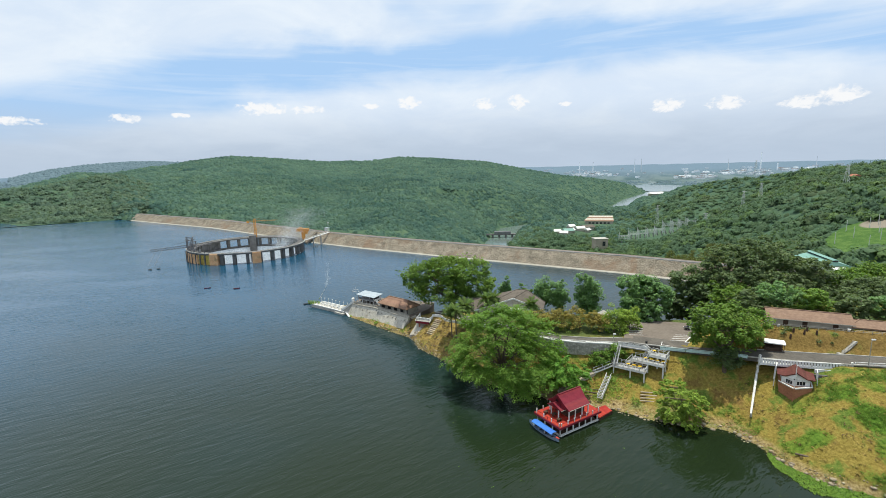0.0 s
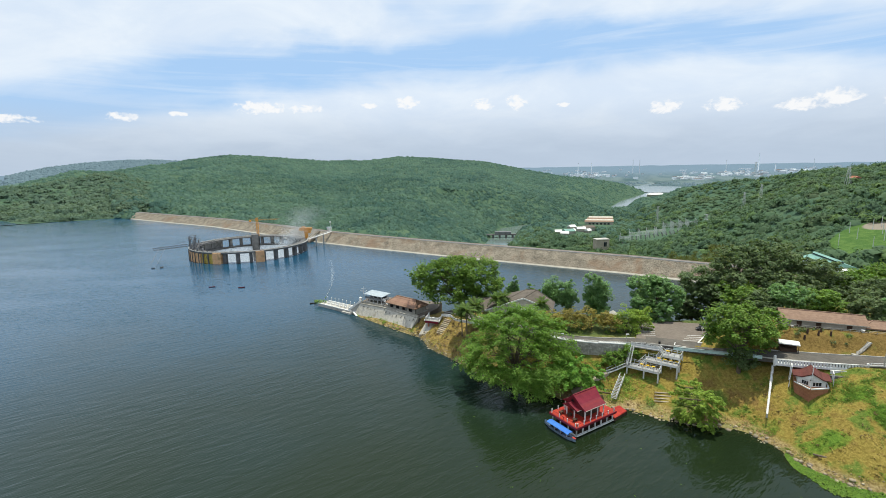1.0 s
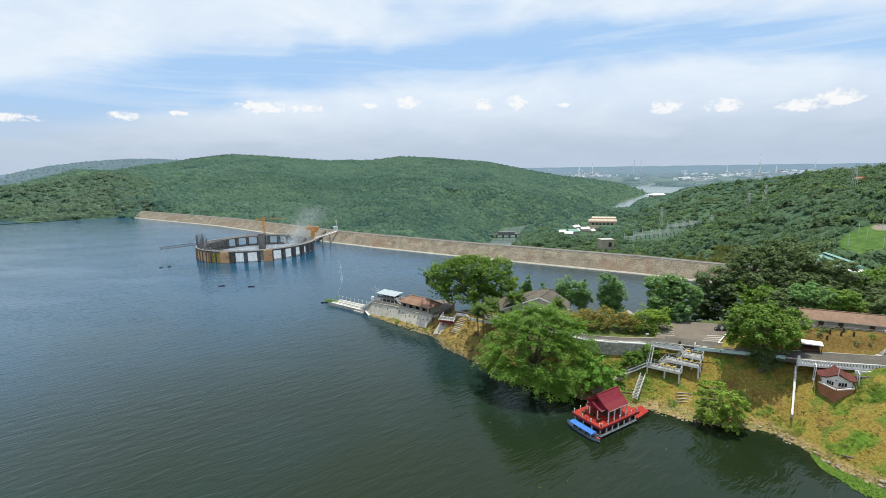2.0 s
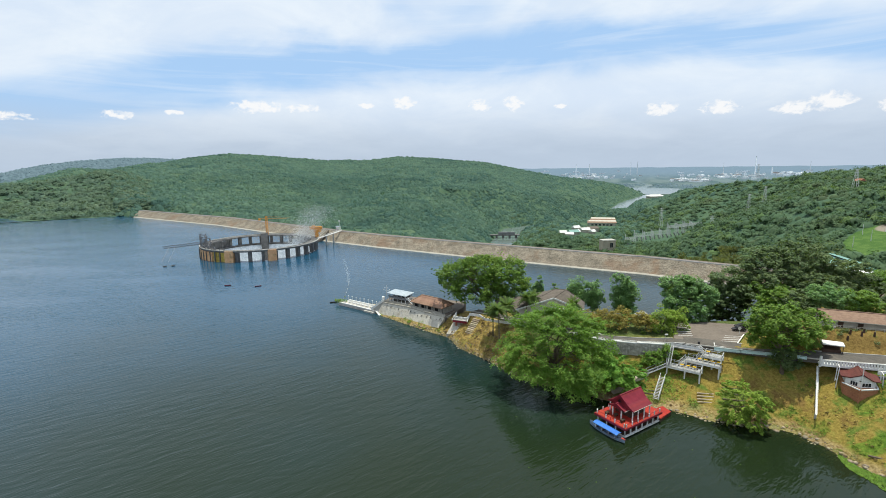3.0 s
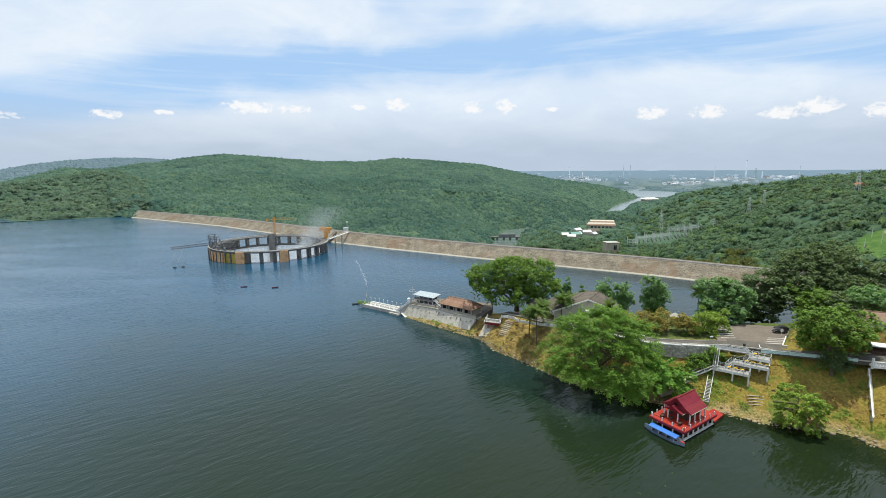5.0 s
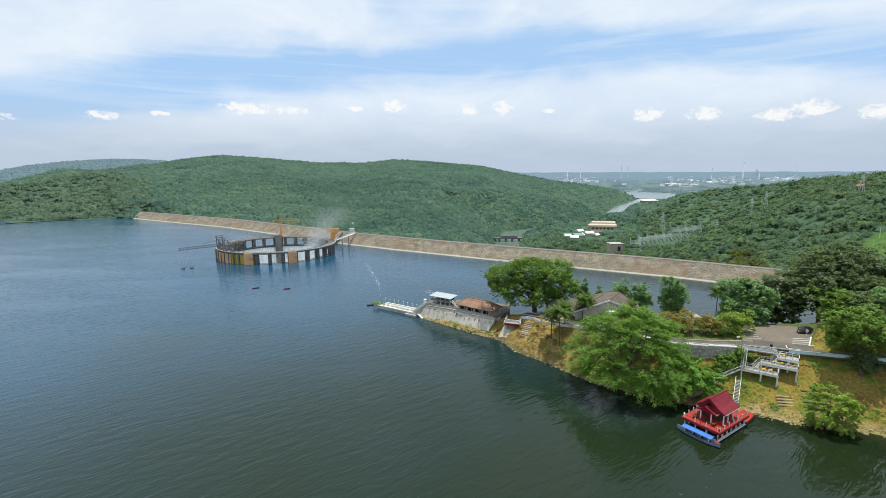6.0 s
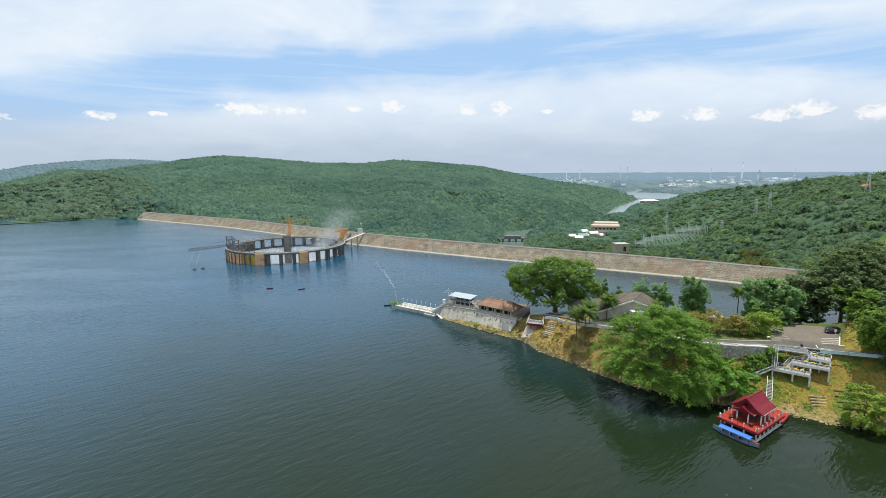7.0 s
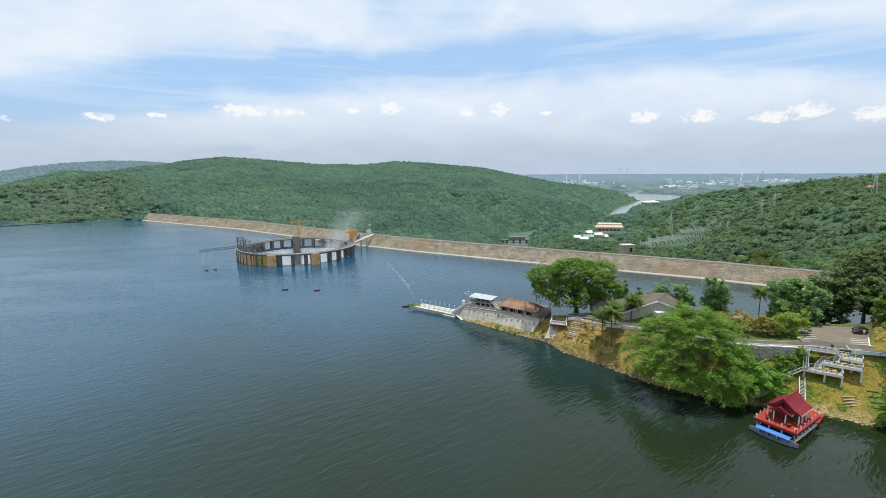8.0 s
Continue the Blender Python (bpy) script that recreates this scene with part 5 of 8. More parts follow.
    # terrace behind it
    solid("terrace", Shape().prism([(-46.2, 207.8), (-34.2, 198.4), (-23.4, 188.8), (-17.2, 183.4), (-15.4, 186.2), (-9.5, 196), (-8, 205), (-30, 212.5), (-43, 218)], 2, 6.32), "lot", "paved terrace under the pavilion and hall", "terrace", kind="structure")
    terr = thing("terrace_balustrade", pose(0, 0, 0), "white balustrade along the terrace edge", "balustrade")
    railing(terr, [(-46.4, 207.4, 5.9), (-34.4, 198.3, 6.35), (-23.6, 188.7, 6.35), (-17.4, 183.3, 6.35)], 0.9, 2.4, "plaster", 0.12, 2, True)
    ramp = thing("terrace_ramp", pose(0, 0, 0), "white-walled ramp from the quay up to the terrace", "ramp")
    part("slope", Shape().add([(-53, 208.8, 1.4), (-46.6, 207.8, 6.0), (-44.6, 210.6, 6.0), (-51, 211.4, 1.4), (-53, 208.8, -2), (-46.6, 207.8, -2), (-44.6, 210.6, -2), (-51, 211.4, -2)],
                              [(0, 1, 2, 3), (0, 4, 5, 1), (1, 5, 6, 2), (2, 6, 7, 3), (3, 7, 4, 0)]), "concrete", ramp)
    part("side_wall", Shape().beam((-53, 208.7, 1.9), (-46.6, 207.7, 6.7), 0.3, 0.9), "white", ramp)
    tank = thing("water_tank", pose(-47.2, 209.6, 4.4), "small white water tank on a stand", "tank")
    part("vessel", Shape().cone((0, 0, 1.6), (0, 0, 3.2), 0.75, 0.75, 14).cone((0, 0, 3.2), (0, 0, 3.6), 0.75, 0.2, 14), "white", tank)
    part("stand", Shape().box((0, 0, 0.6), (1.0, 1.0, 2.4)), "white", tank)


make_quay()


def roof_tiles(parent, corners, rows, cols, mat, thick=0.022):
    """Tile courses laid up a four-cornered slope: eave left, eave right, top right, top left."""
    a, b, c, d = [Vector(p) for p in corners]
    n = (b - a).cross(d - a).normalized()
    if n.z < 0:
        n = -n
    for i in range(rows):
        t0, t1 = i / rows, (i + 1.12) / rows
        s = Shape()
        l0, r0 = a.lerp(d, t0), b.lerp(c, t0)
        l1, r1 = a.lerp(d, min(t1, 1)), b.lerp(c, min(t1, 1))
        for k in range(cols):
            u0, u1 = k / cols, (k + 1) / cols
            p = [l0.lerp(r0, u0), l0.lerp(r0, u1), l1.lerp(r1, u1), l1.lerp(r1, u0)]
            bulge = n * (thick * (1.0 + 0.35 * ((k * 7 + i * 3) % 5) / 5))
            s.add([tuple(p[0] + bulge * 1.5), tuple(p[1] + bulge * 1.1), tuple(p[2] + n * 0.03), tuple(p[3] + n * 0.03), tuple(p[0] - n * 0.02), tuple(p[1] - n * 0.02)], [(0, 1, 2, 3), (0, 4, 5, 1)])
        part("tile_course", s, mat, parent)


def hip_roof(parent, w, d, z0, z1, inset, mat, rows=9, over=0.7, cx=0.0, cy=0.0):
    """A hipped roof centred at cx, cy; inset is how far the ridge ends lie from the short walls."""
    x, y = w / 2 + over, d / 2 + over
    r = w / 2 - inset
    A, B, C, D = (cx - x, cy - y, z0), (cx + x, cy - y, z0), (cx + x, cy + y, z0), (cx - x, cy + y, z0)
    E, F = (cx - r, cy, z1), (cx + r, cy, z1)
    roof = part("roof", Shape().add([A, B, C, D, E, F, *[(p[0], p[1], z0 - 0.25) for p in (A, B, C, D)]],
                                    [(0, 1, 5, 4), (1, 2, 5), (2, 3, 4, 5), (3, 0, 4), (0, 6, 7, 1), (1, 7, 8, 2), (2, 8, 9, 3), (3, 9, 6, 0), (6, 9, 8, 7)]), mat, parent)
    k = max(4, int(w / 1.1))
    roof_tiles(roof, (A, B, F, E), rows, k, mat)
    roof_tiles(roof, (C, D, E, F), rows, k, mat)
    roof_tiles(roof, (B, C, F, F), rows, max(3, int(d / 1.1)), mat)
    roof_tiles(roof, (D, A, E, E), rows, max(3, int(d / 1.1)), mat)
    ridge = Shape().beam(E, F, 0.35, 0.3)
    for p, q in ((A, E), (D, E), (B, F), (C, F)):
        ridge.beam((p[0], p[1], p[2] + 0.08), (q[0], q[1], q[2] + 0.05), 0.3, 0.22)
    part("ridge_cap", ridge, mat, roof)
    return roof


def window(parent, x, y, z, w, h, rz=0.0, frame_mat="white"):
    win = part("window", Shape().box((0, 0, 0), (w, 0.12, h)), "glass", parent, "dark glazed window")
    win.matrix_local = pose(x, y, z, 0, 0, rz)
    f = Shape().box((0, -0.04, h / 2), (w + 0.2, 0.2, 0.12)).box((0, -0.04, -h / 2), (w + 0.3, 0.28, 0.12))
    for u in (-w / 2, 0, w / 2):
        f.box((u, -0.04, 0), (0.1, 0.18, h))
    part("window_frame", f, frame_mat, win)


def make_hall():
    hall = thing("hall", pose(-23.3, 194.2, 6.3, 0, 0, -38), "long open hall with a terracotta hip roof and white pillars", "hall")
    part("floor_slab", Shape().box((0, 0, 0.1), (17.2, 8.2, 0.25)), "concrete", hall)
    part("back_wall", Shape().box((0, 3.4, 1.5), (16.2, 0.3, 2.8)), "plaster", hall)
    part("side_wall", Shape().box((8.0, 0.5, 1.5), (0.3, 6.0, 2.8)), "plaster", hall)
    part("side_wall", Shape().box((-8.0, 0.5, 1.5), (0.3, 6.0, 2.8)), "plaster", hall)
    # near-black sheet behind the pillars, in place of the shade under the eaves
    part("front_shade", Shape().box((0, -2.5, 1.45), (15.8, 0.2, 2.7)), "dark", hall, "dark sheet for the shade inside the hall front")
    for k in range(5):
        for u in (-0.32, 0.32):
            part("pillar", Shape().box((-7.8 + k * 3.9 + u, -3.5, 1.5), (0.36, 0.4, 2.9)), "plaster", hall)
    for k in range(4):
        part("mullion", Shape().box((-5.85 + k * 3.9, -2.66, 1.5), (0.3, 0.12, 2.6)), "plaster", hall)
        part("mullion", Shape().box((-5.0 + k * 3.9, -2.66, 1.5), (0.14, 0.12, 2.6)), "plaster", hall)
        part("parapet", Shape().box((-5.85 + k * 3.9, -3.55, 0.55), (3.2, 0.18, 0.75)), "plaster", hall)
    hip_roof(hall, 16.6, 7.4, 2.9, 5.6, 2.6, "terracotta", 10)
    pav = thing("pavilion", pose(-38.6, 206.2, 6.3, 0, 0, -34) @ Matrix.Diagonal((0.8, 0.78, 0.9, 1)), "two-level open pavilion with a flat pale blue sheet roof", "pavilion")
    part("floor_slab", Shape().box((0, 0, 0.1), (13.6, 6.6, 0.25)), "concrete", pav)
    for k in range(5):
        for y in (-2.9, 2.9):
            part("post", Shape().box((-6.2 + k * 3.1, y, 2.3), (0.3, 0.3, 4.4)), "white", pav)
    part("upper_floor", Shape().box((0, 0, 2.1), (13.4, 6.4, 0.25)), "grey_deck", pav)
    part("back_wall", Shape().box((0, 1.6, 2.4), (12.4, 0.2, 4.4)), "dark_concrete", pav)
    part("rail_panel", Shape().box((0, -3.15, 2.7), (13.2, 0.08, 0.9)), "steel", pav)
    part("rail_panel", Shape().box((6.65, 0, 2.7), (0.08, 6.2, 0.9)), "rail", pav)
    for k in range(6):
        t = thing("table", pav.matrix_world @ pose(-5.4 + k * 2.1, -1.6, 0.22), "dark table under the pavilion roof", "table", "tables in the pavilion")
        part("tabletop", Shape().box((0, 0, 0.75), (1.3, 0.8, 0.07)), "dark_wood", t)
        part("pedestal", Shape().cone((0, 0, 0), (0, 0, 0.72), 0.14, 0.1, 8), "dark_wood", t)
    roof = part("roof", Shape().add([(-7.4, -3.9, 4.45), (7.4, -3.9, 4.45), (7.4, 3.9, 5.0), (-7.4, 3.9, 5.0), (-7.4, -3.9, 4.2), (7.4, -3.9, 4.2), (7.4, 3.9, 4.75), (-7.4, 3.9, 4.75)],
                                    [(0, 1, 2, 3), (7, 6, 5, 4), (0, 4, 5, 1), (1, 5, 6, 2), (2, 6, 7, 3), (3, 7, 4, 0)]), "sheet", pav)
    for k in range(14):
        part("sheet_seam", Shape().beam((-6.9 + k * 1.06, -3.9, 4.49), (-6.9 + k * 1.06, 3.9, 5.04), 0.1, 0.08), "sheet", roof)
    stair = thing("side_stair", pose(-33.0, 200.4, 6.3, 0, 0, -35), "white outdoor stair with a solid balustrade", "stair")
    for k in range(12):
        part("step", Shape().box((-1.6 + k * 0.28, 0, 0.1 + 2.0 - k * 0.17), (0.32, 1.2, 0.18)), "white", stair)
    part("balustrade", Shape().beam((-1.8, -0.65, 3.0), (1.9, -0.65, 0.9), 0.12, 0.8), "white", stair)
    mast = thing("signal_mast", pose(-45.2, 207.6, 6.2), "thin white mast with crossbars and lamps", "mast")
    part("pole", Shape().cone((0, 0, 0), (0, 0, 7.6), 0.14, 0.08, 8), "white", mast)
    part("crossbar", Shape().beam((-1.6, 0.5, 5.2), (1.6, -0.5, 5.2), 0.1).beam((-1.2, 0.4, 6.3), (1.2, -0.4, 6.3), 0.1), "white", mast)
    for u in (-1.5, 1.5):
        part("lamp", Shape().box((u, -u * 0.3, 5.4), (0.35, 0.35, 0.35)), "white", mast)


make_hall()


def make_lookout():
    deck = thing("lookout_deck", pose(-10.6, 179.2, -0.3, 0, 0, -20) @ Matrix.Diagonal((0.78, 0.85, 1, 1)), "small lookout terrace with red skirting and white balustrade", "lookout")
    part("slab", Shape().box((0, 0, 6.9), (7.4, 5.6, 0.5)), "concrete", deck)
    part("skirt", Shape().box((0, -2.85, 6.6), (7.6, 0.2, 0.8)), "red_roof", deck, "dull red skirting")
    for u in (-2.4, 2.2):
        part("support", Shape().box((u, -1.6, 4.4), (0.6, 0.6, 4.6)), "brick", deck)
    part("plinth", Shape().add([(-6.4, -5.4, 1.6), (2.0, -6.4, 2.6), (4.2, 1, 6.5), (-4, 1, 6.5), (-6.4, -5.4, -2), (2.0, -6.4, -2), (4.6, 1, -2), (-4, 1, -2)],
                               [(0, 1, 2, 3), (0, 4, 5, 1), (1, 5, 6, 2), (2, 6, 7, 3), (3, 7, 4, 0)]), "plaster", deck, "pale concrete slope")
    railing(deck, [(-3.6, 2.2, 7.15), (-3.6, -2.7, 7.15), (3.6, -2.7, 7.15), (3.6, 2.2, 7.15)], 1.3, 1.2, "white", 0.2, 2)
    for u in (-3.7, 3.7):
        part("stair_cheek", Shape().beam((u, 2.4, 9.0), (u * 1.12, -3.0, 7.0), 0.3, 0.4), "white", deck, "white sloping cheek wall")
    for u in (-2.2, 0, 2.2):
        t = thing("picnic_table", deck.matrix_world @ pose(u, -0.6, 7.15), "white picnic table on the lookout", "table", "tables on the lookout")
        part("tabletop", Shape().box((0, 0, 0.75), (1.2, 0.9, 0.08)), "white", t)
        part("pedestal", Shape().box((0, 0, 0.36), (0.3, 0.3, 0.72)), "white", t)
    stair = thing("bank_stair", pose(-4.6, 175.0, 0, 0, 0, -42), "concrete stair down the dry bank", "stair")
    for k in range(9):
        part("step", Shape().box((0.1 * k, -k * 0.72 - 0.2, 7.9 - k * 0.48), (3.4, 0.62, 0.5)), "stone", stair)
    bal = thing("bank_balustrade", pose(0, 0, 0), "white balustrade along the bank top", "balustrade")
    railing(bal, [(-7.0, 178.4, 8.3), (-3.6, 174.5, 9.2), (-1.8, 169.6, 9.3), (2.6, 165.8, 9.7), (7.6, 161.6, 10.4), (14.0, 156.4, 11.2)], 1.0, 1.5, "white", 0.2, 2, True)


make_lookout()


def make_house():
    house = thing("house", pose(25.4, 176.0, 10.4, 0, 0, 4), "bungalow with a grey-brown roof and white gable trim", "house")
    part("wall", Shape().box((-1.8, 2.4, 1.8), (23, 11.6, 3.6)), "white", house)
    part("wall", Shape().box((3.2, -5.0, 1.8), (11.0, 4.2, 3.6)), "white", house)
    # eaves, a front gable that stands forward, and a hipped main roof behind it
    L, A, R = (-16.4, -6.6, 3.5), (-0.9, -4.6, 7.2), (9.6, -9.4, 3.5)
    P, P2, Q, B1, B2 = (5.6, 0.6, 9.0), (2.0, 3.2, 8.6), (12.6, -1.4, 4.2), (11.6, 9.6, 3.6), (-15.0, 9.6, 3.6)
    corners = [L, A, R, P, P2, Q, B1, B2]
    under = [(x, y, z - 0.28) for x, y, z in corners]
    roof = part("roof", Shape().add(corners + under, [(0, 1, 3, 4), (0, 4, 7), (1, 2, 3), (2, 5, 3), (5, 6, 3), (6, 7, 4, 3), (0, 8, 9, 1), (1, 9, 10, 2), (2, 10, 13, 5), (5, 13, 14, 6), (6, 14, 15, 7), (7, 15, 8, 0)]), "grey_tile", house)
    roof_tiles(roof, (L, A, P, P2), 11, 16, "grey_tile")
    roof_tiles(roof, (R, Q, P, P), 10, 9, "grey_tile")
    roof_tiles(roof, (A, R, P, P), 9, 9, "grey_tile")
    ridge = Shape()
    for p, q in ((P, P2), (P, Q), (A, P), (L, P2)):
        ridge.beam((p[0], p[1], p[2] + 0.06), (q[0], q[1], q[2] + 0.06), 0.3, 0.2)
    part("ridge_cap", ridge, "grey_tile", roof)
    for p, q in ((L, A), (A, R)):
        part("bargeboard", Shape().beam((p[0], p[1] - 0.1, p[2] - 0.05), (q[0], q[1] - 0.1, q[2] - 0.05), 0.18, 0.5), "white", roof)
    part("gable_wall", Shape().slab([(-14.5, -5.9, 3.6), (-1.0, -4.2, 6.7), (-1.0, -4.0, 6.7), (-14.5, -5.7, 3.6)], 4.0).slab([(-1.0, -4.2, 6.7), (8.4, -8.4, 3.6), (8.4, -8.2, 3.6), (-1.0, -4.0, 6.7)], 4.0), "plaster", house)
    for x in (-8, -3, 1.0, 4.5):
        window(house, x, -7.2 if x > 0 else -3.5, 2.0, 1.6, 1.4)
    part("door", Shape().box((-0.8, -3.46, 1.1), (1.0, 0.1, 2.1)), "dark_wood", house)
    shed = thing("annexe", pose(9.6, 183.5, 9.6, 0, 0, -6), "low annexe with a grey-brown roof", "house")
    part("wall", Shape().box((0, 0, 1.5), (11, 7, 3.0)), "plaster", shed)
    hip_roof(shed, 11, 7, 3.0, 4.9, 3.2, "grey_tile", 6)
    gate = thing("gatehouse", pose(62, 178, 6.2, 0, 0, 20), "small hut with a pale gable roof", "hut")
    part("wall", Shape().box((0, 0, 1.2), (3.5, 3, 2.6)), "white", gate)
    part("roof", Shape().add([(-2.2, -1.9, 2.4), (2.2, -1.9, 2.4), (2.2, 1.9, 2.4), (-2.2, 1.9, 2.4), (-0.3, 0, 4.0), (0.3, 0, 4.0)], [(0, 1, 5, 4), (2, 3, 4, 5), (1, 2, 5), (3, 0, 4), (3, 2, 1, 0)]), "concrete", gate)


make_house()


def make_long_building():
    lb = thing("long_building", pose(106.5, 131.7, 20.0, 0, 0, -23), "long low building with a faded clay-tile roof", "building")
    part("wall", Shape().box((0, 0, 1.1), (19.5, 6.8, 2.6)), "plaster", lb)
    part("plinth", Shape().box((0, 0, -1.4), (20.1, 7.4, 2.4)), "concrete", lb)
    A, B, C, D = (-10.4, -4.3, 2.25), (10.4, -4.3, 2.25), (10.4, 0, 4.2), (-10.4, 0, 4.2)
    E, F = (10.4, 4.3, 2.25), (-10.4, 4.3, 2.25)
    roof = part("roof", Shape().add([A, B, C, D, E, F], [(0, 1, 2, 3), (4, 5, 3, 2), (0, 5, 4, 1)]), "old_tile", lb)
    part("gable", Shape().add([(9.7, -3.4, 2.25), (9.7, 3.4, 2.25), (9.7, 0, 3.8)], [(0, 1, 2)]).add([(-9.7, -3.4, 2.25), (-9.7, 3.4, 2.25), (-9.7, 0, 3.8)], [(0, 2, 1)]), "plaster", lb)
    roof_tiles(roof, (A, B, C, D), 12, 24, "old_tile")
    roof_tiles(roof, (E, F, D, C), 8, 16, "old_tile")
    part("ridge_cap", Shape().beam(C, D, 0.4, 0.3), "old_tile", roof)
    part("fascia", Shape().beam((-10.4, -4.34, 2.15), (10.4, -4.34, 2.15), 0.06, 0.24), "plaster", roof)
    for x in (-5.5, -0.9, 6.2):
        door = part("door", Shape().box((x, -3.46, 0.95), (0.9, 0.16, 2.0)), "dark_wood", lb, "dark timber door")
        part("door_frame", Shape().box((x, -3.49, 2.0), (1.2, 0.24, 0.16)).box((x - 0.53, -3.49, 0.95), (0.12, 0.24, 2.0)).box((x + 0.53, -3.49, 0.95), (0.12, 0.24, 2.0)), "dark_wood", door)
    wing = thing("side_wing", pose(121.4, 126.4, 19.0, 0, 0, -23), "lower wing with a clay-tile roof", "building")
    part("wall", Shape().box((0, 0, 0.9), (11.5, 6, 2.8)), "plaster", wing)
    hip_roof(wing, 11.5, 6, 2.3, 3.7, 2.5, "old_tile", 6, 0.6)
    bal = thing("fence", pose(0, 0, 0), "thin fence along the bank top before the long building", "fence")
    railing(bal, [(91.5, 132.3, 19.9), (113.4, 123.0, 20.3), (124.5, 118.4, 20.5)], 1.0, 2.0, "plaster", 0.07, 2)
    stair = thing("bank_stair", pose(0, 0, 0), "narrow concrete stair up the brown bank", "stair")
    for k in range(16):
        x, y = 107.0 + 5.0 * k / 15, 119.2 + 1.6 * k / 15
        part("step", Shape().box((x, y, gz(x, y) + 0.1), (0.5, 1.2, 0.3), 18), "concrete", stair)
    for x, y in ((98.2, 125.6), (99.6, 126.6), (101.8, 125.4), (103.0, 126.2), (104.6, 124.6)):
        post = thing("tree_stump", pose(x, y, gz(x, y)), "short dark stump on the brown bank", "stump", "stumps on the brown bank")
        part("stem", Shape().cone((0, 0, -0.2), (0.1, 0, 1.1), 0.3, 0.22, 7), "dark_wood", post)
    ki = thing("kiosk", pose(92.6, 123.9, 15.25, 0, 0, -26) @ Matrix.Diagonal((0.82, 1, 1, 1)), "open roadside kiosk with a white curved roof", "kiosk")
    part("roof", Shape().add([(-3.0, -1.6, 2.6), (3.0, -1.6, 2.6), (3.0, 0, 3.05), (-3.0, 0, 3.05), (3.0, 1.6, 2.75), (-3.0, 1.6, 2.75), (-3.0, -1.6, 2.35), (3.0, -1.6, 2.35), (3.0, 1.6, 2.4), (-3.0, 1.6, 2.4)],
                             [(0, 1, 2, 3), (3, 2, 4, 5), (0, 6, 7, 1), (1, 7, 8, 4, 2), (4, 8, 9, 5), (5, 9, 6, 0, 3), (6, 9, 8, 7)]), "white", ki)
    part("counter", Shape().box((0, 0.1, 0.5), (4.8, 2.0, 1.0)), "dark_wood", ki)
    part("back_panel", Shape().box((0, 1.2, 1.4), (5.2, 0.12, 2.4)), "dark_wood", ki)
    for x in (-2.7, 2.7):
        for y in (-1.3, 1.3):
            part("post", Shape().box((x, y, 1.25), (0.16, 0.16, 2.6)), "dark_wood", ki)


make_long_building()


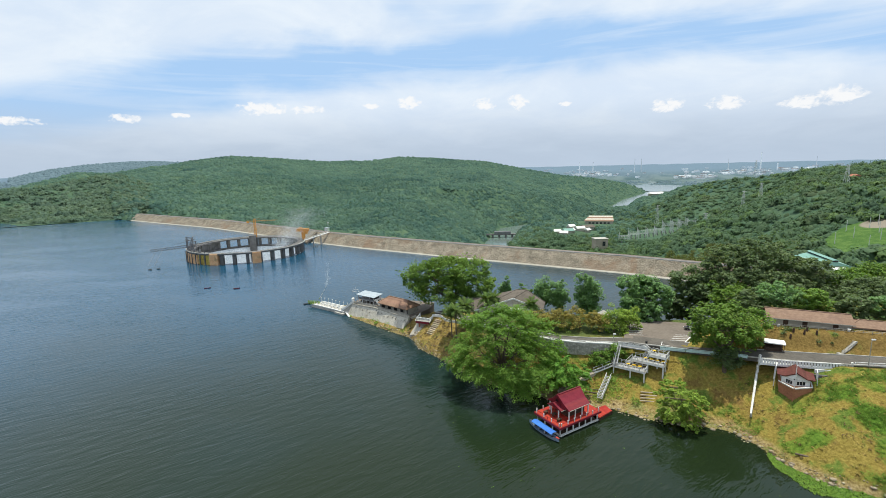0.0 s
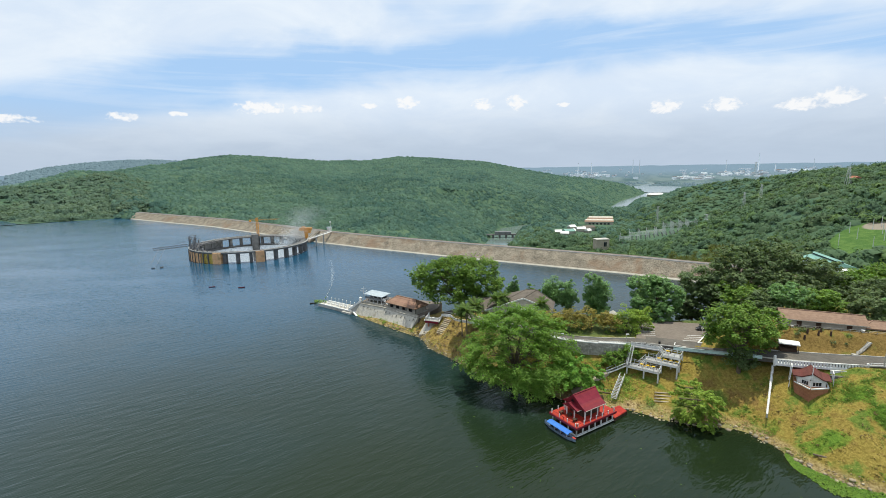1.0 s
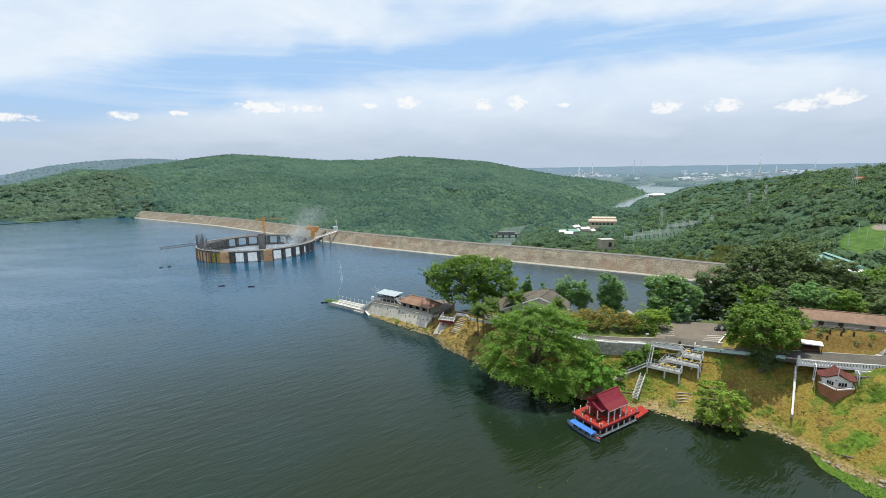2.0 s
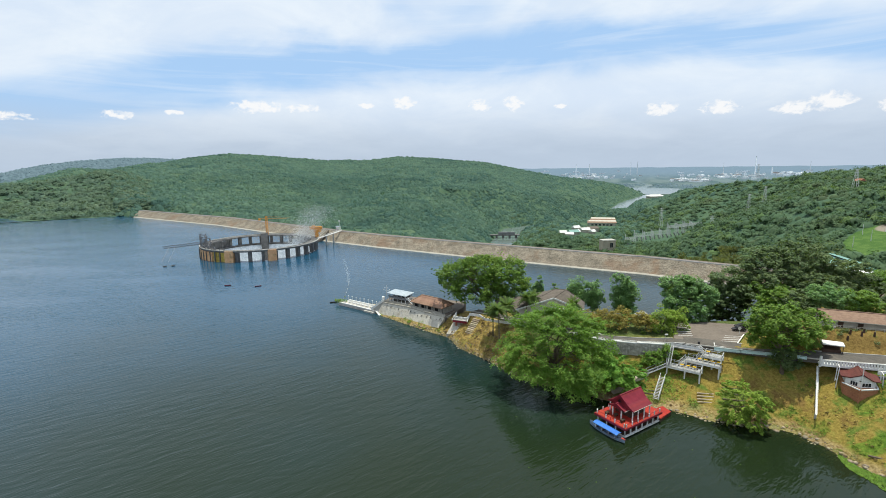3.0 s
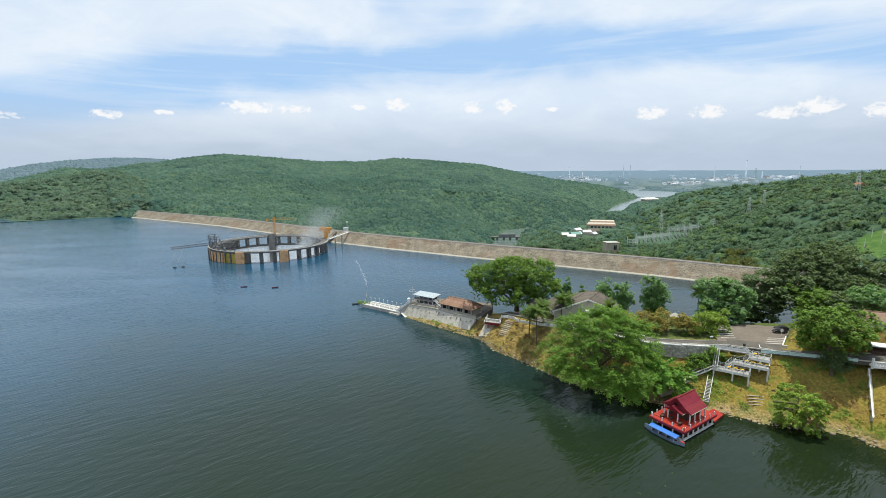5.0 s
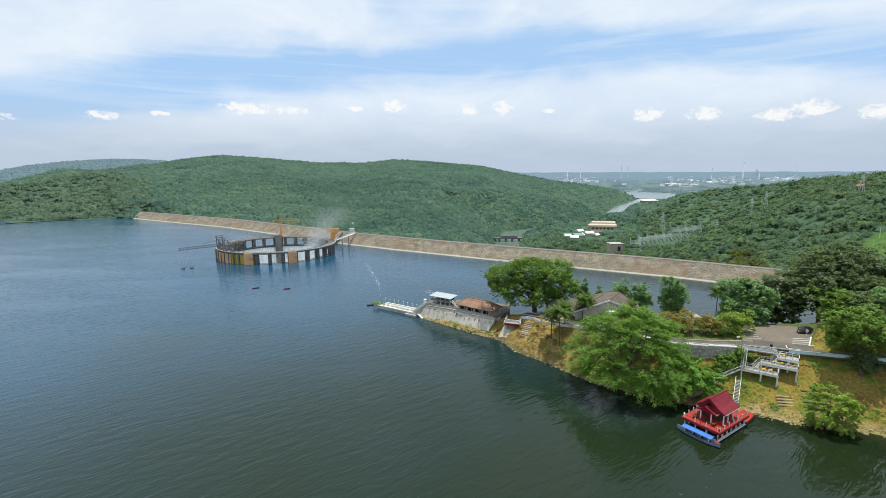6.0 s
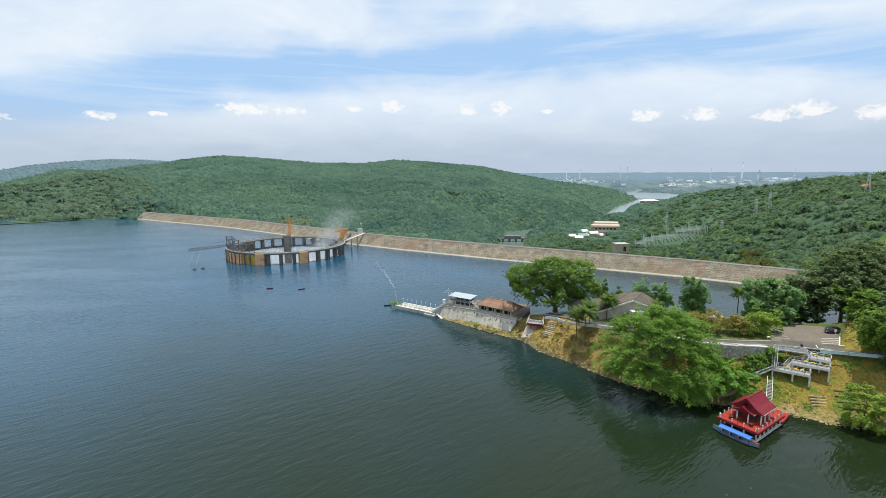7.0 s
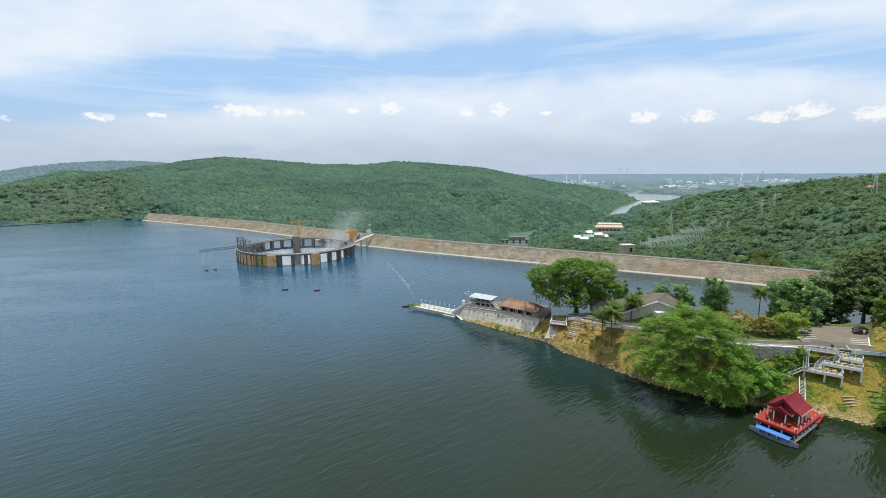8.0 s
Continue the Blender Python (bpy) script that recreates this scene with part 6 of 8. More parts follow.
def make_viewpoint():
    """Road parapet, balcony and the small boat-shaped lodge."""
    bal = thing("road_parapet", pose(0, 0, 0), "white balcony parapet with a pierced rail along the lane", "parapet")
    line = [(84.9, 118.0, 14.7), (91, 116.0, 14.8), (97.5, 114.2, 15.0), (104.2, 112.6, 15.2)]
    for p, q in zip(line, line[1:]):
        part("slab", Shape().beam((p[0], p[1], p[2] - 0.35), (q[0], q[1], q[2] - 0.35), 2.0, 0.5), "white", bal)
        part("rail_bar", Shape().beam((p[0], p[1] - 0.7, p[2] + 1.0), (q[0], q[1] - 0.7, q[2] + 1.0), 0.24, 0.2), "white", bal)
        for k in range(10):
            e = Vector(p).lerp(Vector(q), (k + 0.5) / 10) + Vector((0, -0.7, 0.42))
            part("baluster", Shape().box(e, (0.46, 0.2, 1.0), -17), "white", bal)
    part("lower_wall", Shape().beam((96, 113.0, 13.9), (104.4, 110.9, 14.1), 0.3, 1.2), "white", bal)
    # coloured dark to give the shade below the white wall
    part("lower_wall", Shape().beam((95.0, 111.6, 13.2), (101.5, 110.0, 13.2), 0.5, 1.0), "dark_concrete", bal, "under-wall with shade put in as a dark colour")
    for x, y in ((84.8, 117.6), (104.4, 111.9)):
        part("end_post", Shape().box((x, y, 15.2), (0.45, 0.45, 3.0)), "white", bal)
    rail = thing("lane_fence", pose(0, 0, 0), "white posts with rails along the lane", "fence")
    railing(rail, [(105.2, 112.0, 15.6), (112, 109.6, 16.1), (122, 106.2, 16.4), (150, 97.3, 16.9)], 1.15, 4.2, "white", 0.14, 2)
    teal = thing("lane_rail", pose(0, 0, 0), "pale teal handrail on a low wall along the lane", "railing")
    railing(teal, [(64.2, 131.0, 12.8), (70.5, 128.7, 12.9), (77.2, 125.2, 13.4), (83.2, 120.4, 14.4)], 1.0, 1.6, "teal_rail", 0.12, 2, True)
    lodge = thing("lodge", pose(90.0, 111.2, -1.1, 0, 0, -32) @ Matrix.Diagonal((0.8, 0.84, 1, 1)), "small lodge on a boat-shaped brick base with a maroon roof", "lodge")
    hull = [(-0.6, -5.6), (4.2, -1.9), (4.2, 5.0), (-4.4, 5.0), (-4.4, -1.6)]
    low = [(-0.7, -4.7), (3.6, -1.4), (3.8, 5.0), (-4.0, 5.0), (-3.8, -1.2)]
    s = Shape()
    s.add([(x, y, 7.4) for x, y in low] + [(x, y, 12.9) for x, y in hull], [(i, (i + 1) % 5, 5 + (i + 1) % 5, 5 + i) for i in range(5)] + [(5, 6, 7, 8, 9), (4, 3, 2, 1, 0)])
    base = part("brick_base", s, "brick", lodge, "red-brown brick base with a prow")
    for k in range(14):
        t = (k + 0.5) / 14
        z = 7.4 + 5.5 * t
        ring = [(a[0] + (b[0] - a[0]) * t, a[1] + (b[1] - a[1]) * t) for a, b in zip(low, hull)]
        c = Shape()
        for i in (4, 0, 1):
            p, q = ring[i], ring[(i + 1) % 5]
            c.beam((p[0], p[1] - 0.02, z), (q[0], q[1] - 0.02, z), 0.1, 0.3)
        part("brick_course", c, "brick", base)
    rail = Shape()
    for i in (4, 0, 1):
        p, q = hull[i], hull[(i + 1) % 5]
        rail.beam((*p, 13.05), (*q, 13.05), 0.36, 0.26)
    part("gunwale", rail, "white", lodge, "white painted top edge")
    part("stem", Shape().beam((-0.7, -4.9, 7.3), (-0.6, -5.75, 13.2), 0.3), "brick", lodge)
    wall = part("wall", Shape().prism([(-3.7, -1.3), (-0.6, -3.2), (3.6, -1.4), (3.6, 4.8), (-3.7, 4.8)], 12.9, 14.5), "white", lodge, "white walls")
    win = Shape().add([(-2.6, -2.04, 13.15), (-1.0, -3.02, 13.15), (-1.0, -3.02, 14.25), (-2.6, -2.04, 14.25)], [(0, 1, 2, 3)])
    win2 = Shape().add([(0.1, -2.95, 13.15), (2.4, -1.97, 13.15), (2.4, -1.97, 14.25), (0.1, -2.95, 14.25)], [(0, 1, 2, 3)])
    for w in (win, win2):
        s = Shape()
        a, b, c, d = [Vector(v) for v in w.v]
        o = Vector((0, -0.06, 0))
        s.slab([a + o, b + o, c + o, d + o], 0.0)
        pane = part("window", s, "glass", wall, "dark window band")
        f = Shape()
        for u in (0, 0.33, 0.66, 1):
            f.beam(a.lerp(b, u) + o * 2, d.lerp(c, u) + o * 2, 0.1)
        f.beam(a + o * 2, b + o * 2, 0.12)
        f.beam(d + o * 2, c + o * 2, 0.12)
        part("window_frame", f, "white", pane)
    # roof: ridge towards the lake, eaves swept out
    front = [(-4.9, -1.4, 14.7), (-2.7, -2.3, 15.0), (0, -3.35, 16.5), (2.7, -2.3, 15.0), (4.9, -1.4, 14.7)]
    back = [(-4.9, 5.0, 14.6), (-2.7, 5.0, 14.9), (0, 5.0, 16.2), (2.7, 5.0, 14.9), (4.9, 5.0, 14.6)]
    roof = part("roof", Shape().add(front + back, [(i, i + 1, i + 6, i + 5) for i in range(4)] + [(5, 6, 7, 8, 9)]), "maroon_tile", lodge, "maroon clay-tile roof with upswept gable")
    for i, rows in ((0, 4), (1, 6)):
        roof_tiles(roof, (back[i], front[i], front[i + 1], back[i + 1]), rows, 11, "maroon_tile")
    for i, rows in ((4, 4), (3, 6)):
        roof_tiles(roof, (front[i], back[i], back[i - 1], front[i - 1]), rows, 11, "maroon_tile")
    part("ridge_cap", Shape().beam(front[2], back[2], 0.3, 0.24), "maroon_tile", roof)
    edge = Shape()
    for p, q in zip(front, front[1:]):
        edge.beam((p[0], p[1] - 0.04, p[2] - 0.05), (q[0], q[1] - 0.04, q[2] - 0.05), 0.14, 0.26)
    part("bargeboard", edge, "maroon_tile", lodge)
    part("gable", Shape().add([(-3.7, -1.32, 14.5), (-0.6, -3.22, 14.5), (-0.2, -3.2, 16.2), (-2.5, -2.1, 14.95)], [(0, 1, 2, 3)]).add([(-0.6, -3.22, 14.5), (3.6, -1.42, 14.5), (2.5, -2.0, 14.95), (-0.2, -3.2, 16.2)], [(0, 1, 2, 3)]), "white", lodge)
    part("gable_vent", Shape().box((-0.45, -3.34, 14.75), (0.6, 0.08, 0.22)), "dark", lodge)
    part("pole", Shape().cone((-0.6, -5.5, 12.9), (-0.5, -5.4, 19.2), 0.13, 0.09, 8), "white", lodge)
    for x in (-5.2, 5.4):
        portal = Shape()
        for y in (0.4, 3.2):
            portal.beam((x * 1.06, y, 10.6), (x, y, 16.4), 0.24)
        portal.beam((x, 0.4, 16.3), (x, 3.2, 16.3), 0.2).beam((x * 1.04, 0.4, 12.4), (x * 1.04, 3.2, 12.4), 0.16)
        part("portal", portal, "white", lodge, "white steel portal beside the lodge")
    part("side_deck", Shape().box((5.6, 2.0, 10.6), (2.6, 4.2, 0.3)), "dark_wood", lodge)
    pipe = thing("white_channel", pose(0, 0, 0), "straight white railing channel down the bank", "channel")
    part("trough", Shape().beam((85.6, 119.2, 13.0), (77.2, 107.6, 5.2), 0.24, 0.2), "white", pipe)
    part("edge", Shape().beam((85.4, 119.35, 13.2), (77.06, 107.7, 5.45), 0.07, 0.1), "rail", pipe)
    part("edge", Shape().beam((85.8, 119.05, 13.2), (77.34, 107.5, 5.45), 0.07, 0.1), "rail", pipe)
    for k in range(5):
        e = Vector((86.4, 120.2, 13.2)).lerp(Vector((76.9, 107.2, 4.5)), (k + 0.3) / 5)
        part("footing", Shape().box(e - Vector((0, 0, 1.2)), (0.35, 0.35, 2.2)), "concrete", pipe)


make_viewpoint()


def make_decks():
    """Three stepped viewing platforms, joined by stairs, between lane and lake."""
    decks = thing("viewing_decks", pose(-1.7, -0.6, -0.2), "stepped grey viewing platforms with pale metal railings on posts", "platform")

    def platform(p, q, depth, z, legs):
        p, q = Vector((*p, z)), Vector((*q, z))
        u = (q - p).normalized()
        v = Vector((-u.y, u.x, 0))
        n = 7
        for i in range(n):
            part("deck_board", Shape().slab([p.lerp(q, i / n) + u * 0.02, p.lerp(q, (i + 1) / n), p.lerp(q, (i + 1) / n) + v * depth, p.lerp(q, i / n) + v * depth + u * 0.02], 0.12), "grey_deck", decks)
        for a, b in ((p, q), (p + v * depth, q + v * depth), (q, q + v * depth), (p, p + v * depth)):
            part("edge_beam", Shape().beam(a - Vector((0, 0, 0.32)), b - Vector((0, 0, 0.32)), 0.26, 0.5), "rail", decks)
        for t in legs:
            for w in (0.0, depth):
                e = p.lerp(q, t) + v * w
                part("leg", Shape().beam((e.x, e.y, gz(e.x, e.y) - 0.5), (e.x, e.y, z - 0.4), 0.32), "rail", decks)
        railing(decks, [p, q, q + v * depth], 1.05, 1.5, "rail", 0.1, 3)
        railing(decks, [p + v * depth, q + v * depth], 1.05, 1.5, "rail", 0.1, 2)
        return p, q, v

    lo = platform((52.0, 131.6), (59.5, 126.4), 3.4, 8.2, (0.02, 0.55, 0.98))
    mid = platform((57.6, 131.4), (64.8, 126.2), 3.4, 10.1, (0.02, 0.5, 0.98))
    up = platform((62.3, 130.6), (66.0, 127.7), 3.4, 11.9, (0.5, 0.98))
    railing(decks, [(54.6, 135.2, 13.2), (62.6, 132.4, 12.7)], 1.1, 1.5, "rail", 0.11, 2, True)
    part("walkway", Shape().slab([(54.4, 134.6, 13.2), (62.4, 131.8, 12.7), (63.4, 134.2, 12.9), (55.4, 136.8, 13.2)], 0.3), "grey_deck", decks)

    def stair(a, b, width, n):
        a, b = Vector(a), Vector(b)
        d = Vector((b.x - a.x, b.y - a.y, 0)).normalized()
        s = Vector((-d.y, d.x, 0)) * width / 2
        for i in range(n):
            e = a.lerp(b, (i + 0.5) / n)
            part("stair_tread", Shape().slab([e - s - d * 0.16, e + s - d * 0.16, e + s + d * 0.16, e - s + d * 0.16], 0.08), "grey_deck", decks)
        for k in (-1, 1):
            part("stringer", Shape().beam(a + s * k, b + s * k, 0.12, 0.36), "rail", decks)
            part("rail_bar", Shape().beam(a + s * k + Vector((0, 0, 1)), b + s * k + Vector((0, 0, 1)), 0.11), "rail", decks)
            for t in (0.05, 0.5, 0.95):
                e = a.lerp(b, t) + s * k
                part("rail_post", Shape().beam(e, e + Vector((0, 0, 1)), 0.11), "rail", decks)

    stair((56.2, 132.0, 8.2), (58.6, 132.6, 10.1), 1.3, 11)
    stair((61.2, 131.4, 10.1), (63.2, 132.4, 11.9), 1.3, 10)
    stair((63.2, 131.6, 11.9), (62.0, 133.2, 12.9), 1.2, 6)
    stair((52.4, 131.4, 8.2), (54.4, 134.2, 13.1), 1.2, 26)
    part("stair_side", Shape().beam((52.0, 130.9, 8.8), (54.0, 133.6, 13.7), 0.12, 0.75), "white", decks, "white panelled stair side")
    stair((46.2, 131.6, 6.0), (52.2, 132.2, 8.2), 1.4, 12)
    stair((45.4, 122.8, 2.0), (50.2, 129.6, 5.6), 1.3, 16)
    for z, cx, cy, n in ((8.0, 56.6, 129.2, 3), (9.9, 61.6, 129.1, 4), (11.7, 64.6, 130.2, 1)):
        for k in range(n):
            x, y = cx - 2.0 + k * 1.35, cy + 1.1 - k * 0.95
            t = thing("table_set", pose(x, y, z, 0, 0, -24), "yellow table with stools on the viewing deck", "table", "tables on the viewing decks")
            part("tabletop", Shape().box((0, 0, 0.72), (0.95, 0.7, 0.08)), "yellow", t)
            part("pedestal", Shape().cone((0, 0, 0), (0, 0, 0.7), 0.12, 0.09, 8), "dark_wood", t)
            for sx in (-0.8, 0.8):
                part("stool", Shape().cone((sx, 0, 0), (sx, 0, 0.45), 0.2, 0.24, 8), "yellow" if k % 2 else "dark_wood", t)
    # stone retaining wall with a white rail, under the brown trees
    wall = thing("wall_stone", pose(0, 0, 0), "grey rubble retaining wall beneath the lane", "wall", kind="structure")
    line = [(26, 146.6), (35, 139.6), (43.5, 137.2), (52.5, 135.4)]
    stone_rng = random.Random(77)
    for (ax, ay), (bx, by) in zip(line, line[1:]):
        z = 12.9 - (52 - (ax + bx) / 2) * 0.02
        part("masonry", Shape().beam((ax, ay, z - 2.0), (bx, by, z - 2.0), 0.8, 4.2), "pale_stone", wall)
        part("coping", Shape().beam((ax, ay, z + 0.2), (bx, by, z + 0.2), 0.9, 0.3), "white", wall)
        d = Vector((bx - ax, by - ay, 0))
        out = Vector((d.y, -d.x, 0)).normalized() * 0.36
        for k in range(int(d.length / 0.8)):
            for j in range(6):
                e = Vector((ax, ay, 0)) + d * min(1, (k + 0.5 + stone_rng.uniform(-0.35, 0.35)) / (d.length / 0.8)) + out
                w = stone_rng.uniform(0.45, 1.05)
                part("stone", Shape().box((e.x, e.y, z - 3.6 + j * 0.62 + stone_rng.uniform(-0.14, 0.14)), (w, 0.3 + w * 0.3, stone_rng.uniform(0.4, 0.66)), math.degrees(math.atan2(d.y, d.x)) + stone_rng.uniform(-9, 9), stone_rng.uniform(0.6, 0.9)), "pale_stone", wall)
    rail = thing("lane_railing", pose(0, 0, 0), "white railing on top of the stone wall", "railing")
    railing(rail, [(ax, ay, 12.6 - (52 - ax) * 0.02) for ax, ay in line], 1.0, 2.2, "rail", 0.12, 2)
    path = smooth_path([(33, 126.8, 2.2), (37, 127.6, 3.2), (40.5, 129.6, 4.6), (45, 131.5, 5.4)], 5)
    solid("path", ribbon(path, 1.3, 0.25), "sand", "narrow pale footpath along the bank", "path", kind="structure")
    for k in range(5):
        c = thing("terrace_step", pose(36.5 + k * 1.9, 124.8 + k * 0.5, gz(36.5 + k * 1.9, 124.8 + k * 0.5), 0, 0, -18), "log-edged earth step on the bank", "step", "earth steps on the bank")
        part("log", Shape().cone((-2.6, 0, 0.15), (2.6, 0, 0.15), 0.16, 0.16, 8), "bark", c)
    for k in range(4):
        c = thing("terrace_step", pose(56.8 + k * 0.4, 120.2 + k * 0.9, gz(56.8 + k * 0.4, 120.2 + k * 0.9), 0, 0, -10), "log-edged earth step on the bank", "step", "earth steps on the bank")
        part("log", Shape().cone((-2.2, 0, 0.15), (2.2, 0, 0.15), 0.16, 0.14, 8), "sand", c)
    for k in range(4):
        c = thing("terrace_step", pose(63.5 + k * 0.7, 118.2 + k * 1.5, gz(63.5 + k * 0.7, 118.2 + k * 1.5), 0, 0, -14), "log-edged earth step on the bank", "step", "earth steps on the bank")
        part("log", Shape().cone((-2.8, 0, 0.15), (2.8, 0, 0.15), 0.17, 0.15, 8), "bark", c)


make_decks()


def make_raft():
    raft = thing("floating_cottage", pose(28.8, 105.6, 0, 0, 0, 33), "floating cottage with red deck and maroon roof moored at the bank", "boat house")
    L, W = 14.2, 8.6
    part("pontoon", Shape().box((L / 2, W / 2, 0.1), (L - 0.2, W - 0.2, 0.7)), "dark_wood", raft, "dark floating base")
    part("pontoon_edge", Shape().beam((0, 0.05, 0.42), (L, 0.05, 0.42), 0.5, 0.26).beam((0.05, 0, 0.42), (0.05, W, 0.42), 0.5, 0.26), "rail", raft)
    # dark block added between the posts as the shade under the deck
    part("lower_shade", Shape().box((L / 2 + 1, W / 2 + 0.5, 1.7), (L - 4, W - 2.6, 2.4)), "dark_wood", raft, "dark block for the shade in the open lower storey")
    n = 12
    for i in range(n):
        x0, x1 = -0.5 + (L + 1) * i / n, -0.5 + (L + 1) * (i + 1) / n
        part("deck_board", Shape().box(((x0 + x1) / 2, W / 2, 3.0), (x1 - x0 - 0.03, W + 0.9, 0.16)), "red_deck", raft)
    for p, q in (((-0.55, -0.5), (L + 0.55, -0.5)), ((-0.55, -0.5), (-0.55, W + 0.5)), ((L + 0.55, -0.5), (L + 0.55, W + 0.5)), ((-0.55, W + 0.5), (L + 0.55, W + 0.5))):
        part("fascia", Shape().beam((*p, 2.75), (*q, 2.75), 0.12, 0.55), "red_roof", raft, "maroon fascia board")
    for k in range(7):
        x = 0.2 + k * (L - 0.4) / 6
        for y in (0.15, W - 0.15):
            part("post", Shape().box((x, y, 1.6), (0.26, 0.26, 2.4)), "white", raft)
        part("bollard", Shape().box((x, -0.2, 3.55), (0.22, 0.22, 1.0)), "white", raft)
        part("bollard", Shape().box((x, W + 0.2, 3.55), (0.22, 0.22, 1.0)), "white", raft)
    for k in range(4):
        y = 0.15 + k * (W - 0.3) / 3
        part("post", Shape().box((0.2, y, 1.6), (0.26, 0.26, 2.4)), "white", raft)
        part("bollard", Shape().box((-0.2, y, 3.55), (0.22, 0.22, 1.0)), "white", raft)
    railing(raft, [(0, -0.2, 3.05), (L, -0.2, 3.05)], 0.75, 5, "red_roof", 0.08, 1)
    railing(raft, [(-0.2, 0, 3.05), (-0.2, W, 3.05)], 0.75, 5, "red_roof", 0.08, 1)
    room = part("cottage_room", Shape().box((8.0, 4.4, 4.5), (6.2, 4.6, 2.9)), "dark_wood", raft, "dark timber room")
    part("door", Shape().box((4.76, 5.0, 4.1), (0.12, 1.0, 2.0)), "red_roof", room)
    for y in (3.5, 6.4):
        part("window", Shape().box((4.77, y, 4.7), (0.1, 0.9, 1.0)), "glass", room)
    for x in (3.9, 6.2, 8.7, 11.0):
        for y in (0.8, 7.6):
            part("pillar", Shape().box((x, y, 4.6), (0.24, 0.24, 3.1)), "white", raft)
    for y in (3.2, 5.8):
        part("pillar", Shape().box((2.6, y, 4.4), (0.24, 0.24, 2.8)), "white", raft)

    def gable(x0, x1, yc, half, z0, z1, name):
        """A gable roof whose slopes steepen towards the ridge."""
        zm = z0 + 0.36 * (z1 - z0)
        A, B, C, D = (x0, yc - half, z0), (x1, yc - half, z0), (x1 + 0.3, yc, z1), (x0 - 0.5, yc, z1)
        E, F = (x1, yc + half, z0), (x0, yc + half, z0)
        G, H, I, J = (x0 - 0.1, yc - half / 2, zm), (x1 + 0.1, yc - half / 2, zm), (x1 + 0.1, yc + half / 2, zm), (x0 - 0.1, yc + half / 2, zm)
        roof = part(name, Shape().add([A, B, C, D, E, F, G, H, I, J], [(0, 1, 7, 6), (6, 7, 2, 3), (4, 5, 9, 8), (8, 9, 3, 2), (0, 5, 4, 1), (0, 6, 3, 9, 5), (1, 4, 8, 2, 7)]), "red_roof", raft, "maroon metal roof")
        for quad in ((A, B, H, G), (G, H, C, D), (E, F, J, I), (I, J, D, C)):
            roof_tiles(roof, quad, 4, 12, "red_roof", 0.012)
        part("ridge_cap", Shape().beam(C, D, 0.3, 0.22), "red_roof", roof)
        part("bargeboard", Shape().beam(A, G, 0.12, 0.3).beam(G, D, 0.12, 0.3).beam(F, J, 0.12, 0.3).beam(J, D, 0.12, 0.3), "red_roof", roof)
        part("eave_edge", Shape().beam(A, B, 0.1, 0.14), "plaster", roof)
        return roof

    main = gable(3.5, 11.3, 4.2, 3.9, 5.9, 9.1, "roof")
    part("gable_vent", Shape().add([(2.96, 3.5, 7.2), (2.96, 4.9, 7.2), (2.86, 4.2, 8.2)], [(0, 1, 2), (2, 1, 0)]), "dark", main, "dark gable vent")
    gable(2.2, 4.4, 4.4, 2.5, 5.6, 7.0, "porch_roof")
    for x, y in ((1.6, 2.0), (2.4, 4.6), (1.4, 6.6)):
        t = thing("deck_table", raft.matrix_world @ pose(x, y, 3.08), "dark table on the red deck", "table", "tables on the floating cottage")
        part("tabletop", Shape().box((0, 0, 0.7), (1.3, 0.8, 0.08)), "dark_wood", t)
        for sx in (-0.5, 0.5):
            part("leg", Shape().box((sx, 0, 0.34), (0.1, 0.6, 0.68)), "dark_wood", t)
    gang = thing("landing_stage", pose(41.4, 115.0, 0), "flat red landing stage between the floating cottage and the bank", "landing stage")
    near0, near1, far0, far1 = Vector((-0.6, -2.0, 0.95)), Vector((4.2, 1.9, 0.95)), Vector((-1.4, 2.2, 0.95)), Vector((3.2, 4.8, 0.95))
    for k in range(7):
        u = (k + 0.5) / 7
        part("plank", Shape().beam(near0.lerp(near1, u), far0.lerp(far1, u), 0.8, 0.16), "red_deck", gang)
    for u in (0.12, 0.88):
        part("float", Shape().beam(near0.lerp(far0, u) - Vector((0, 0, 0.5)), near1.lerp(far1, u) - Vector((0, 0, 0.5)), 0.9, 0.9), "dark_wood", gang)
    boat = thing("passenger_boat", raft.matrix_world @ pose(-1.9, 3.9, 0, 0, 0, 90), "long blue wooden boat with a blue tarpaulin awning", "boat")
    hull, rows = Shape(), []
    for i in range(11):
        x = -5.4 + i * 1.08
        s = max(0.02, 1 - abs((i - 5) / 5.2) ** 2.6)
        lift = 0.55 * abs((i - 5) / 5) ** 2.2
        rows.append([(x, -0.95 * s, 0.75 + lift), (x, -0.6 * s, -0.1 + lift * 0.7), (x, 0.6 * s, -0.1 + lift * 0.7), (x, 0.95 * s, 0.75 + lift), (x, 0.8 * s, 0.72 + lift), (x, 0.5 * s, 0.15 + lift * 0.7), (x, -0.5 * s, 0.15 + lift * 0.7), (x, -0.8 * s, 0.72 + lift)])
    for r in rows:
        hull.v += r
    for i in range(10):
        for j in range(8):
            k = (j + 1) % 8
            hull.f.append((i * 8 + j, i * 8 + k, i * 8 + 8 + k, i * 8 + 8 + j))
    hull.f += [tuple(range(7, -1, -1)), tuple(range(80, 88))]
    part("hull", hull, "hull_blue", boat, "faded blue and white hull")
    part("bow_cap", Shape().box((-4.9, 0, 1.15), (1.0, 0.5, 0.12)), "red_deck", boat)
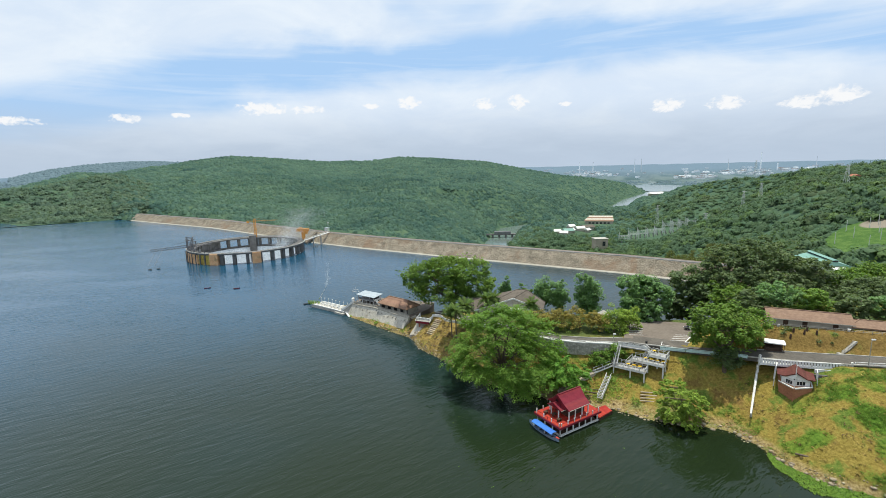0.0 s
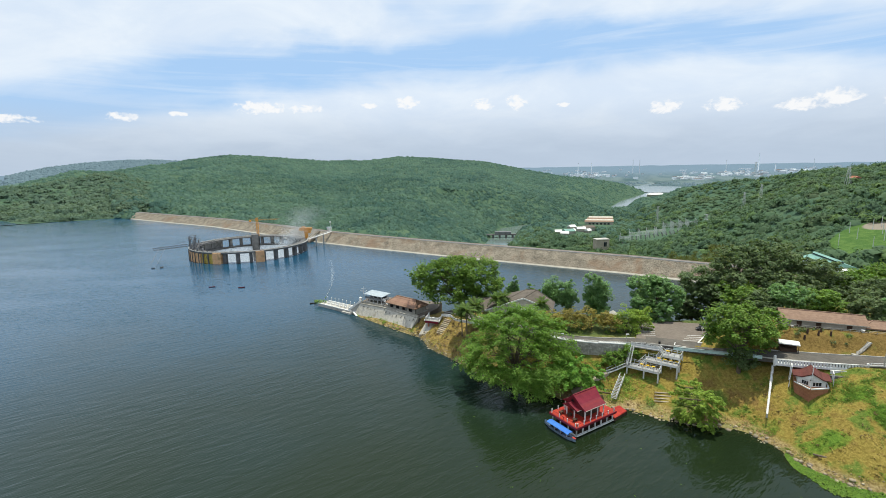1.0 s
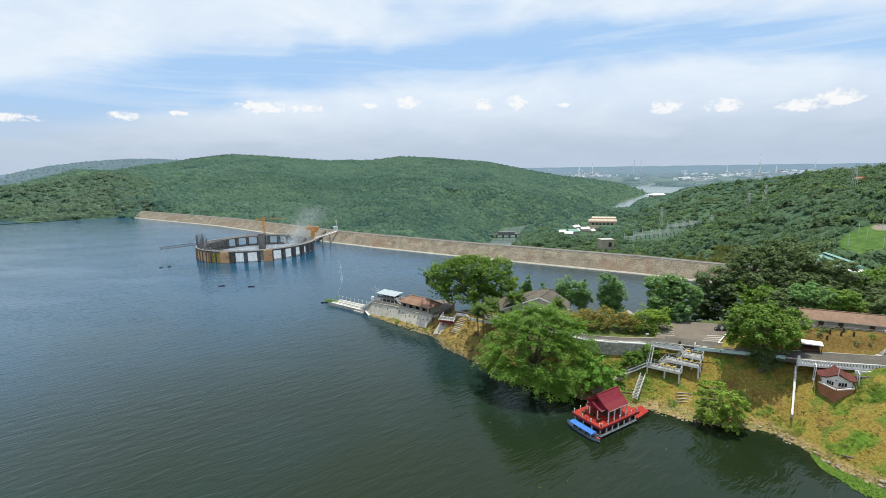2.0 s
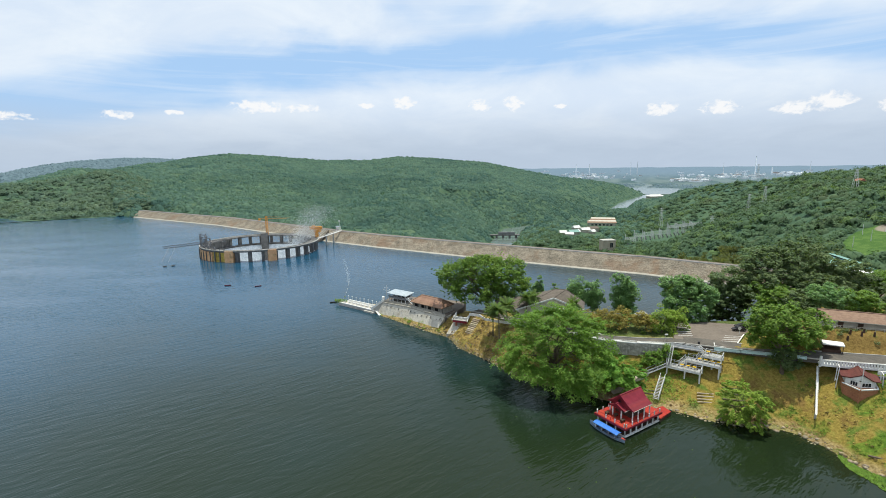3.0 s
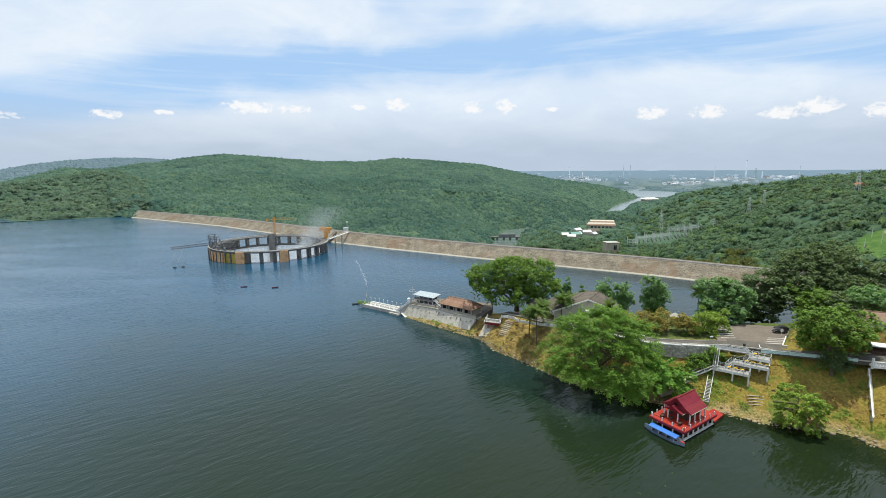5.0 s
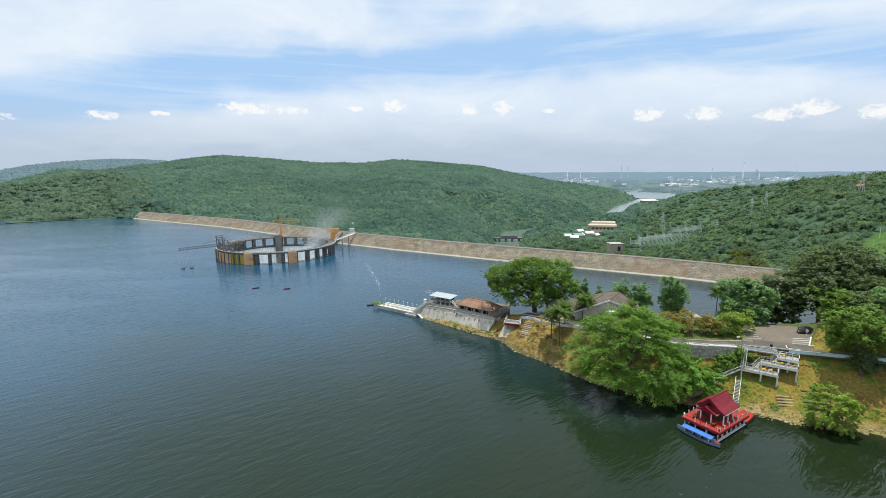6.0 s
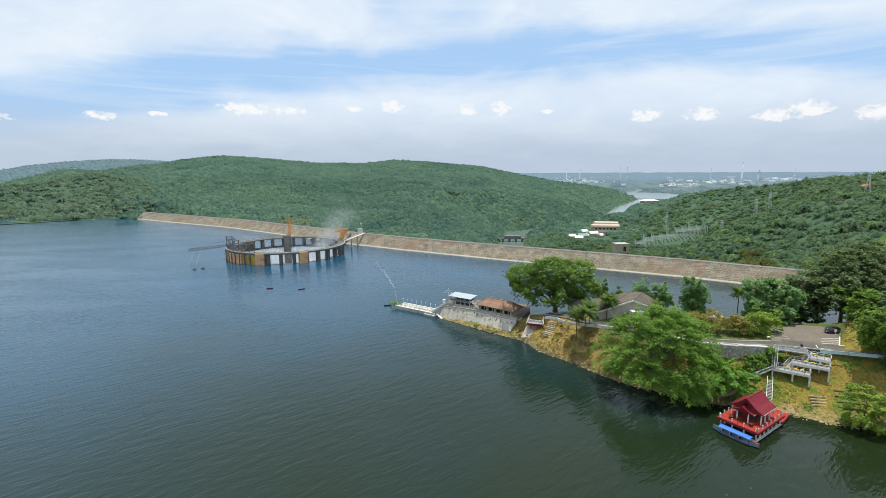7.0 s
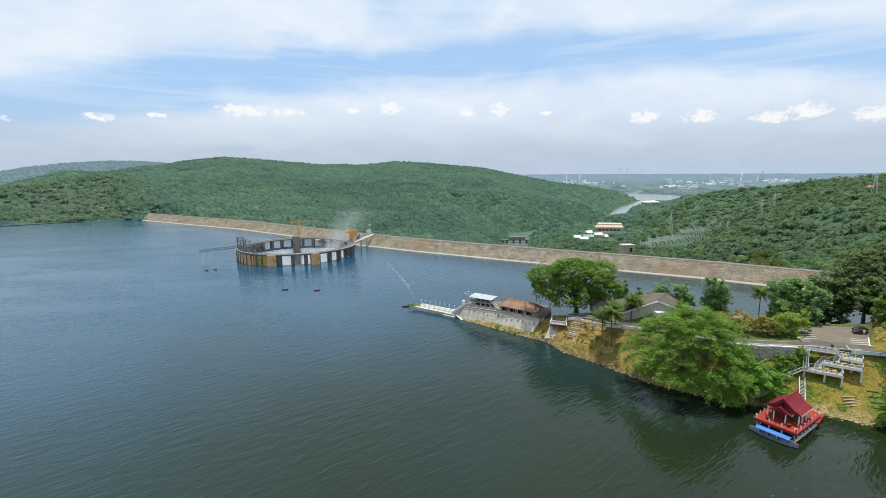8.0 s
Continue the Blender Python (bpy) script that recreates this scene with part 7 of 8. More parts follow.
    for x in (-3, -1, 1, 3):
        part("thwart", Shape().box((x, 0, 0.55), (0.35, 1.5, 0.08)), "dark_wood", boat)
        for y in (-0.75, 0.75):
            part("awning_post", Shape().beam((x, y, 0.6), (x, y * 0.95, 1.85), 0.07), "white", boat)
    aw = Shape()
    for i in range(7):
        y = -1.0 + i / 3
        aw.v += [(-3.7, y, 1.8 + 0.28 * (1 - y * y)), (3.7, y, 1.8 + 0.28 * (1 - y * y))]
    aw.f += [(2 * i, 2 * i + 1, 2 * i + 3, 2 * i + 2) for i in range(6)]
    k = len(aw.v)
    aw.v += [(x, y, z - 0.06) for x, y, z in aw.v]
    aw.f += [(k + 2 * i + 2, k + 2 * i + 3, k + 2 * i + 1, k + 2 * i) for i in range(6)]
    part("awning", aw, "blue", boat, "bright blue tarpaulin")


make_raft()


# ---- trees and plants ----
def leaves(rng, centres, spread, count, size, lean, squash=0.7, droop=0.0):
    """Leaf sprays round clump centres: arrays of corners and of four-cornered faces."""
    c = np.repeat(centres, count, axis=0)
    s = np.repeat(spread, count)[:, None]
    d = rng.normal(0, 1, c.shape)
    d /= np.linalg.norm(d, axis=1)[:, None] + 1e-9
    rad = rng.uniform(0.45, 1.0, (len(c), 1)) ** 0.6
    off = d * rad * s
    off[:, 2] *= squash
    off[:, 2] -= droop * s[:, 0] * rng.uniform(0, 1, len(c)) ** 2
    p = c + off
    n = d * lean * 0.55 + rng.normal(0, 0.38, d.shape) + np.array([0, 0, 0.95])
    n /= np.linalg.norm(n, axis=1)[:, None]
    a = np.cross(n, rng.normal(0, 1, d.shape))
    a /= np.linalg.norm(a, axis=1)[:, None] + 1e-9
    b = np.cross(n, a)
    w = size * rng.uniform(0.6, 1.35, (len(c), 1))
    q = np.stack([p - a * w, p - b * w * 0.6, p + a * w + np.array([0, 0, -0.15]) * w, p + b * w * 0.6], 1)
    return q.reshape(-1, 3), np.arange(len(c) * 4).reshape(-1, 4)


def crown_clumps(rng, radii, count, shell=0.62, low=-0.55):
    d = rng.normal(0, 1, (count * 3, 3))
    d /= np.linalg.norm(d, axis=1)[:, None]
    d = d[d[:, 2] > low][:count]
    wob = 1 + 0.32 * np.sin(d[:, :1] * 5 + radii[0] * 7) * np.cos(d[:, 1:2] * 4 + radii[1] * 5) + 0.2 * np.sin(d[:, 2:] * 6 + radii[2] * 3 + d[:, :1] * 3)
    return d * rng.uniform(shell, 1.0, (len(d), 1)) * wob * np.array(radii)


def lobed_clumps(rng, radii, count, lobes, low=-0.55):
    """Clumps over the outside of several bulging lobes that make up one broad crown."""
    d = rng.normal(0, 1, (lobes * 6, 3))
    d /= np.linalg.norm(d, axis=1)[:, None]
    d = d[d[:, 2] > low * 0.7]
    pick = [np.array([0, 0, 0.45])]
    for v in d:
        if len(pick) < lobes and min(np.linalg.norm(v * 0.6 - p) for p in pick) > 0.42:
            pick.append(v * rng.uniform(0.52, 0.76))
    size = rng.uniform(0.36, 0.52, len(pick))
    out = []
    for c, r in zip(pick, size):
        q = rng.normal(0, 1, (2 * count // len(pick), 3))
        q /= np.linalg.norm(q, axis=1)[:, None]
        q = c + q * r * rng.uniform(0.78, 1.05, (len(q), 1)) * np.array([1, 1, 0.85])
        hidden = np.zeros(len(q), bool)
        for e, g in zip(pick, size):
            if e is not c:
                hidden |= np.linalg.norm(q - e, axis=1) < g * 0.72
        q = q[~hidden & (q[:, 2] > low)]
        out.append(q[:int(count / len(pick) * 1.25)])
    q = np.concatenate(out)
    return q[rng.permutation(len(q))] * np.array(radii)


def dome_clumps(rng, radii, count):
    """Clumps over an umbrella-shaped crown, with boughs that hang lower along its lake side."""
    a, u = rng.uniform(0, 2 * np.pi, count), np.sqrt(rng.uniform(0, 1, count))
    edge = 1 + 0.12 * np.sin(3 * a + 0.6) + 0.09 * np.sin(5 * a + 2.0) + 0.06 * np.sin(9 * a)
    tier = rng.choice([0.0, 0.0, 0.0, 0.0, -0.12, -0.24], count)
    z = 1 - u ** 2.3 + tier * u + rng.normal(0, 0.035, count) + 0.07 * np.sin(u * 9 + 3 * a)
    top = np.stack([u * edge * np.cos(a), u * edge * np.sin(a), z], -1)
    k = count // 2
    a = rng.normal(-1.35, 0.68, k)
    fall = rng.uniform(0.0, 0.34, k) * np.exp(-((a + 1.42) / 0.5) ** 2)
    u = 0.93 + 0.55 * fall + rng.normal(0, 0.04, k)
    hang = np.stack([u * np.cos(a), u * np.sin(a), -fall - 0.02], -1)
    return np.concatenate([top, hang])[rng.permutation(count + k)] * np.array(radii)


def plumes(rng, centres, radii, count, leaf, length):
    """Feathery boughs: from each clump the leaves run outward and droop at their ends."""
    k = len(centres)
    out = centres / np.array(radii) * np.array([1, 1, 0.0]) + rng.normal(0, 0.42, (k, 3)) * np.array([1, 1, 0.25])
    out /= np.linalg.norm(out, axis=1)[:, None] + 1e-9
    side = np.stack([-out[:, 1], out[:, 0], np.zeros(k)], -1)
    size = rng.uniform(0.65, 1.35, k) * length
    c, o, sd, sz = (np.repeat(a, count, axis=0) for a in (centres, out, side, size))
    n = len(c)
    u = rng.uniform(0, 1, n) ** 0.8
    w = rng.normal(0, 1, n) * (0.05 + 0.14 * np.sin(np.pi * np.clip(u * 0.85 + 0.1, 0, 1)))
    low = np.repeat(np.clip(0.75 - centres[:, 2] / radii[2], 0.15, 1.5), count)
    p = c + o * (u * sz)[:, None] + sd * (w * sz)[:, None]
    p[:, 2] += sz * (0.20 * u - 0.75 * low * u * u) - np.abs(w) * sz * 0.35 + rng.normal(0, 0.05, n) * sz
    nrm = rng.normal(0, 0.34, (n, 3)) + np.array([0, 0, 1.0]) + o * (0.5 * u * low)[:, None]
    nrm /= np.linalg.norm(nrm, axis=1)[:, None]
    a = np.cross(nrm, rng.normal(0, 1, (n, 3)) + sd * 0.6)
    a /= np.linalg.norm(a, axis=1)[:, None] + 1e-9
    b = np.cross(nrm, a)
    h = leaf * rng.uniform(0.6, 1.4, (n, 1))
    q = np.stack([p - a * h, p - b * h * 0.55, p + a * h, p + b * h * 0.55], 1)
    return q.reshape(-1, 3), np.arange(n * 4).reshape(-1, 4)


def tree(name, x, y, z, crown_z, radii, mat, label, seed, clumps=90, each=90, leaf=0.42, trunk=0.5, squash=0.7, droop=0.0, low=-0.5, shell=0.6, off=(0, 0), clump=0.24, group="", plume=0.0, lobes=0, dome=False):
    rng = np.random.RandomState(seed)
    t = thing(name, pose(x, y, z), label, "tree", group)
    rise = crown_z - z
    cs = dome_clumps(rng, radii, clumps) if dome else lobed_clumps(rng, radii, clumps, lobes, low) if lobes else crown_clumps(rng, radii, clumps, shell, low)
    spread = rng.uniform(0.5, 1.5, len(cs)) * clump * (radii[0] * radii[1] * radii[2]) ** (1 / 3)
    centre = np.array([off[0], off[1], rise])
    if plume:
        v, f = plumes(rng, cs, radii, each, leaf, plume)
        v = v + centre
    else:
        v, f = leaves(rng, cs + centre, spread, each, leaf, 0.9, squash, droop)
        # loose sprays between the clumps
        loose = (lobed_clumps(rng, radii, clumps * 2, lobes, low) if lobes else crown_clumps(rng, radii, clumps * 4, max(0.55, shell), low)) * rng.uniform(0.85, 1.06, (1, 1))
        lv, lf = leaves(rng, loose + centre, np.full(len(loose), clump * 2.4), max(2, each // 16), leaf, 0.5, 0.5, droop * 2)
        v, f = np.concatenate([v, lv]), np.concatenate([f, lf + len(v)])
    part("crown", raw_mesh("crown", v, f), mat, t)
    # trunk with a fork, and limbs that run out into the crown
    wood = Shape()
    fork = Vector((off[0] * 0.25, off[1] * 0.25, max(1.5, rise - radii[2] * 0.75)))
    bend = fork * 0.5 + Vector((rng.uniform(-0.4, 0.4), rng.uniform(-0.4, 0.4), 0))
    wood.cone((0, 0, -0.6), bend, trunk * 1.25, trunk * 0.9, 9)
    wood.cone(bend, fork, trunk * 0.9, trunk * 0.72, 9)
    for k in range(9):
        e = Vector(cs[(k * len(cs)) // 9] * 0.86 + centre)
        m = fork.lerp(e, 0.5) + Vector((0, 0, 0.12 * radii[2]))
        wood.cone(fork, m, trunk * 0.5, trunk * 0.28, 6)
        wood.cone(m, e, trunk * 0.28, trunk * 0.08, 5)
        for j in (1, 2):
            g = Vector(cs[(k * len(cs)) // 9 + j] * 0.9 + centre) if (k * len(cs)) // 9 + j < len(cs) else e
            wood.cone(m, g, trunk * 0.18, trunk * 0.05, 4)
    part("trunk", wood, "bark", t)
    return t


def palm(x, y, z, height, seed, label, reach_out=3.0):
    """A slim trunk with a full round head of arching fronds."""
    rng = random.Random(seed)
    t = thing("palm_tree", pose(x, y, z), label, "palm tree", "palms on the headland")
    lean = Vector((rng.uniform(-0.5, 0.5), rng.uniform(-0.5, 0.5), 0))
    part("trunk", Shape().cone((0, 0, -0.4), lean * 0.4 + Vector((0, 0, height * 0.5)), 0.24, 0.19, 8).cone(lean * 0.4 + Vector((0, 0, height * 0.5)), lean + Vector((0, 0, height)), 0.19, 0.15, 8), "bark", t)
    top = lean + Vector((0, 0, height))
    for k in range(50):
        a = k * 2.4 + rng.uniform(-0.3, 0.3)
        up = rng.uniform(0.1, 3.8)
        s, ribs = Shape(), []
        out = Vector((math.cos(a), math.sin(a), 0))
        side = Vector((-math.sin(a), math.cos(a), 0))
        for i in range(8):
            u = i / 7
            ribs.append(top + out * (reach_out * u) + Vector((0, 0, up * u * 1.6 - 2.9 * u * u)))
        for i in range(7):
            w = 1.0 * math.sin(math.pi * (0.12 + 0.85 * (i + 0.5) / 7)) + 0.08
            for sg in (-1, 1):
                m = ribs[i].lerp(ribs[i + 1], 0.5)
                tip = m + side * (sg * w) + out * 0.35 + Vector((0, 0, -0.35 * w))
                s.add([tuple(ribs[i]), tuple(ribs[i + 1]), tuple(tip)], [(0, 1, 2)])
        part("frond", s, "leaf_palm", t)


def make_trees():
    T = tree
    T("rain_tree", 17, 138.5, gz(17, 138.5), 10.4, (14.6, 10.2, 14.0), "leaf_bright", "huge spreading green rain tree drooping over the water", 1, 380, 120, 0.27, 0.95, off=(0.6, -4.2), plume=4.6, dome=True)
    T("bank_tree", 33.4, 127.6, gz(33.4, 127.6), 7.6, (6.4, 4.8, 6.0), "leaf_fresh", "smaller leafy green tree at the water's edge", 2, 120, 95, 0.32, 0.4, low=-0.8, off=(0.6, -1.2), plume=2.1, lobes=7)
    T("bank_tree", 61.5, 112.8, gz(61.5, 112.8), 5.6, (5.8, 4.6, 7.2), "leaf_lime", "light green willow-like shrub tree on the shore", 3, 170, 95, 0.24, 0.25, low=-0.98, off=(0, -1.6), plume=1.5, lobes=14)
    T("rain_tree", 1.5, 196, 6.4, 19.2, (20.0, 12.0, 13.4), "leaf_mid", "tall broad rain tree beside the hall", 4, 460, 80, 0.38, 1.0, 0.65, 0.25, low=-0.8, off=(-3.2, -3), clump=0.10, lobes=20)
    col = dict(squash=0.9, low=-0.98, shell=0.4, clump=0.24)
    up = "upright trees behind the house"
    T("column_tree", 25.4, 205, 3.5, 10.6, (3.2, 3.0, 6.6), "leaf_cool", "slender upright dark green tree", 5, 80, 80, 0.34, 0.3, group=up, **col)
    T("column_tree", 42.2, 203, 3.0, 10.2, (5.6, 4.8, 8.4), "leaf_cool", "rounded upright green tree", 6, 100, 85, 0.36, 0.35, group=up, **col)
    T("column_tree", 33.6, 206, 3.2, 8.0, (5.0, 4.0, 5.0), "leaf_mid", "low rounded green tree", 61, 70, 80, 0.36, 0.35, group=up, **col)
    T("column_tree", 47.8, 196, 4.0, 11.0, (4.4, 3.6, 8.0), "leaf_cool", "slender upright green tree", 7, 85, 80, 0.34, 0.3, group=up, **col)
    T("column_tree", 59.2, 190, 4.5, 12.4, (6.0, 5.0, 9.6), "leaf_cool", "tall upright green tree", 8, 130, 90, 0.36, 0.35, group=up, **col)
    T("shade_tree", 72.0, 163, 9.0, 18.6, (9.0, 7.6, 11.2), "leaf_cool", "leafy green tree at the parking lot", 9, 210, 90, 0.4, 0.55, 0.6, 0.1, -0.85, 0.5, (0, 0), 0.15, lobes=10)
    T("shade_tree", 78.8, 122.8, gz(78.8, 122.8), 21.6, (10.0, 7.4, 8.6), "leaf_mid", "leafy green tree on the bank below the lane", 10, 180, 75, 0.34, 0.5, 0.6, 0.2, -0.85, 0.5, (0.6, 2.4), 0.15, lobes=12)
    T("shade_tree", 94.0, 148.0, gz(94, 148), 21.2, (7.4, 5.6, 6.6), "leaf_mid", "light green tree behind the dry mound", 111, 120, 75, 0.34, 0.4, 0.6, 0.2, -0.85, 0.5, (0, 0), 0.17, lobes=9)
    T("small_tree", 79.4, 122.8, gz(79.4, 122.8), 13.8, (5.0, 2.8, 3.8), "leaf_dark", "dark green bush under the tree beside the lane", 110, 60, 70, 0.26, 0.2, 0.6, 0.1, -0.8, 0.5, (0, 0), 0.22, lobes=5)
    dark = "broad dark green tree behind the parking lot"
    for k, (x, y, cz, r, m) in enumerate(((97, 172, 20.5, (11.5, 9, 12.5), "leaf_dark"), (90, 171, 13.5, (8, 6, 8.5), "leaf_dark"), (112, 178, 27, (13.5, 10, 11.5), "leaf_dark"), (127, 182, 28.5, (15, 10, 12), "leaf_dark"),
                                          (143, 180, 22, (12, 9, 10), "leaf_dark"), (118, 170, 20, (12, 8, 9.5), "leaf_dark"), (104, 166, 18.5, (8, 6, 8), "leaf_mid"),
                                          (158, 184, 17.5, (9, 8, 8.5), "leaf_mid"), (134, 171, 17, (10, 7, 8), "leaf_dark"), (176, 190, 17.5, (12, 9, 10), "leaf_mid"),
                                          (192, 182, 16, (12, 9, 11), "leaf_mid"), (148, 160, 20, (7, 6, 8.5), "leaf_dark"), (166, 166, 17, (10, 8, 9.5), "leaf_dark"))):
        T("shade_tree", x, y, max(2.0, gz(x, y)), cz, r, m, dark if m == "leaf_dark" else "green tree on the far side of the headland", 20 + k, 130, 75, 0.46, 0.6, 0.5, 0.15, -0.75, 0.55, (0, 0), 0.15, "trees behind the parking lot", lobes=9)
    for k, (x, y, cz, r) in enumerate(((108, 157, 19, (8, 6, 7)), (122, 155, 19, (8, 6, 7.5)), (136, 152, 19, (8, 6, 7)), (150, 146, 20, (8, 6, 8)))):
        T("shade_tree", x, y, gz(x, y), cz, r, "leaf_dark", "dark green tree behind the long building", 80 + k, 80, 70, 0.42, 0.45, 0.6, 0.15, -0.8, 0.5, (0, 0), 0.17, "trees behind the long building", lobes=7)
    for k in range(7):
        x = 98 + k * 9.0
        y = 144.5 - (x - 98) * 0.36 + (k % 3) * 2.0
        T("shade_tree", x, y, gz(x, y), 22.6 + (k * 5 % 3), (7.2, 4.6, 5.2 + k % 2), ("leaf_dark", "leaf_cool", "leaf_mid")[k % 3], "leafy green tree close behind the long building", 95 + k, 70, 70, 0.4, 0.4, 0.6, 0.1, -0.85, 0.5, (0, 0), 0.19, "trees behind the long building", lobes=7)
    for k, (x, y, cz, r, m) in enumerate(((32.5, 152, 14.6, (4.4, 3.6, 2.8), "leaf_brown"), (39.5, 152.5, 15.2, (4.2, 3.6, 3.0), "leaf_brown"), (45.5, 151, 15.2, (4.4, 3.6, 3.0), "leaf_brown"),
                                          (50.8, 148, 15.2, (3.4, 3.0, 3.0), "leaf_brown"), (26.5, 153, 14.8, (4.0, 3.4, 3.0), "leaf_brown"), (55.6, 146.8, 15.2, (4.0, 3.4, 4.0), "leaf_lime"),
                                          (61.2, 148.5, 15.6, (3.6, 3.2, 3.6), "leaf_lime"), (52.4, 134.6, 9.8, (4.2, 3.0, 3.6), "leaf_mid"), (47.2, 133.8, 8.8, (3.6, 2.8, 2.8), "leaf_mid"))):
        z = gz(x, y)
        if m != "leaf_mid":
            r, cz = (r[0] * 1.2, r[1] * 1.15, r[2] * 1.25), cz + 0.7
        T("small_tree", x, y, z, cz, r, m, {"leaf_brown": "small rusty-brown tree along the lane", "leaf_lime": "small yellow-green tree along the lane", "leaf_mid": "small green tree under the lane"}[m], 50 + k, 42, 62, 0.27, 0.22, 0.6, 0.15, -0.6, 0.5, (0, 0), 0.25, "small trees along the lane")
    palm(2.6, 157.6, gz(2.6, 157.6), 12.0, 1, "slim palm on the bank top", 4.2)
    palm(0.8, 162.4, gz(0.8, 162.4), 9.0, 7, "slim palm on the bank top", 3.8)
    palm(16.6, 172.6, 11, 6.4, 2, "short palm before the house", 3.7)
    palm(6.2, 164.2, gz(6.2, 164.2), 7.4, 3, "short palm before the house", 3.7)
    palm(31.2, 165.6, 11.4, 5.4, 4, "short palm with browning fronds before the house", 3.0)
    palm(77.6, 189.4, 4.0, 11.4, 5, "tall palm behind the parking lot", 3.8)
    palm(14.0, 169.0, 11, 6.8, 6, "short palm before the house", 3.7)


make_trees()


def make_undergrowth():
    """Weeds, dry tufts, reeds and floating hyacinth on and along the bank."""
    rng = np.random.RandomState(31)

    def scatter(name, n, box, ok, size, lift, mat, label, each, leaf, patch=None):
        x, y = rng.uniform(box[0], box[1], n), rng.uniform(box[2], box[3], n)
        z = ground_z(x, y)
        keep = ok(x, y, z)
        if patch:
            keep &= wobble(x, y, patch[0], patch[1]) > patch[2]
        c = np.stack([x, y, z + lift], -1)[keep]
        s = rng.uniform(size[0], size[1], len(c))
        v, f = leaves(rng, c, s, each, leaf, 0.8, 0.6)
        solid(name, raw_mesh(name, v, f), mat, label, "plants", kind="stuff")

    road_xy = [(p[0], p[1]) for p in ROAD[:-1] + LANE]

    def bank(x, y, z):
        df, sf = reach(x, y, FRONT)
        dr, side = reach(x, y, road_xy)
        lodge = np.hypot(x - 89, y - 112) > 5.5
        return (z > 0.3) & (sf < 0) & (dr > 4.2) & (z < 16.5) & lodge & (side > 0)

    scatter("weeds", 4600, (66, 150, 76, 119), lambda x, y, z: bank(x, y, z) & (x > 70), (0.25, 0.7), 0.1, "leaf_weed", "patches of green weeds on the bank", 26, 0.10, (13, 41, 0.18))
    scatter("weed_patch", 4200, (90, 150, 78, 110), bank, (0.4, 1.1), 0.15, "leaf_weed", "lush bright green creepers on the bank", 32, 0.12, (22, 43, 0.12))
    scatter("dry_tufts", 8000, (-16, 150, 76, 170), bank, (0.2, 0.5), 0.12, "straw", "tufts of straw-coloured dry grass", 11, 0.14, (9, 44, -0.2))
    scatter("dry_shrubs", 1300, (-14, 110, 84, 172), bank, (0.3, 0.8), 0.3, "brown_leaf", "low dry brown shrubs on the bank", 22, 0.14, (16, 45, 0.1))
    scatter("slope_grass", 3000, (-18, 14, 136, 184), lambda x, y, z: (z > 0.4) & (z < 9.2) & (reach(x, y, FRONT)[1] < 0), (0.25, 0.7), 0.15, "straw", "straw-coloured grass on the stony slope", 12, 0.16, (7, 51, -0.15))
    scatter("slope_shrubs", 700, (-18, 14, 136, 182), lambda x, y, z: (z > 0.8) & (z < 9) & (reach(x, y, FRONT)[1] < 0), (0.4, 1.1), 0.3, "brown_leaf", "dry brown shrubs on the stony slope", 40, 0.17, (10, 52, 0.1))
    scatter("wall_foot_weeds", 500, (-50, -16, 178, 210), lambda x, y, z: (z > 0.1) & (z < 2.6) & (reach(x, y, FRONT)[1] < 0) & (reach(x, y, FRONT)[0] < 3.6), (0.35, 0.9), 0.2, "leaf_lime", "yellow-green weeds at the foot of the stone wall", 26, 0.18, (12, 53, -0.2))
    scatter("shore_weeds", 700, (-40, 90, 84, 205), lambda x, y, z: (z > 0.05) & (z < 2.0) & (reach(x, y, FRONT)[1] < 0) & (reach(x, y, FRONT)[0] < 3.5), (0.3, 0.8), 0.15, "leaf_lime", "yellow-green weeds along the waterline", 24, 0.15, (11, 46, -0.1))
    scatter("mound_grass", 2600, (75, 100, 128, 154), lambda x, y, z: ((x - 73.4) * 0.75 - (y - 135.0) * 0.66 > 1.2) & (reach(x, y, road_xy)[0] > 4.6) & (z > 13), (0.25, 0.6), 0.15, "straw", "straw-coloured grass on the mound beside the parking lot", 14, 0.15, (7, 54, -0.3))
    scatter("mound_shrubs", 260, (84, 100, 138, 156), lambda x, y, z: ((x - 73.4) * 0.75 - (y - 135.0) * 0.66 > 5), (0.6, 1.4), 0.4, "leaf_mid", "green shrubs behind the mound", 60, 0.22, (9, 55, 0.0))
    scatter("bank_shrubs", 300, (-2, 58, 112, 172), lambda x, y, z: bank(x, y, z), (0.7, 1.5), 0.5, "leaf_mid", "low green shrubs on the bank", 60, 0.2, (19, 47, 0.35))
    scatter("hedge_plants", 380, (88, 126, 116, 132), lambda x, y, z: (z > 17.5) & (z < 20.3) & ((x - 95.1) * 0.316 + (y - 123.2) * 0.949 < 7), (0.4, 0.9), 0.4, "leaf_dark", "small dark shrubs on the brown bank", 40, 0.17, (8, 48, 0.25))
    scatter("garden_plants", 700, (-12, 64, 140, 205), lambda x, y, z: (z > 5) & (reach(x, y, road_xy)[0] > 4.5) & (reach(x, y, road_xy)[1] < 0) & (np.abs(x - 24) + np.abs(y - 174) > 24), (0.6, 1.6), 0.5, "leaf_mid", "mixed garden shrubs round the house", 60, 0.22, (17, 49, -0.1))
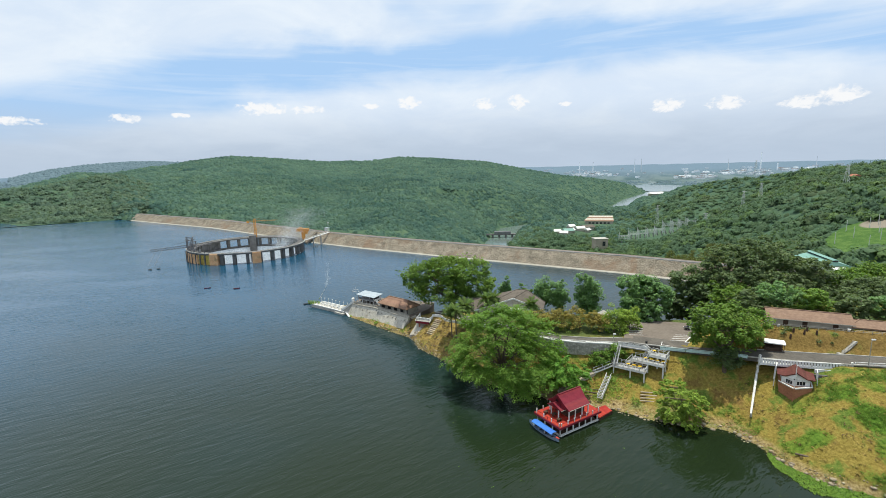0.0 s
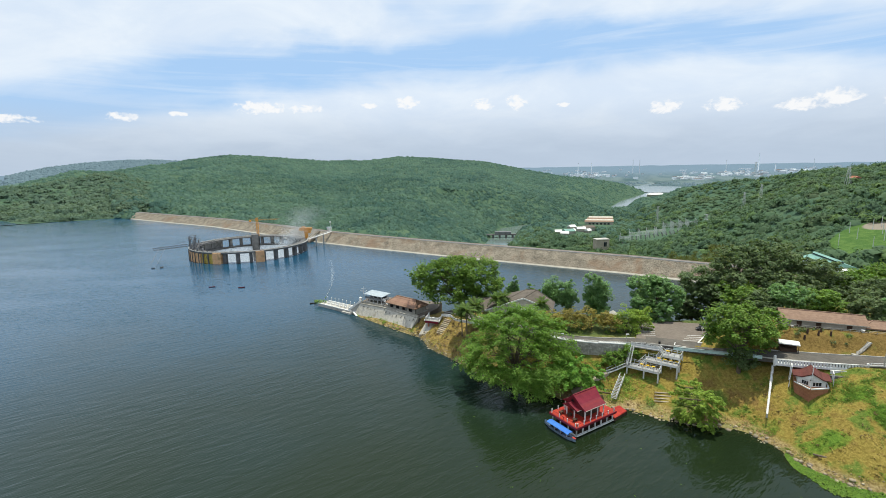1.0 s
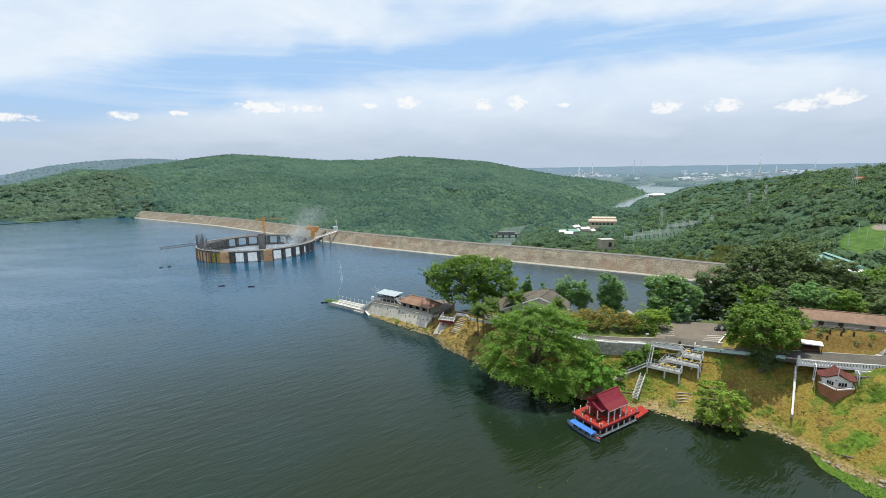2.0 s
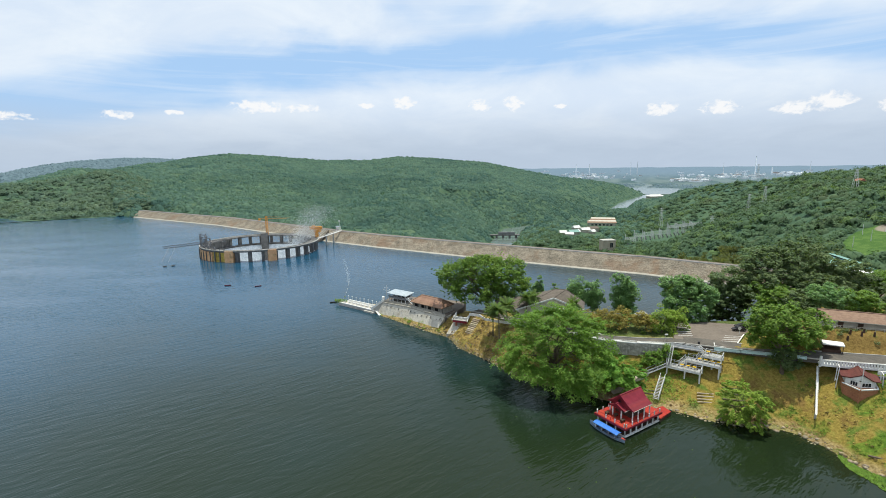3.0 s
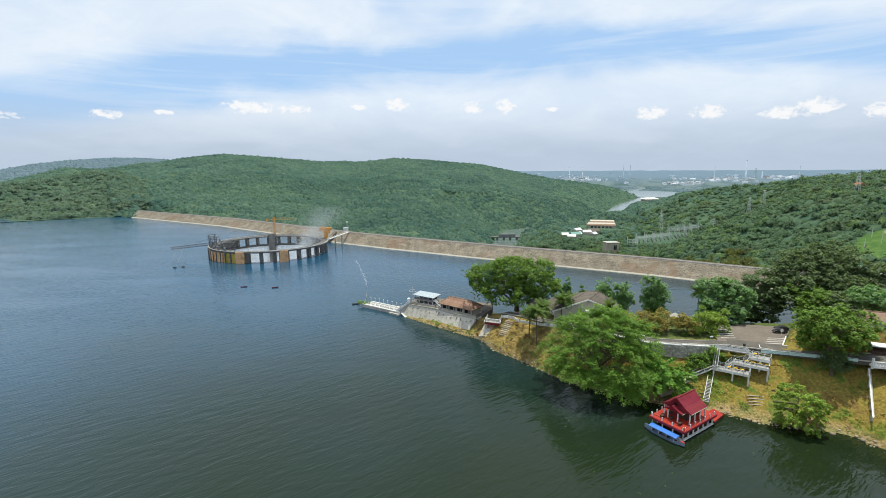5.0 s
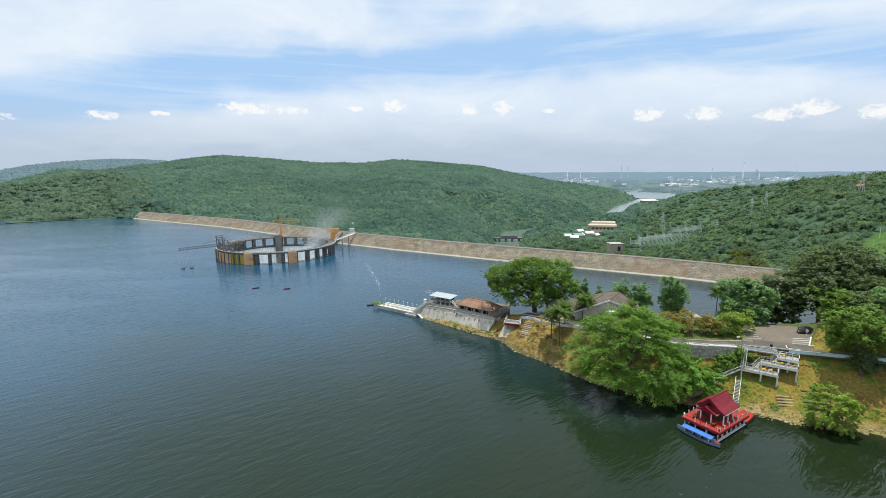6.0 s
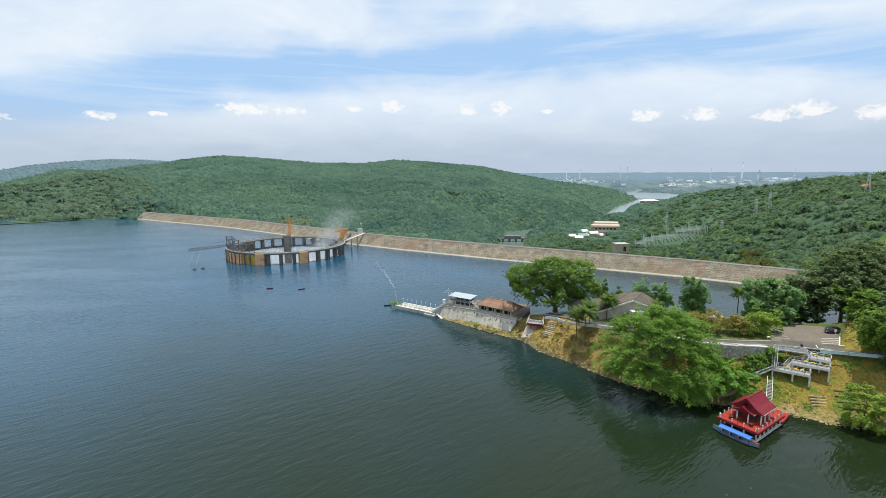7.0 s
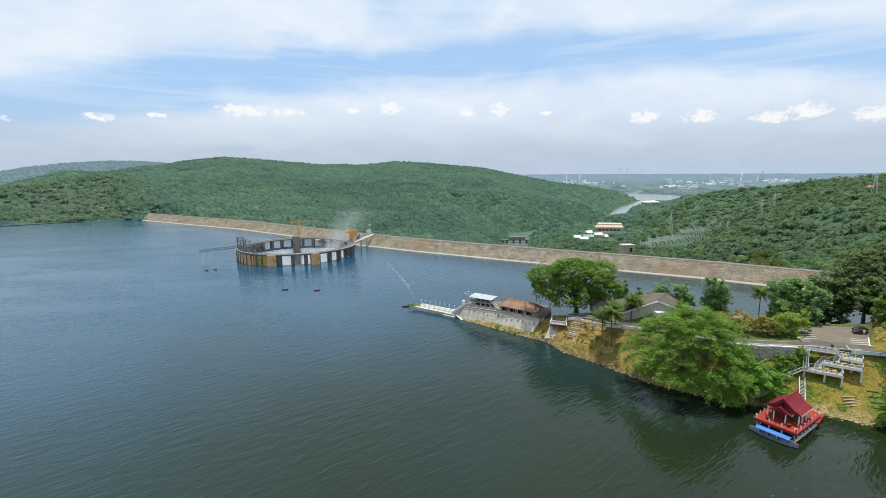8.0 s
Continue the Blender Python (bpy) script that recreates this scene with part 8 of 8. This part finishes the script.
    scatter("short_grass", 1800, (36, 60, 117, 136), lambda x, y, z: bank(x, y, z) & (np.hypot(x - 47, y - 131) < 9), (0.3, 0.7), 0.1, "leaf_lime", "bright short grass below the lane", 12, 0.13)
    # floating hyacinth in the bay
    n = 2600
    t = rng.uniform(0, 1, n)
    line = np.array([(76.2, 98.5), (76.0, 93.5), (79.2, 88.6), (84.2, 84.0), (92, 79.5), (104, 73)])
    k = np.clip((t * 5).astype(int), 0, 4)
    u = t * 5 - k
    p = line[k] * (1 - u[:, None]) + line[k + 1] * u[:, None]
    out = rng.uniform(-0.8, 1, n) * (1.0 + 2.6 * np.sin(np.pi * np.clip(t * 1.1, 0, 1)) + 0.8 * np.sin(t * 21))
    p = p + np.stack([-0.55 * out, -0.83 * out], -1)
    v, f = leaves(rng, np.stack([p[:, 0], p[:, 1], np.full(n, 0.12)], -1), np.full(n, 0.34), 9, 0.15, 0.5, 0.3)
    solid("hyacinth", raw_mesh("hyacinth", v, f), "hyacinth", "bright green floating water hyacinth along the shore", "plants", kind="stuff")
    # loose floating weed
    n = 22
    c = np.stack([rng.uniform(0, 70, n), rng.uniform(70, 118, n), np.full(n, 0.05)], -1)
    keep = reach(c[:, 0], c[:, 1], FRONT)[1] > 0
    v, f = leaves(rng, c[keep], rng.uniform(0.15, 0.35, keep.sum()), 7, 0.08, 0.2, 0.1)
    solid("floating_weed", raw_mesh("floating_weed", v, f), "hyacinth", "scraps of floating weed on the water", "plants", kind="stuff")
    tip = rng.normal(0, 1, (26, 3)) * np.array([1.6, 0.9, 0.35]) + np.array([-71.2, 223.4, 1.9])
    v, f = leaves(rng, tip, np.full(26, 0.7), 30, 0.2, 0.8, 0.8)
    solid("quay_plants", raw_mesh("quay_plants", v, f), "leaf_lime", "yellow-green plants at the quay's tip", "plants", kind="stuff")


make_undergrowth()


def make_stones():
    """Stones along the waterline, the nearest as things of their own."""
    rng = random.Random(9)
    kinds = []
    for i in range(6):
        v, f = lump(200 + i, -2, 1, 0.28)
        me = raw_mesh("boulder", v * np.array([1, 0.8, 0.6]), f)
        me.materials.append(MAT["stone"])
        kinds.append(me)
    line = lengthen(FRONT, 0.9)
    count = 0
    for x, y in line:
        if x > 92 or x < -34:
            continue
        for _ in range(2):
            if rng.random() < 0.45 or count > 210:
                continue
            s = rng.uniform(0.16, 0.55) * (1.4 if x > 40 else 1.0)
            ob = new("boulder", kinds[rng.randrange(6)])
            px, py = x + rng.uniform(-0.9, 0.9), y + rng.uniform(-0.6, 1.6)
            ob.matrix_world = pose(px, py, max(-0.05, gz(px, py)) + s * 0.1, 0, 0, rng.uniform(0, 360)) @ Matrix.Diagonal((s, s, s, 1))
            tagged(ob, "pale weathered stone at the waterline", "stone", "stones along the shore")
            count += 1
    v, f, k = [], [], 0
    for i in range(900):
        x, y = line[rng.randrange(len(line))]
        if x > 95 or x < -50:
            continue
        px, py = x + rng.uniform(-1.0, 1.0), y + rng.uniform(-0.8, 2.6)
        a, b = lump(300 + i % 7, -2, 1, 0.3)
        s = rng.uniform(0.08, 0.3)
        v.append(a * s * np.array([1, 0.8, 0.6]) + np.array([px, py, max(-0.05, gz(px, py))]))
        f.append(b + k)
        k += len(a)
    for i in range(900):
        px, py = rng.uniform(-18, 12), rng.uniform(138, 184)
        z = gz(px, py)
        if not 0.2 < z < 8.6 or reach(np.array([px]), np.array([py]), FRONT)[1][0] > 0:
            continue
        a, b = lump(300 + i % 7, -2, 1, 0.3)
        s = rng.uniform(0.1, 0.55) ** 1.3
        v.append(a * s * np.array([1, 0.8, 0.6]) + np.array([px, py, z]))
        f.append(b + k)
        k += len(a)
    solid("gravel", raw_mesh("gravel", np.concatenate(v), np.concatenate(f)), "stone", "pale rubble and gravel along the waterline", "gravel", kind="stuff")


make_stones()


def make_lot_things():
    for k, (x, y) in enumerate(((81.0, 146.8), (83.6, 149.6))):
        car = thing("car", pose(x, y, 13.11, 0, 0, 172), "dark parked hatchback car", "car", "cars on the parking lot")
        body = Shape()
        prof = [(-2.0, 0.35), (2.0, 0.35), (2.05, 0.75), (1.2, 0.92), (0.6, 1.4), (-1.1, 1.45), (-1.8, 0.98), (-2.05, 0.85)]
        m = len(prof)
        body.v += [(a, -0.82 if b < 1.2 else -0.66, b) for a, b in prof] + [(a, 0.82 if b < 1.2 else 0.66, b) for a, b in prof]
        body.f += [tuple(range(m)), tuple(range(2 * m - 1, m - 1, -1))] + [(i, m + i, m + (i + 1) % m, (i + 1) % m) for i in range(m)]
        part("body", body, "car", car)
        part("windscreen", Shape().add([(1.16, -0.68, 0.97), (1.16, 0.68, 0.97), (0.66, 0.6, 1.38), (0.66, -0.6, 1.38)], [(0, 1, 2, 3)]), "glass", car)
        for sx in (-1.3, 1.3):
            for sy in (-0.78, 0.78):
                w = part("wheel", Shape().cone((sx, sy - 0.1, 0.32), (sx, sy + 0.1, 0.32), 0.32, 0.32, 12), "tyre", car)
                part("rim", Shape().cone((sx, sy - 0.11, 0.32), (sx, sy + 0.11, 0.32), 0.18, 0.18, 8), "steel", w)
        for sy in (-0.6, 0.6):
            part("headlight", Shape().box((2.03, sy, 0.7), (0.06, 0.35, 0.14)), "white", car)
    for x, y, h in ((107.6, 111.0, 7.4), (74.6, 157.0, 6.0), (52, 136.6, 5.0), (33, 141.5, 5.0)):
        lamp = thing("street_lamp", pose(x, y, gz(x, y)), "slim street lamp with a pale head beside the lane", "street lamp", "street lamps")
        part("pole", Shape().cone((0, 0, 0), (0, 0, h), 0.12, 0.07, 8), "plaster", lamp)
        part("lamp_head", Shape().box((0.25, -0.1, h), (0.9, 0.4, 0.28)), "white", lamp)
    bin_ = thing("litter_bin", pose(61.6, 134.9, 13.0), "small dark litter bin at the lot's edge", "bin")
    part("drum", Shape().cone((0, 0, 0), (0, 0, 1.0), 0.3, 0.36, 10), "dark", bin_)
    sign = thing("round_sign", pose(79.0, 143.2, 13.11), "small white round sign on a post", "sign")
    part("post", Shape().cone((0, 0, 0), (0, 0, 1.8), 0.06, 0.06, 6), "rail", sign)
    part("disc", Shape().cone((0, -0.04, 2.1), (0, 0.04, 2.1), 0.5, 0.5, 14), "white", sign)
    for k, (x, y, c) in enumerate(((98.0, 131.4, "white"), (103.0, 129.2, "dark_wood"), (112.8, 125.0, "white"))):
        b = thing("planter", pose(x, y - 1.0, gz(x, y - 1.0)), "small planter by the long building", "planter", "planters by the long building")
        part("pot", Shape().cone((0, 0, 0), (0, 0, 0.7), 0.32, 0.45, 10), c, b)
    gutter = thing("shore_pipe", pose(0, 0, 0), "long rusty pipe lying along the bank", "pipe")
    part("tube", Shape().cone((79.8, 95.4, 2.3), (90.8, 89.0, 2.4), 0.22, 0.2, 8).cone((90.8, 89.0, 2.4), (98.5, 85.6, 3.0), 0.2, 0.2, 8), "bark", gutter)


make_lot_things()


# ---- beyond the dam ----
def make_far_things():
    rng = random.Random(5)
    station = thing("power_station", pose(292, 940, -53, 0, 0, -14), "long brown-roofed power station hall in the valley", "building")
    part("wall", Shape().box((0, 0, 3), (52, 40, 9)), "plaster", station)
    for k in range(4):
        y, z = -21 + k * 11, 7.5 + k * 1.6
        part("roof", Shape().add([(-28 + k * 3, y, z), (28, y, z), (28, y + 5.5, z + 2.4), (-28 + k * 3, y + 5.5, z + 2.4), (28, y + 11, z), (-28 + k * 3, y + 11, z)], [(0, 1, 2, 3), (3, 2, 4, 5), (0, 3, 5), (1, 4, 2), (0, 5, 4, 1)]), "masonry" if k % 2 else "old_tile", station)
    for k in range(6):
        window(station, -18 + k * 7.2, -20.1, 3.5, 4, 4, 0, "plaster")
    for x, y, w, d, h, rot, mat, name in ((222, 772, 20, 13, 5, 20, "grey_tile", "workshop"), (204, 748, 13, 7, 4, 8, "white", "workshop"), (192, 760, 12, 7, 4, 30, "white", "workshop"), (178, 722, 15, 10, 4, 12, "green_sheet", "workshop"), (160, 716, 9, 6, 3, 0, "white", "workshop"), (214, 742, 9, 6, 3, 40, "white", "workshop"), (188, 732, 9, 6, 3, 70, "white", "workshop"), (168, 706, 11, 6, 3, -20, "white", "workshop")):
        b = thing(name, pose(x, y, gz(x, y) + 0.5, 0, 0, rot), {"white": "small white-roofed workshop in the valley", "grey_tile": "grey-roofed workshop in the valley", "green_sheet": "green-roofed workshop in the valley"}[mat], "building", "workshops below the dam")
        part("wall", Shape().box((0, 0, h / 2 - 2), (w, d, h + 4)), "plaster", b)
        part("roof", Shape().add([(-w / 2 - 1, -d / 2 - 1, h), (w / 2 + 1, -d / 2 - 1, h), (w / 2 + 1, 0, h + 3.4), (-w / 2 - 1, 0, h + 3.4), (w / 2 + 1, d / 2 + 1, h), (-w / 2 - 1, d / 2 + 1, h)], [(0, 1, 2, 3), (3, 2, 4, 5), (0, 3, 5), (1, 4, 2), (0, 5, 4, 1)]), mat, b)
    kiosk = thing("intake_house", pose(190, 598, gz(190, 598), 0, 0, 6), "cream box-shaped building below the dam", "building")
    part("wall", Shape().box((0, 0, 5), (17, 12, 20)), "sand", kiosk)
    part("roof", Shape().box((0, 0, 15.3), (18, 13, 0.8)), "concrete", kiosk)
    window(kiosk, 3, -6.1, 9, 4, 6, 0, "plaster")
    # switchyard: portals of steel
    for k in range(27):
        x, y = 240 + (k % 9) * 17.0 + (k // 9) * 5, 650 + (k % 9) * 10.5 + (k // 9) * 13
        z = gz(x, y)
        g = thing("switchyard_portal", pose(x, y, z, 0, 0, -18), "grey steel switchyard portal", "portal", "switchyard portals")
        h = 8 if k % 9 < 5 else 15
        for u in (-7, 7):
            part("mast", Shape().beam((u, 0, -2), (u, 0, h + 3), 0.5), "rail", g)
        part("girder", Shape().beam((-7, 0, h - 2), (7, 0, h - 2), 0.4, 0.6), "rail", g)
        for u in (-4, 0, 4):
            part("insulator", Shape().beam((u, 0, h - 2.4), (u, 0, h - 5), 0.3), "rail", g)
        for u in (-3, 3):
            part("breaker", Shape().box((u, -5, 1.0), (1.4, 1.4, 2.6)), "steel", g)
    for x, y, h in ((408, 660, 36), (409, 492, 24), (336, 620, 26), (470, 720, 30), (345, 790, 34), (560, 880, 34)):
        z = gz(x, y)
        p = thing("pylon", pose(x, y, z, 0, 0, 25), "grey lattice power pylon rising from the trees", "pylon", "pylons in the woods")
        s = Shape()
        for a, b in ((1, 1), (1, -1), (-1, -1), (-1, 1)):
            s.beam((a * 2.6, b * 2.6, -1), (a * 0.5, b * 0.5, h), 0.24)
        for i in range(7):
            t0, t1 = i / 7, (i + 1) / 7
            w0, w1 = 2.6 - 2.1 * t0, 2.6 - 2.1 * t1
            s.beam((-w0, -w0, h * t0), (w1, -w1, h * t1), 0.14).beam((w0, w0, h * t0), (-w1, w1, h * t1), 0.14)
        part("tower", s, "rail", p)
        for t in (0.72, 0.85, 0.97):
            part("crossarm", Shape().beam((-4.5, 0, h * t), (4.5, 0, h * t), 0.35), "rail", p)
    green = thing("sports_hall", pose(212, 262, 6.6, 0, 0, -104), "hall with a green sheet-metal roof beyond the dam", "building")
    part("wall", Shape().box((0, 0, 1.5), (27, 12, 6)), "white", green)
    roof = part("roof", Shape().add([(-15, -7.5, 4.0), (15, -7.5, 4.0), (15, 0, 6.4), (-15, 0, 6.4), (15, 7.5, 4.0), (-15, 7.5, 4.0)], [(0, 1, 2, 3), (3, 2, 4, 5), (0, 3, 5), (1, 4, 2), (0, 5, 4, 1)]), "green_sheet", green)
    part("ridge_gap", Shape().box((0, 0, 6.5), (30, 1.7, 0.7)), "dark", roof)
    part("ridge_vent", Shape().add([(-15, -1.6, 7.0), (15, -1.6, 7.0), (15, 0, 7.5), (-15, 0, 7.5), (15, 1.6, 7.0), (-15, 1.6, 7.0)], [(0, 1, 2, 3), (3, 2, 4, 5), (0, 3, 5), (1, 4, 2), (0, 5, 4, 1)]), "green_sheet", roof)
    porch = part("porch", Shape().box((18.5, 0, 3.2), (7, 8, 0.5)), "white", green)
    for u in (-3.6, 3.6):
        part("porch_post", Shape().box((21.5, u, 1.2), (0.4, 0.4, 4)), "white", porch)
    for k, (u, w) in enumerate(((-0.45, 0.3), (-0.25, -0.6), (0.0, 0.5), (0.1, -0.2), (0.35, 0.4), (0.5, -0.5), (0.62, 0.1), (0.8, 0.3))):
        x, y = 277 + u * 32 + w * 14, 314 + u * 32 - w * 14
        p = thing("fence_post", pose(x, y, gz(x, y)), "pale post on the green slope", "post", "posts on the slope")
        part("shaft", Shape().cone((0, 0, -0.5), (0, 0, 8), 0.2, 0.14, 6), "white", p)
    for k in range(6):
        az, r = radians(rng.uniform(41.5, 46)), rng.uniform(720, 880)
        x, y = -26 + r * math.sin(az), r * math.cos(az)
        h = thing("village_house", pose(x, y, gz(x, y) + 0.3, 0, 0, rng.uniform(0, 90)), "small house with an orange-red roof among the trees", "house", "village houses")
        part("wall", Shape().box((0, 0, 1), (9, 7, 7)), "town", h)
        part("roof", Shape().add([(-5.5, -4.5, 4.3), (5.5, -4.5, 4.3), (5.5, 0, 7), (-5.5, 0, 7), (5.5, 4.5, 4.3), (-5.5, 4.5, 4.3)], [(0, 1, 2, 3), (3, 2, 4, 5), (0, 3, 5), (1, 4, 2), (0, 5, 4, 1)]), "red_house", h)
    wh = thing("warehouse", pose(790, 1835, -62, 0, 0, 12), "wide white-roofed building by the river bend", "building")
    part("wall", Shape().box((0, 0, 5), (56, 30, 10)), "plaster", wh)
    part("roof", Shape().add([(-32, -19, 9), (32, -19, 9), (22, 0, 15), (-22, 0, 15), (32, 19, 9), (-32, 19, 9)], [(0, 1, 2, 3), (3, 2, 4, 5), (0, 3, 5), (1, 4, 2), (0, 5, 4, 1)]), "white", wh)
    bridge = thing("river_bridge", pose(80, 838, -62, 0, 0, 0), "low dark bridge across the river below the dam", "bridge")
    part("deck", Shape().box((0, 0, 6), (60, 8, 1.6)), "dark_concrete", bridge)
    for u in (-24, -12, 0, 12, 24):
        part("pier", Shape().box((u, 0, 2), (3, 6, 7)), "dark_concrete", bridge)
    part("gatehouse", Shape().box((6, 0, 9), (30, 6, 5)), "steel", bridge)
    # distant town on the plain
    def at(az, el):
        r = 3250 + 1450 * (el + 2.3) / 2.05
        a = radians(az)
        return -26 + r * math.sin(a), r * math.cos(a)

    for k in range(280):
        az, el = ((rng.gauss(16.5, 1.7), rng.gauss(-1.25, 0.13)), (rng.gauss(30.5, 1.6), rng.gauss(-1.3, 0.16)), (rng.uniform(10, 44), rng.uniform(-1.7, -0.6)), (rng.gauss(36, 2.2), rng.gauss(-1.05, 0.12)), (rng.gauss(27.3, 0.8), rng.gauss(-1.75, 0.1)))[k % 5]
        x, y = at(az, max(-2.0, el))
        w, d, h = (rng.uniform(12, 46), rng.uniform(10, 22), rng.uniform(4, 12)) if k < 170 else (rng.uniform(8, 20), rng.uniform(8, 14), rng.uniform(4, 9))
        t = thing("town_building", pose(x, y, gz(x, y), 0, 0, rng.uniform(-30, 10)), "pale far-off town building in the haze", "building", "buildings of the far town")
        part("wall", Shape().box((0, 0, h / 2 - 3), (w, d, h + 6)), "town", t)
        part("roof", Shape().box((0, 0, h + 0.6), (w + 2, d + 2, 1.2)), "town" if k % 6 else "old_tile", t)
    for az, top, w in ((15.1, 0.1, 4.5), (16.6, 0.1, 4.5), (21.1, 0.35, 3.6), (21.8, 0.35, 3.6), (33.0, 0.7, 5), (34.4, -0.35, 5), (30.2, 0.1, 2.4), (37.4, 0.1, 2.6)):
        x, y = at(az, -1.1)
        z = gz(x, y)
        h = 68 + math.hypot(x + 26, y) * math.tan(radians(top)) - z
        c = thing("chimney", pose(x, y, z), "tall slim chimney in the far haze", "chimney", "far chimneys")
        part("shaft", Shape().cone((0, 0, -5), (0, 0, h), w, w * 0.55, 10), "town", c)
        part("cap", Shape().cone((0, 0, h), (0, 0, h + 3), w * 0.65, w * 0.65, 10), "concrete", c)


make_far_things()
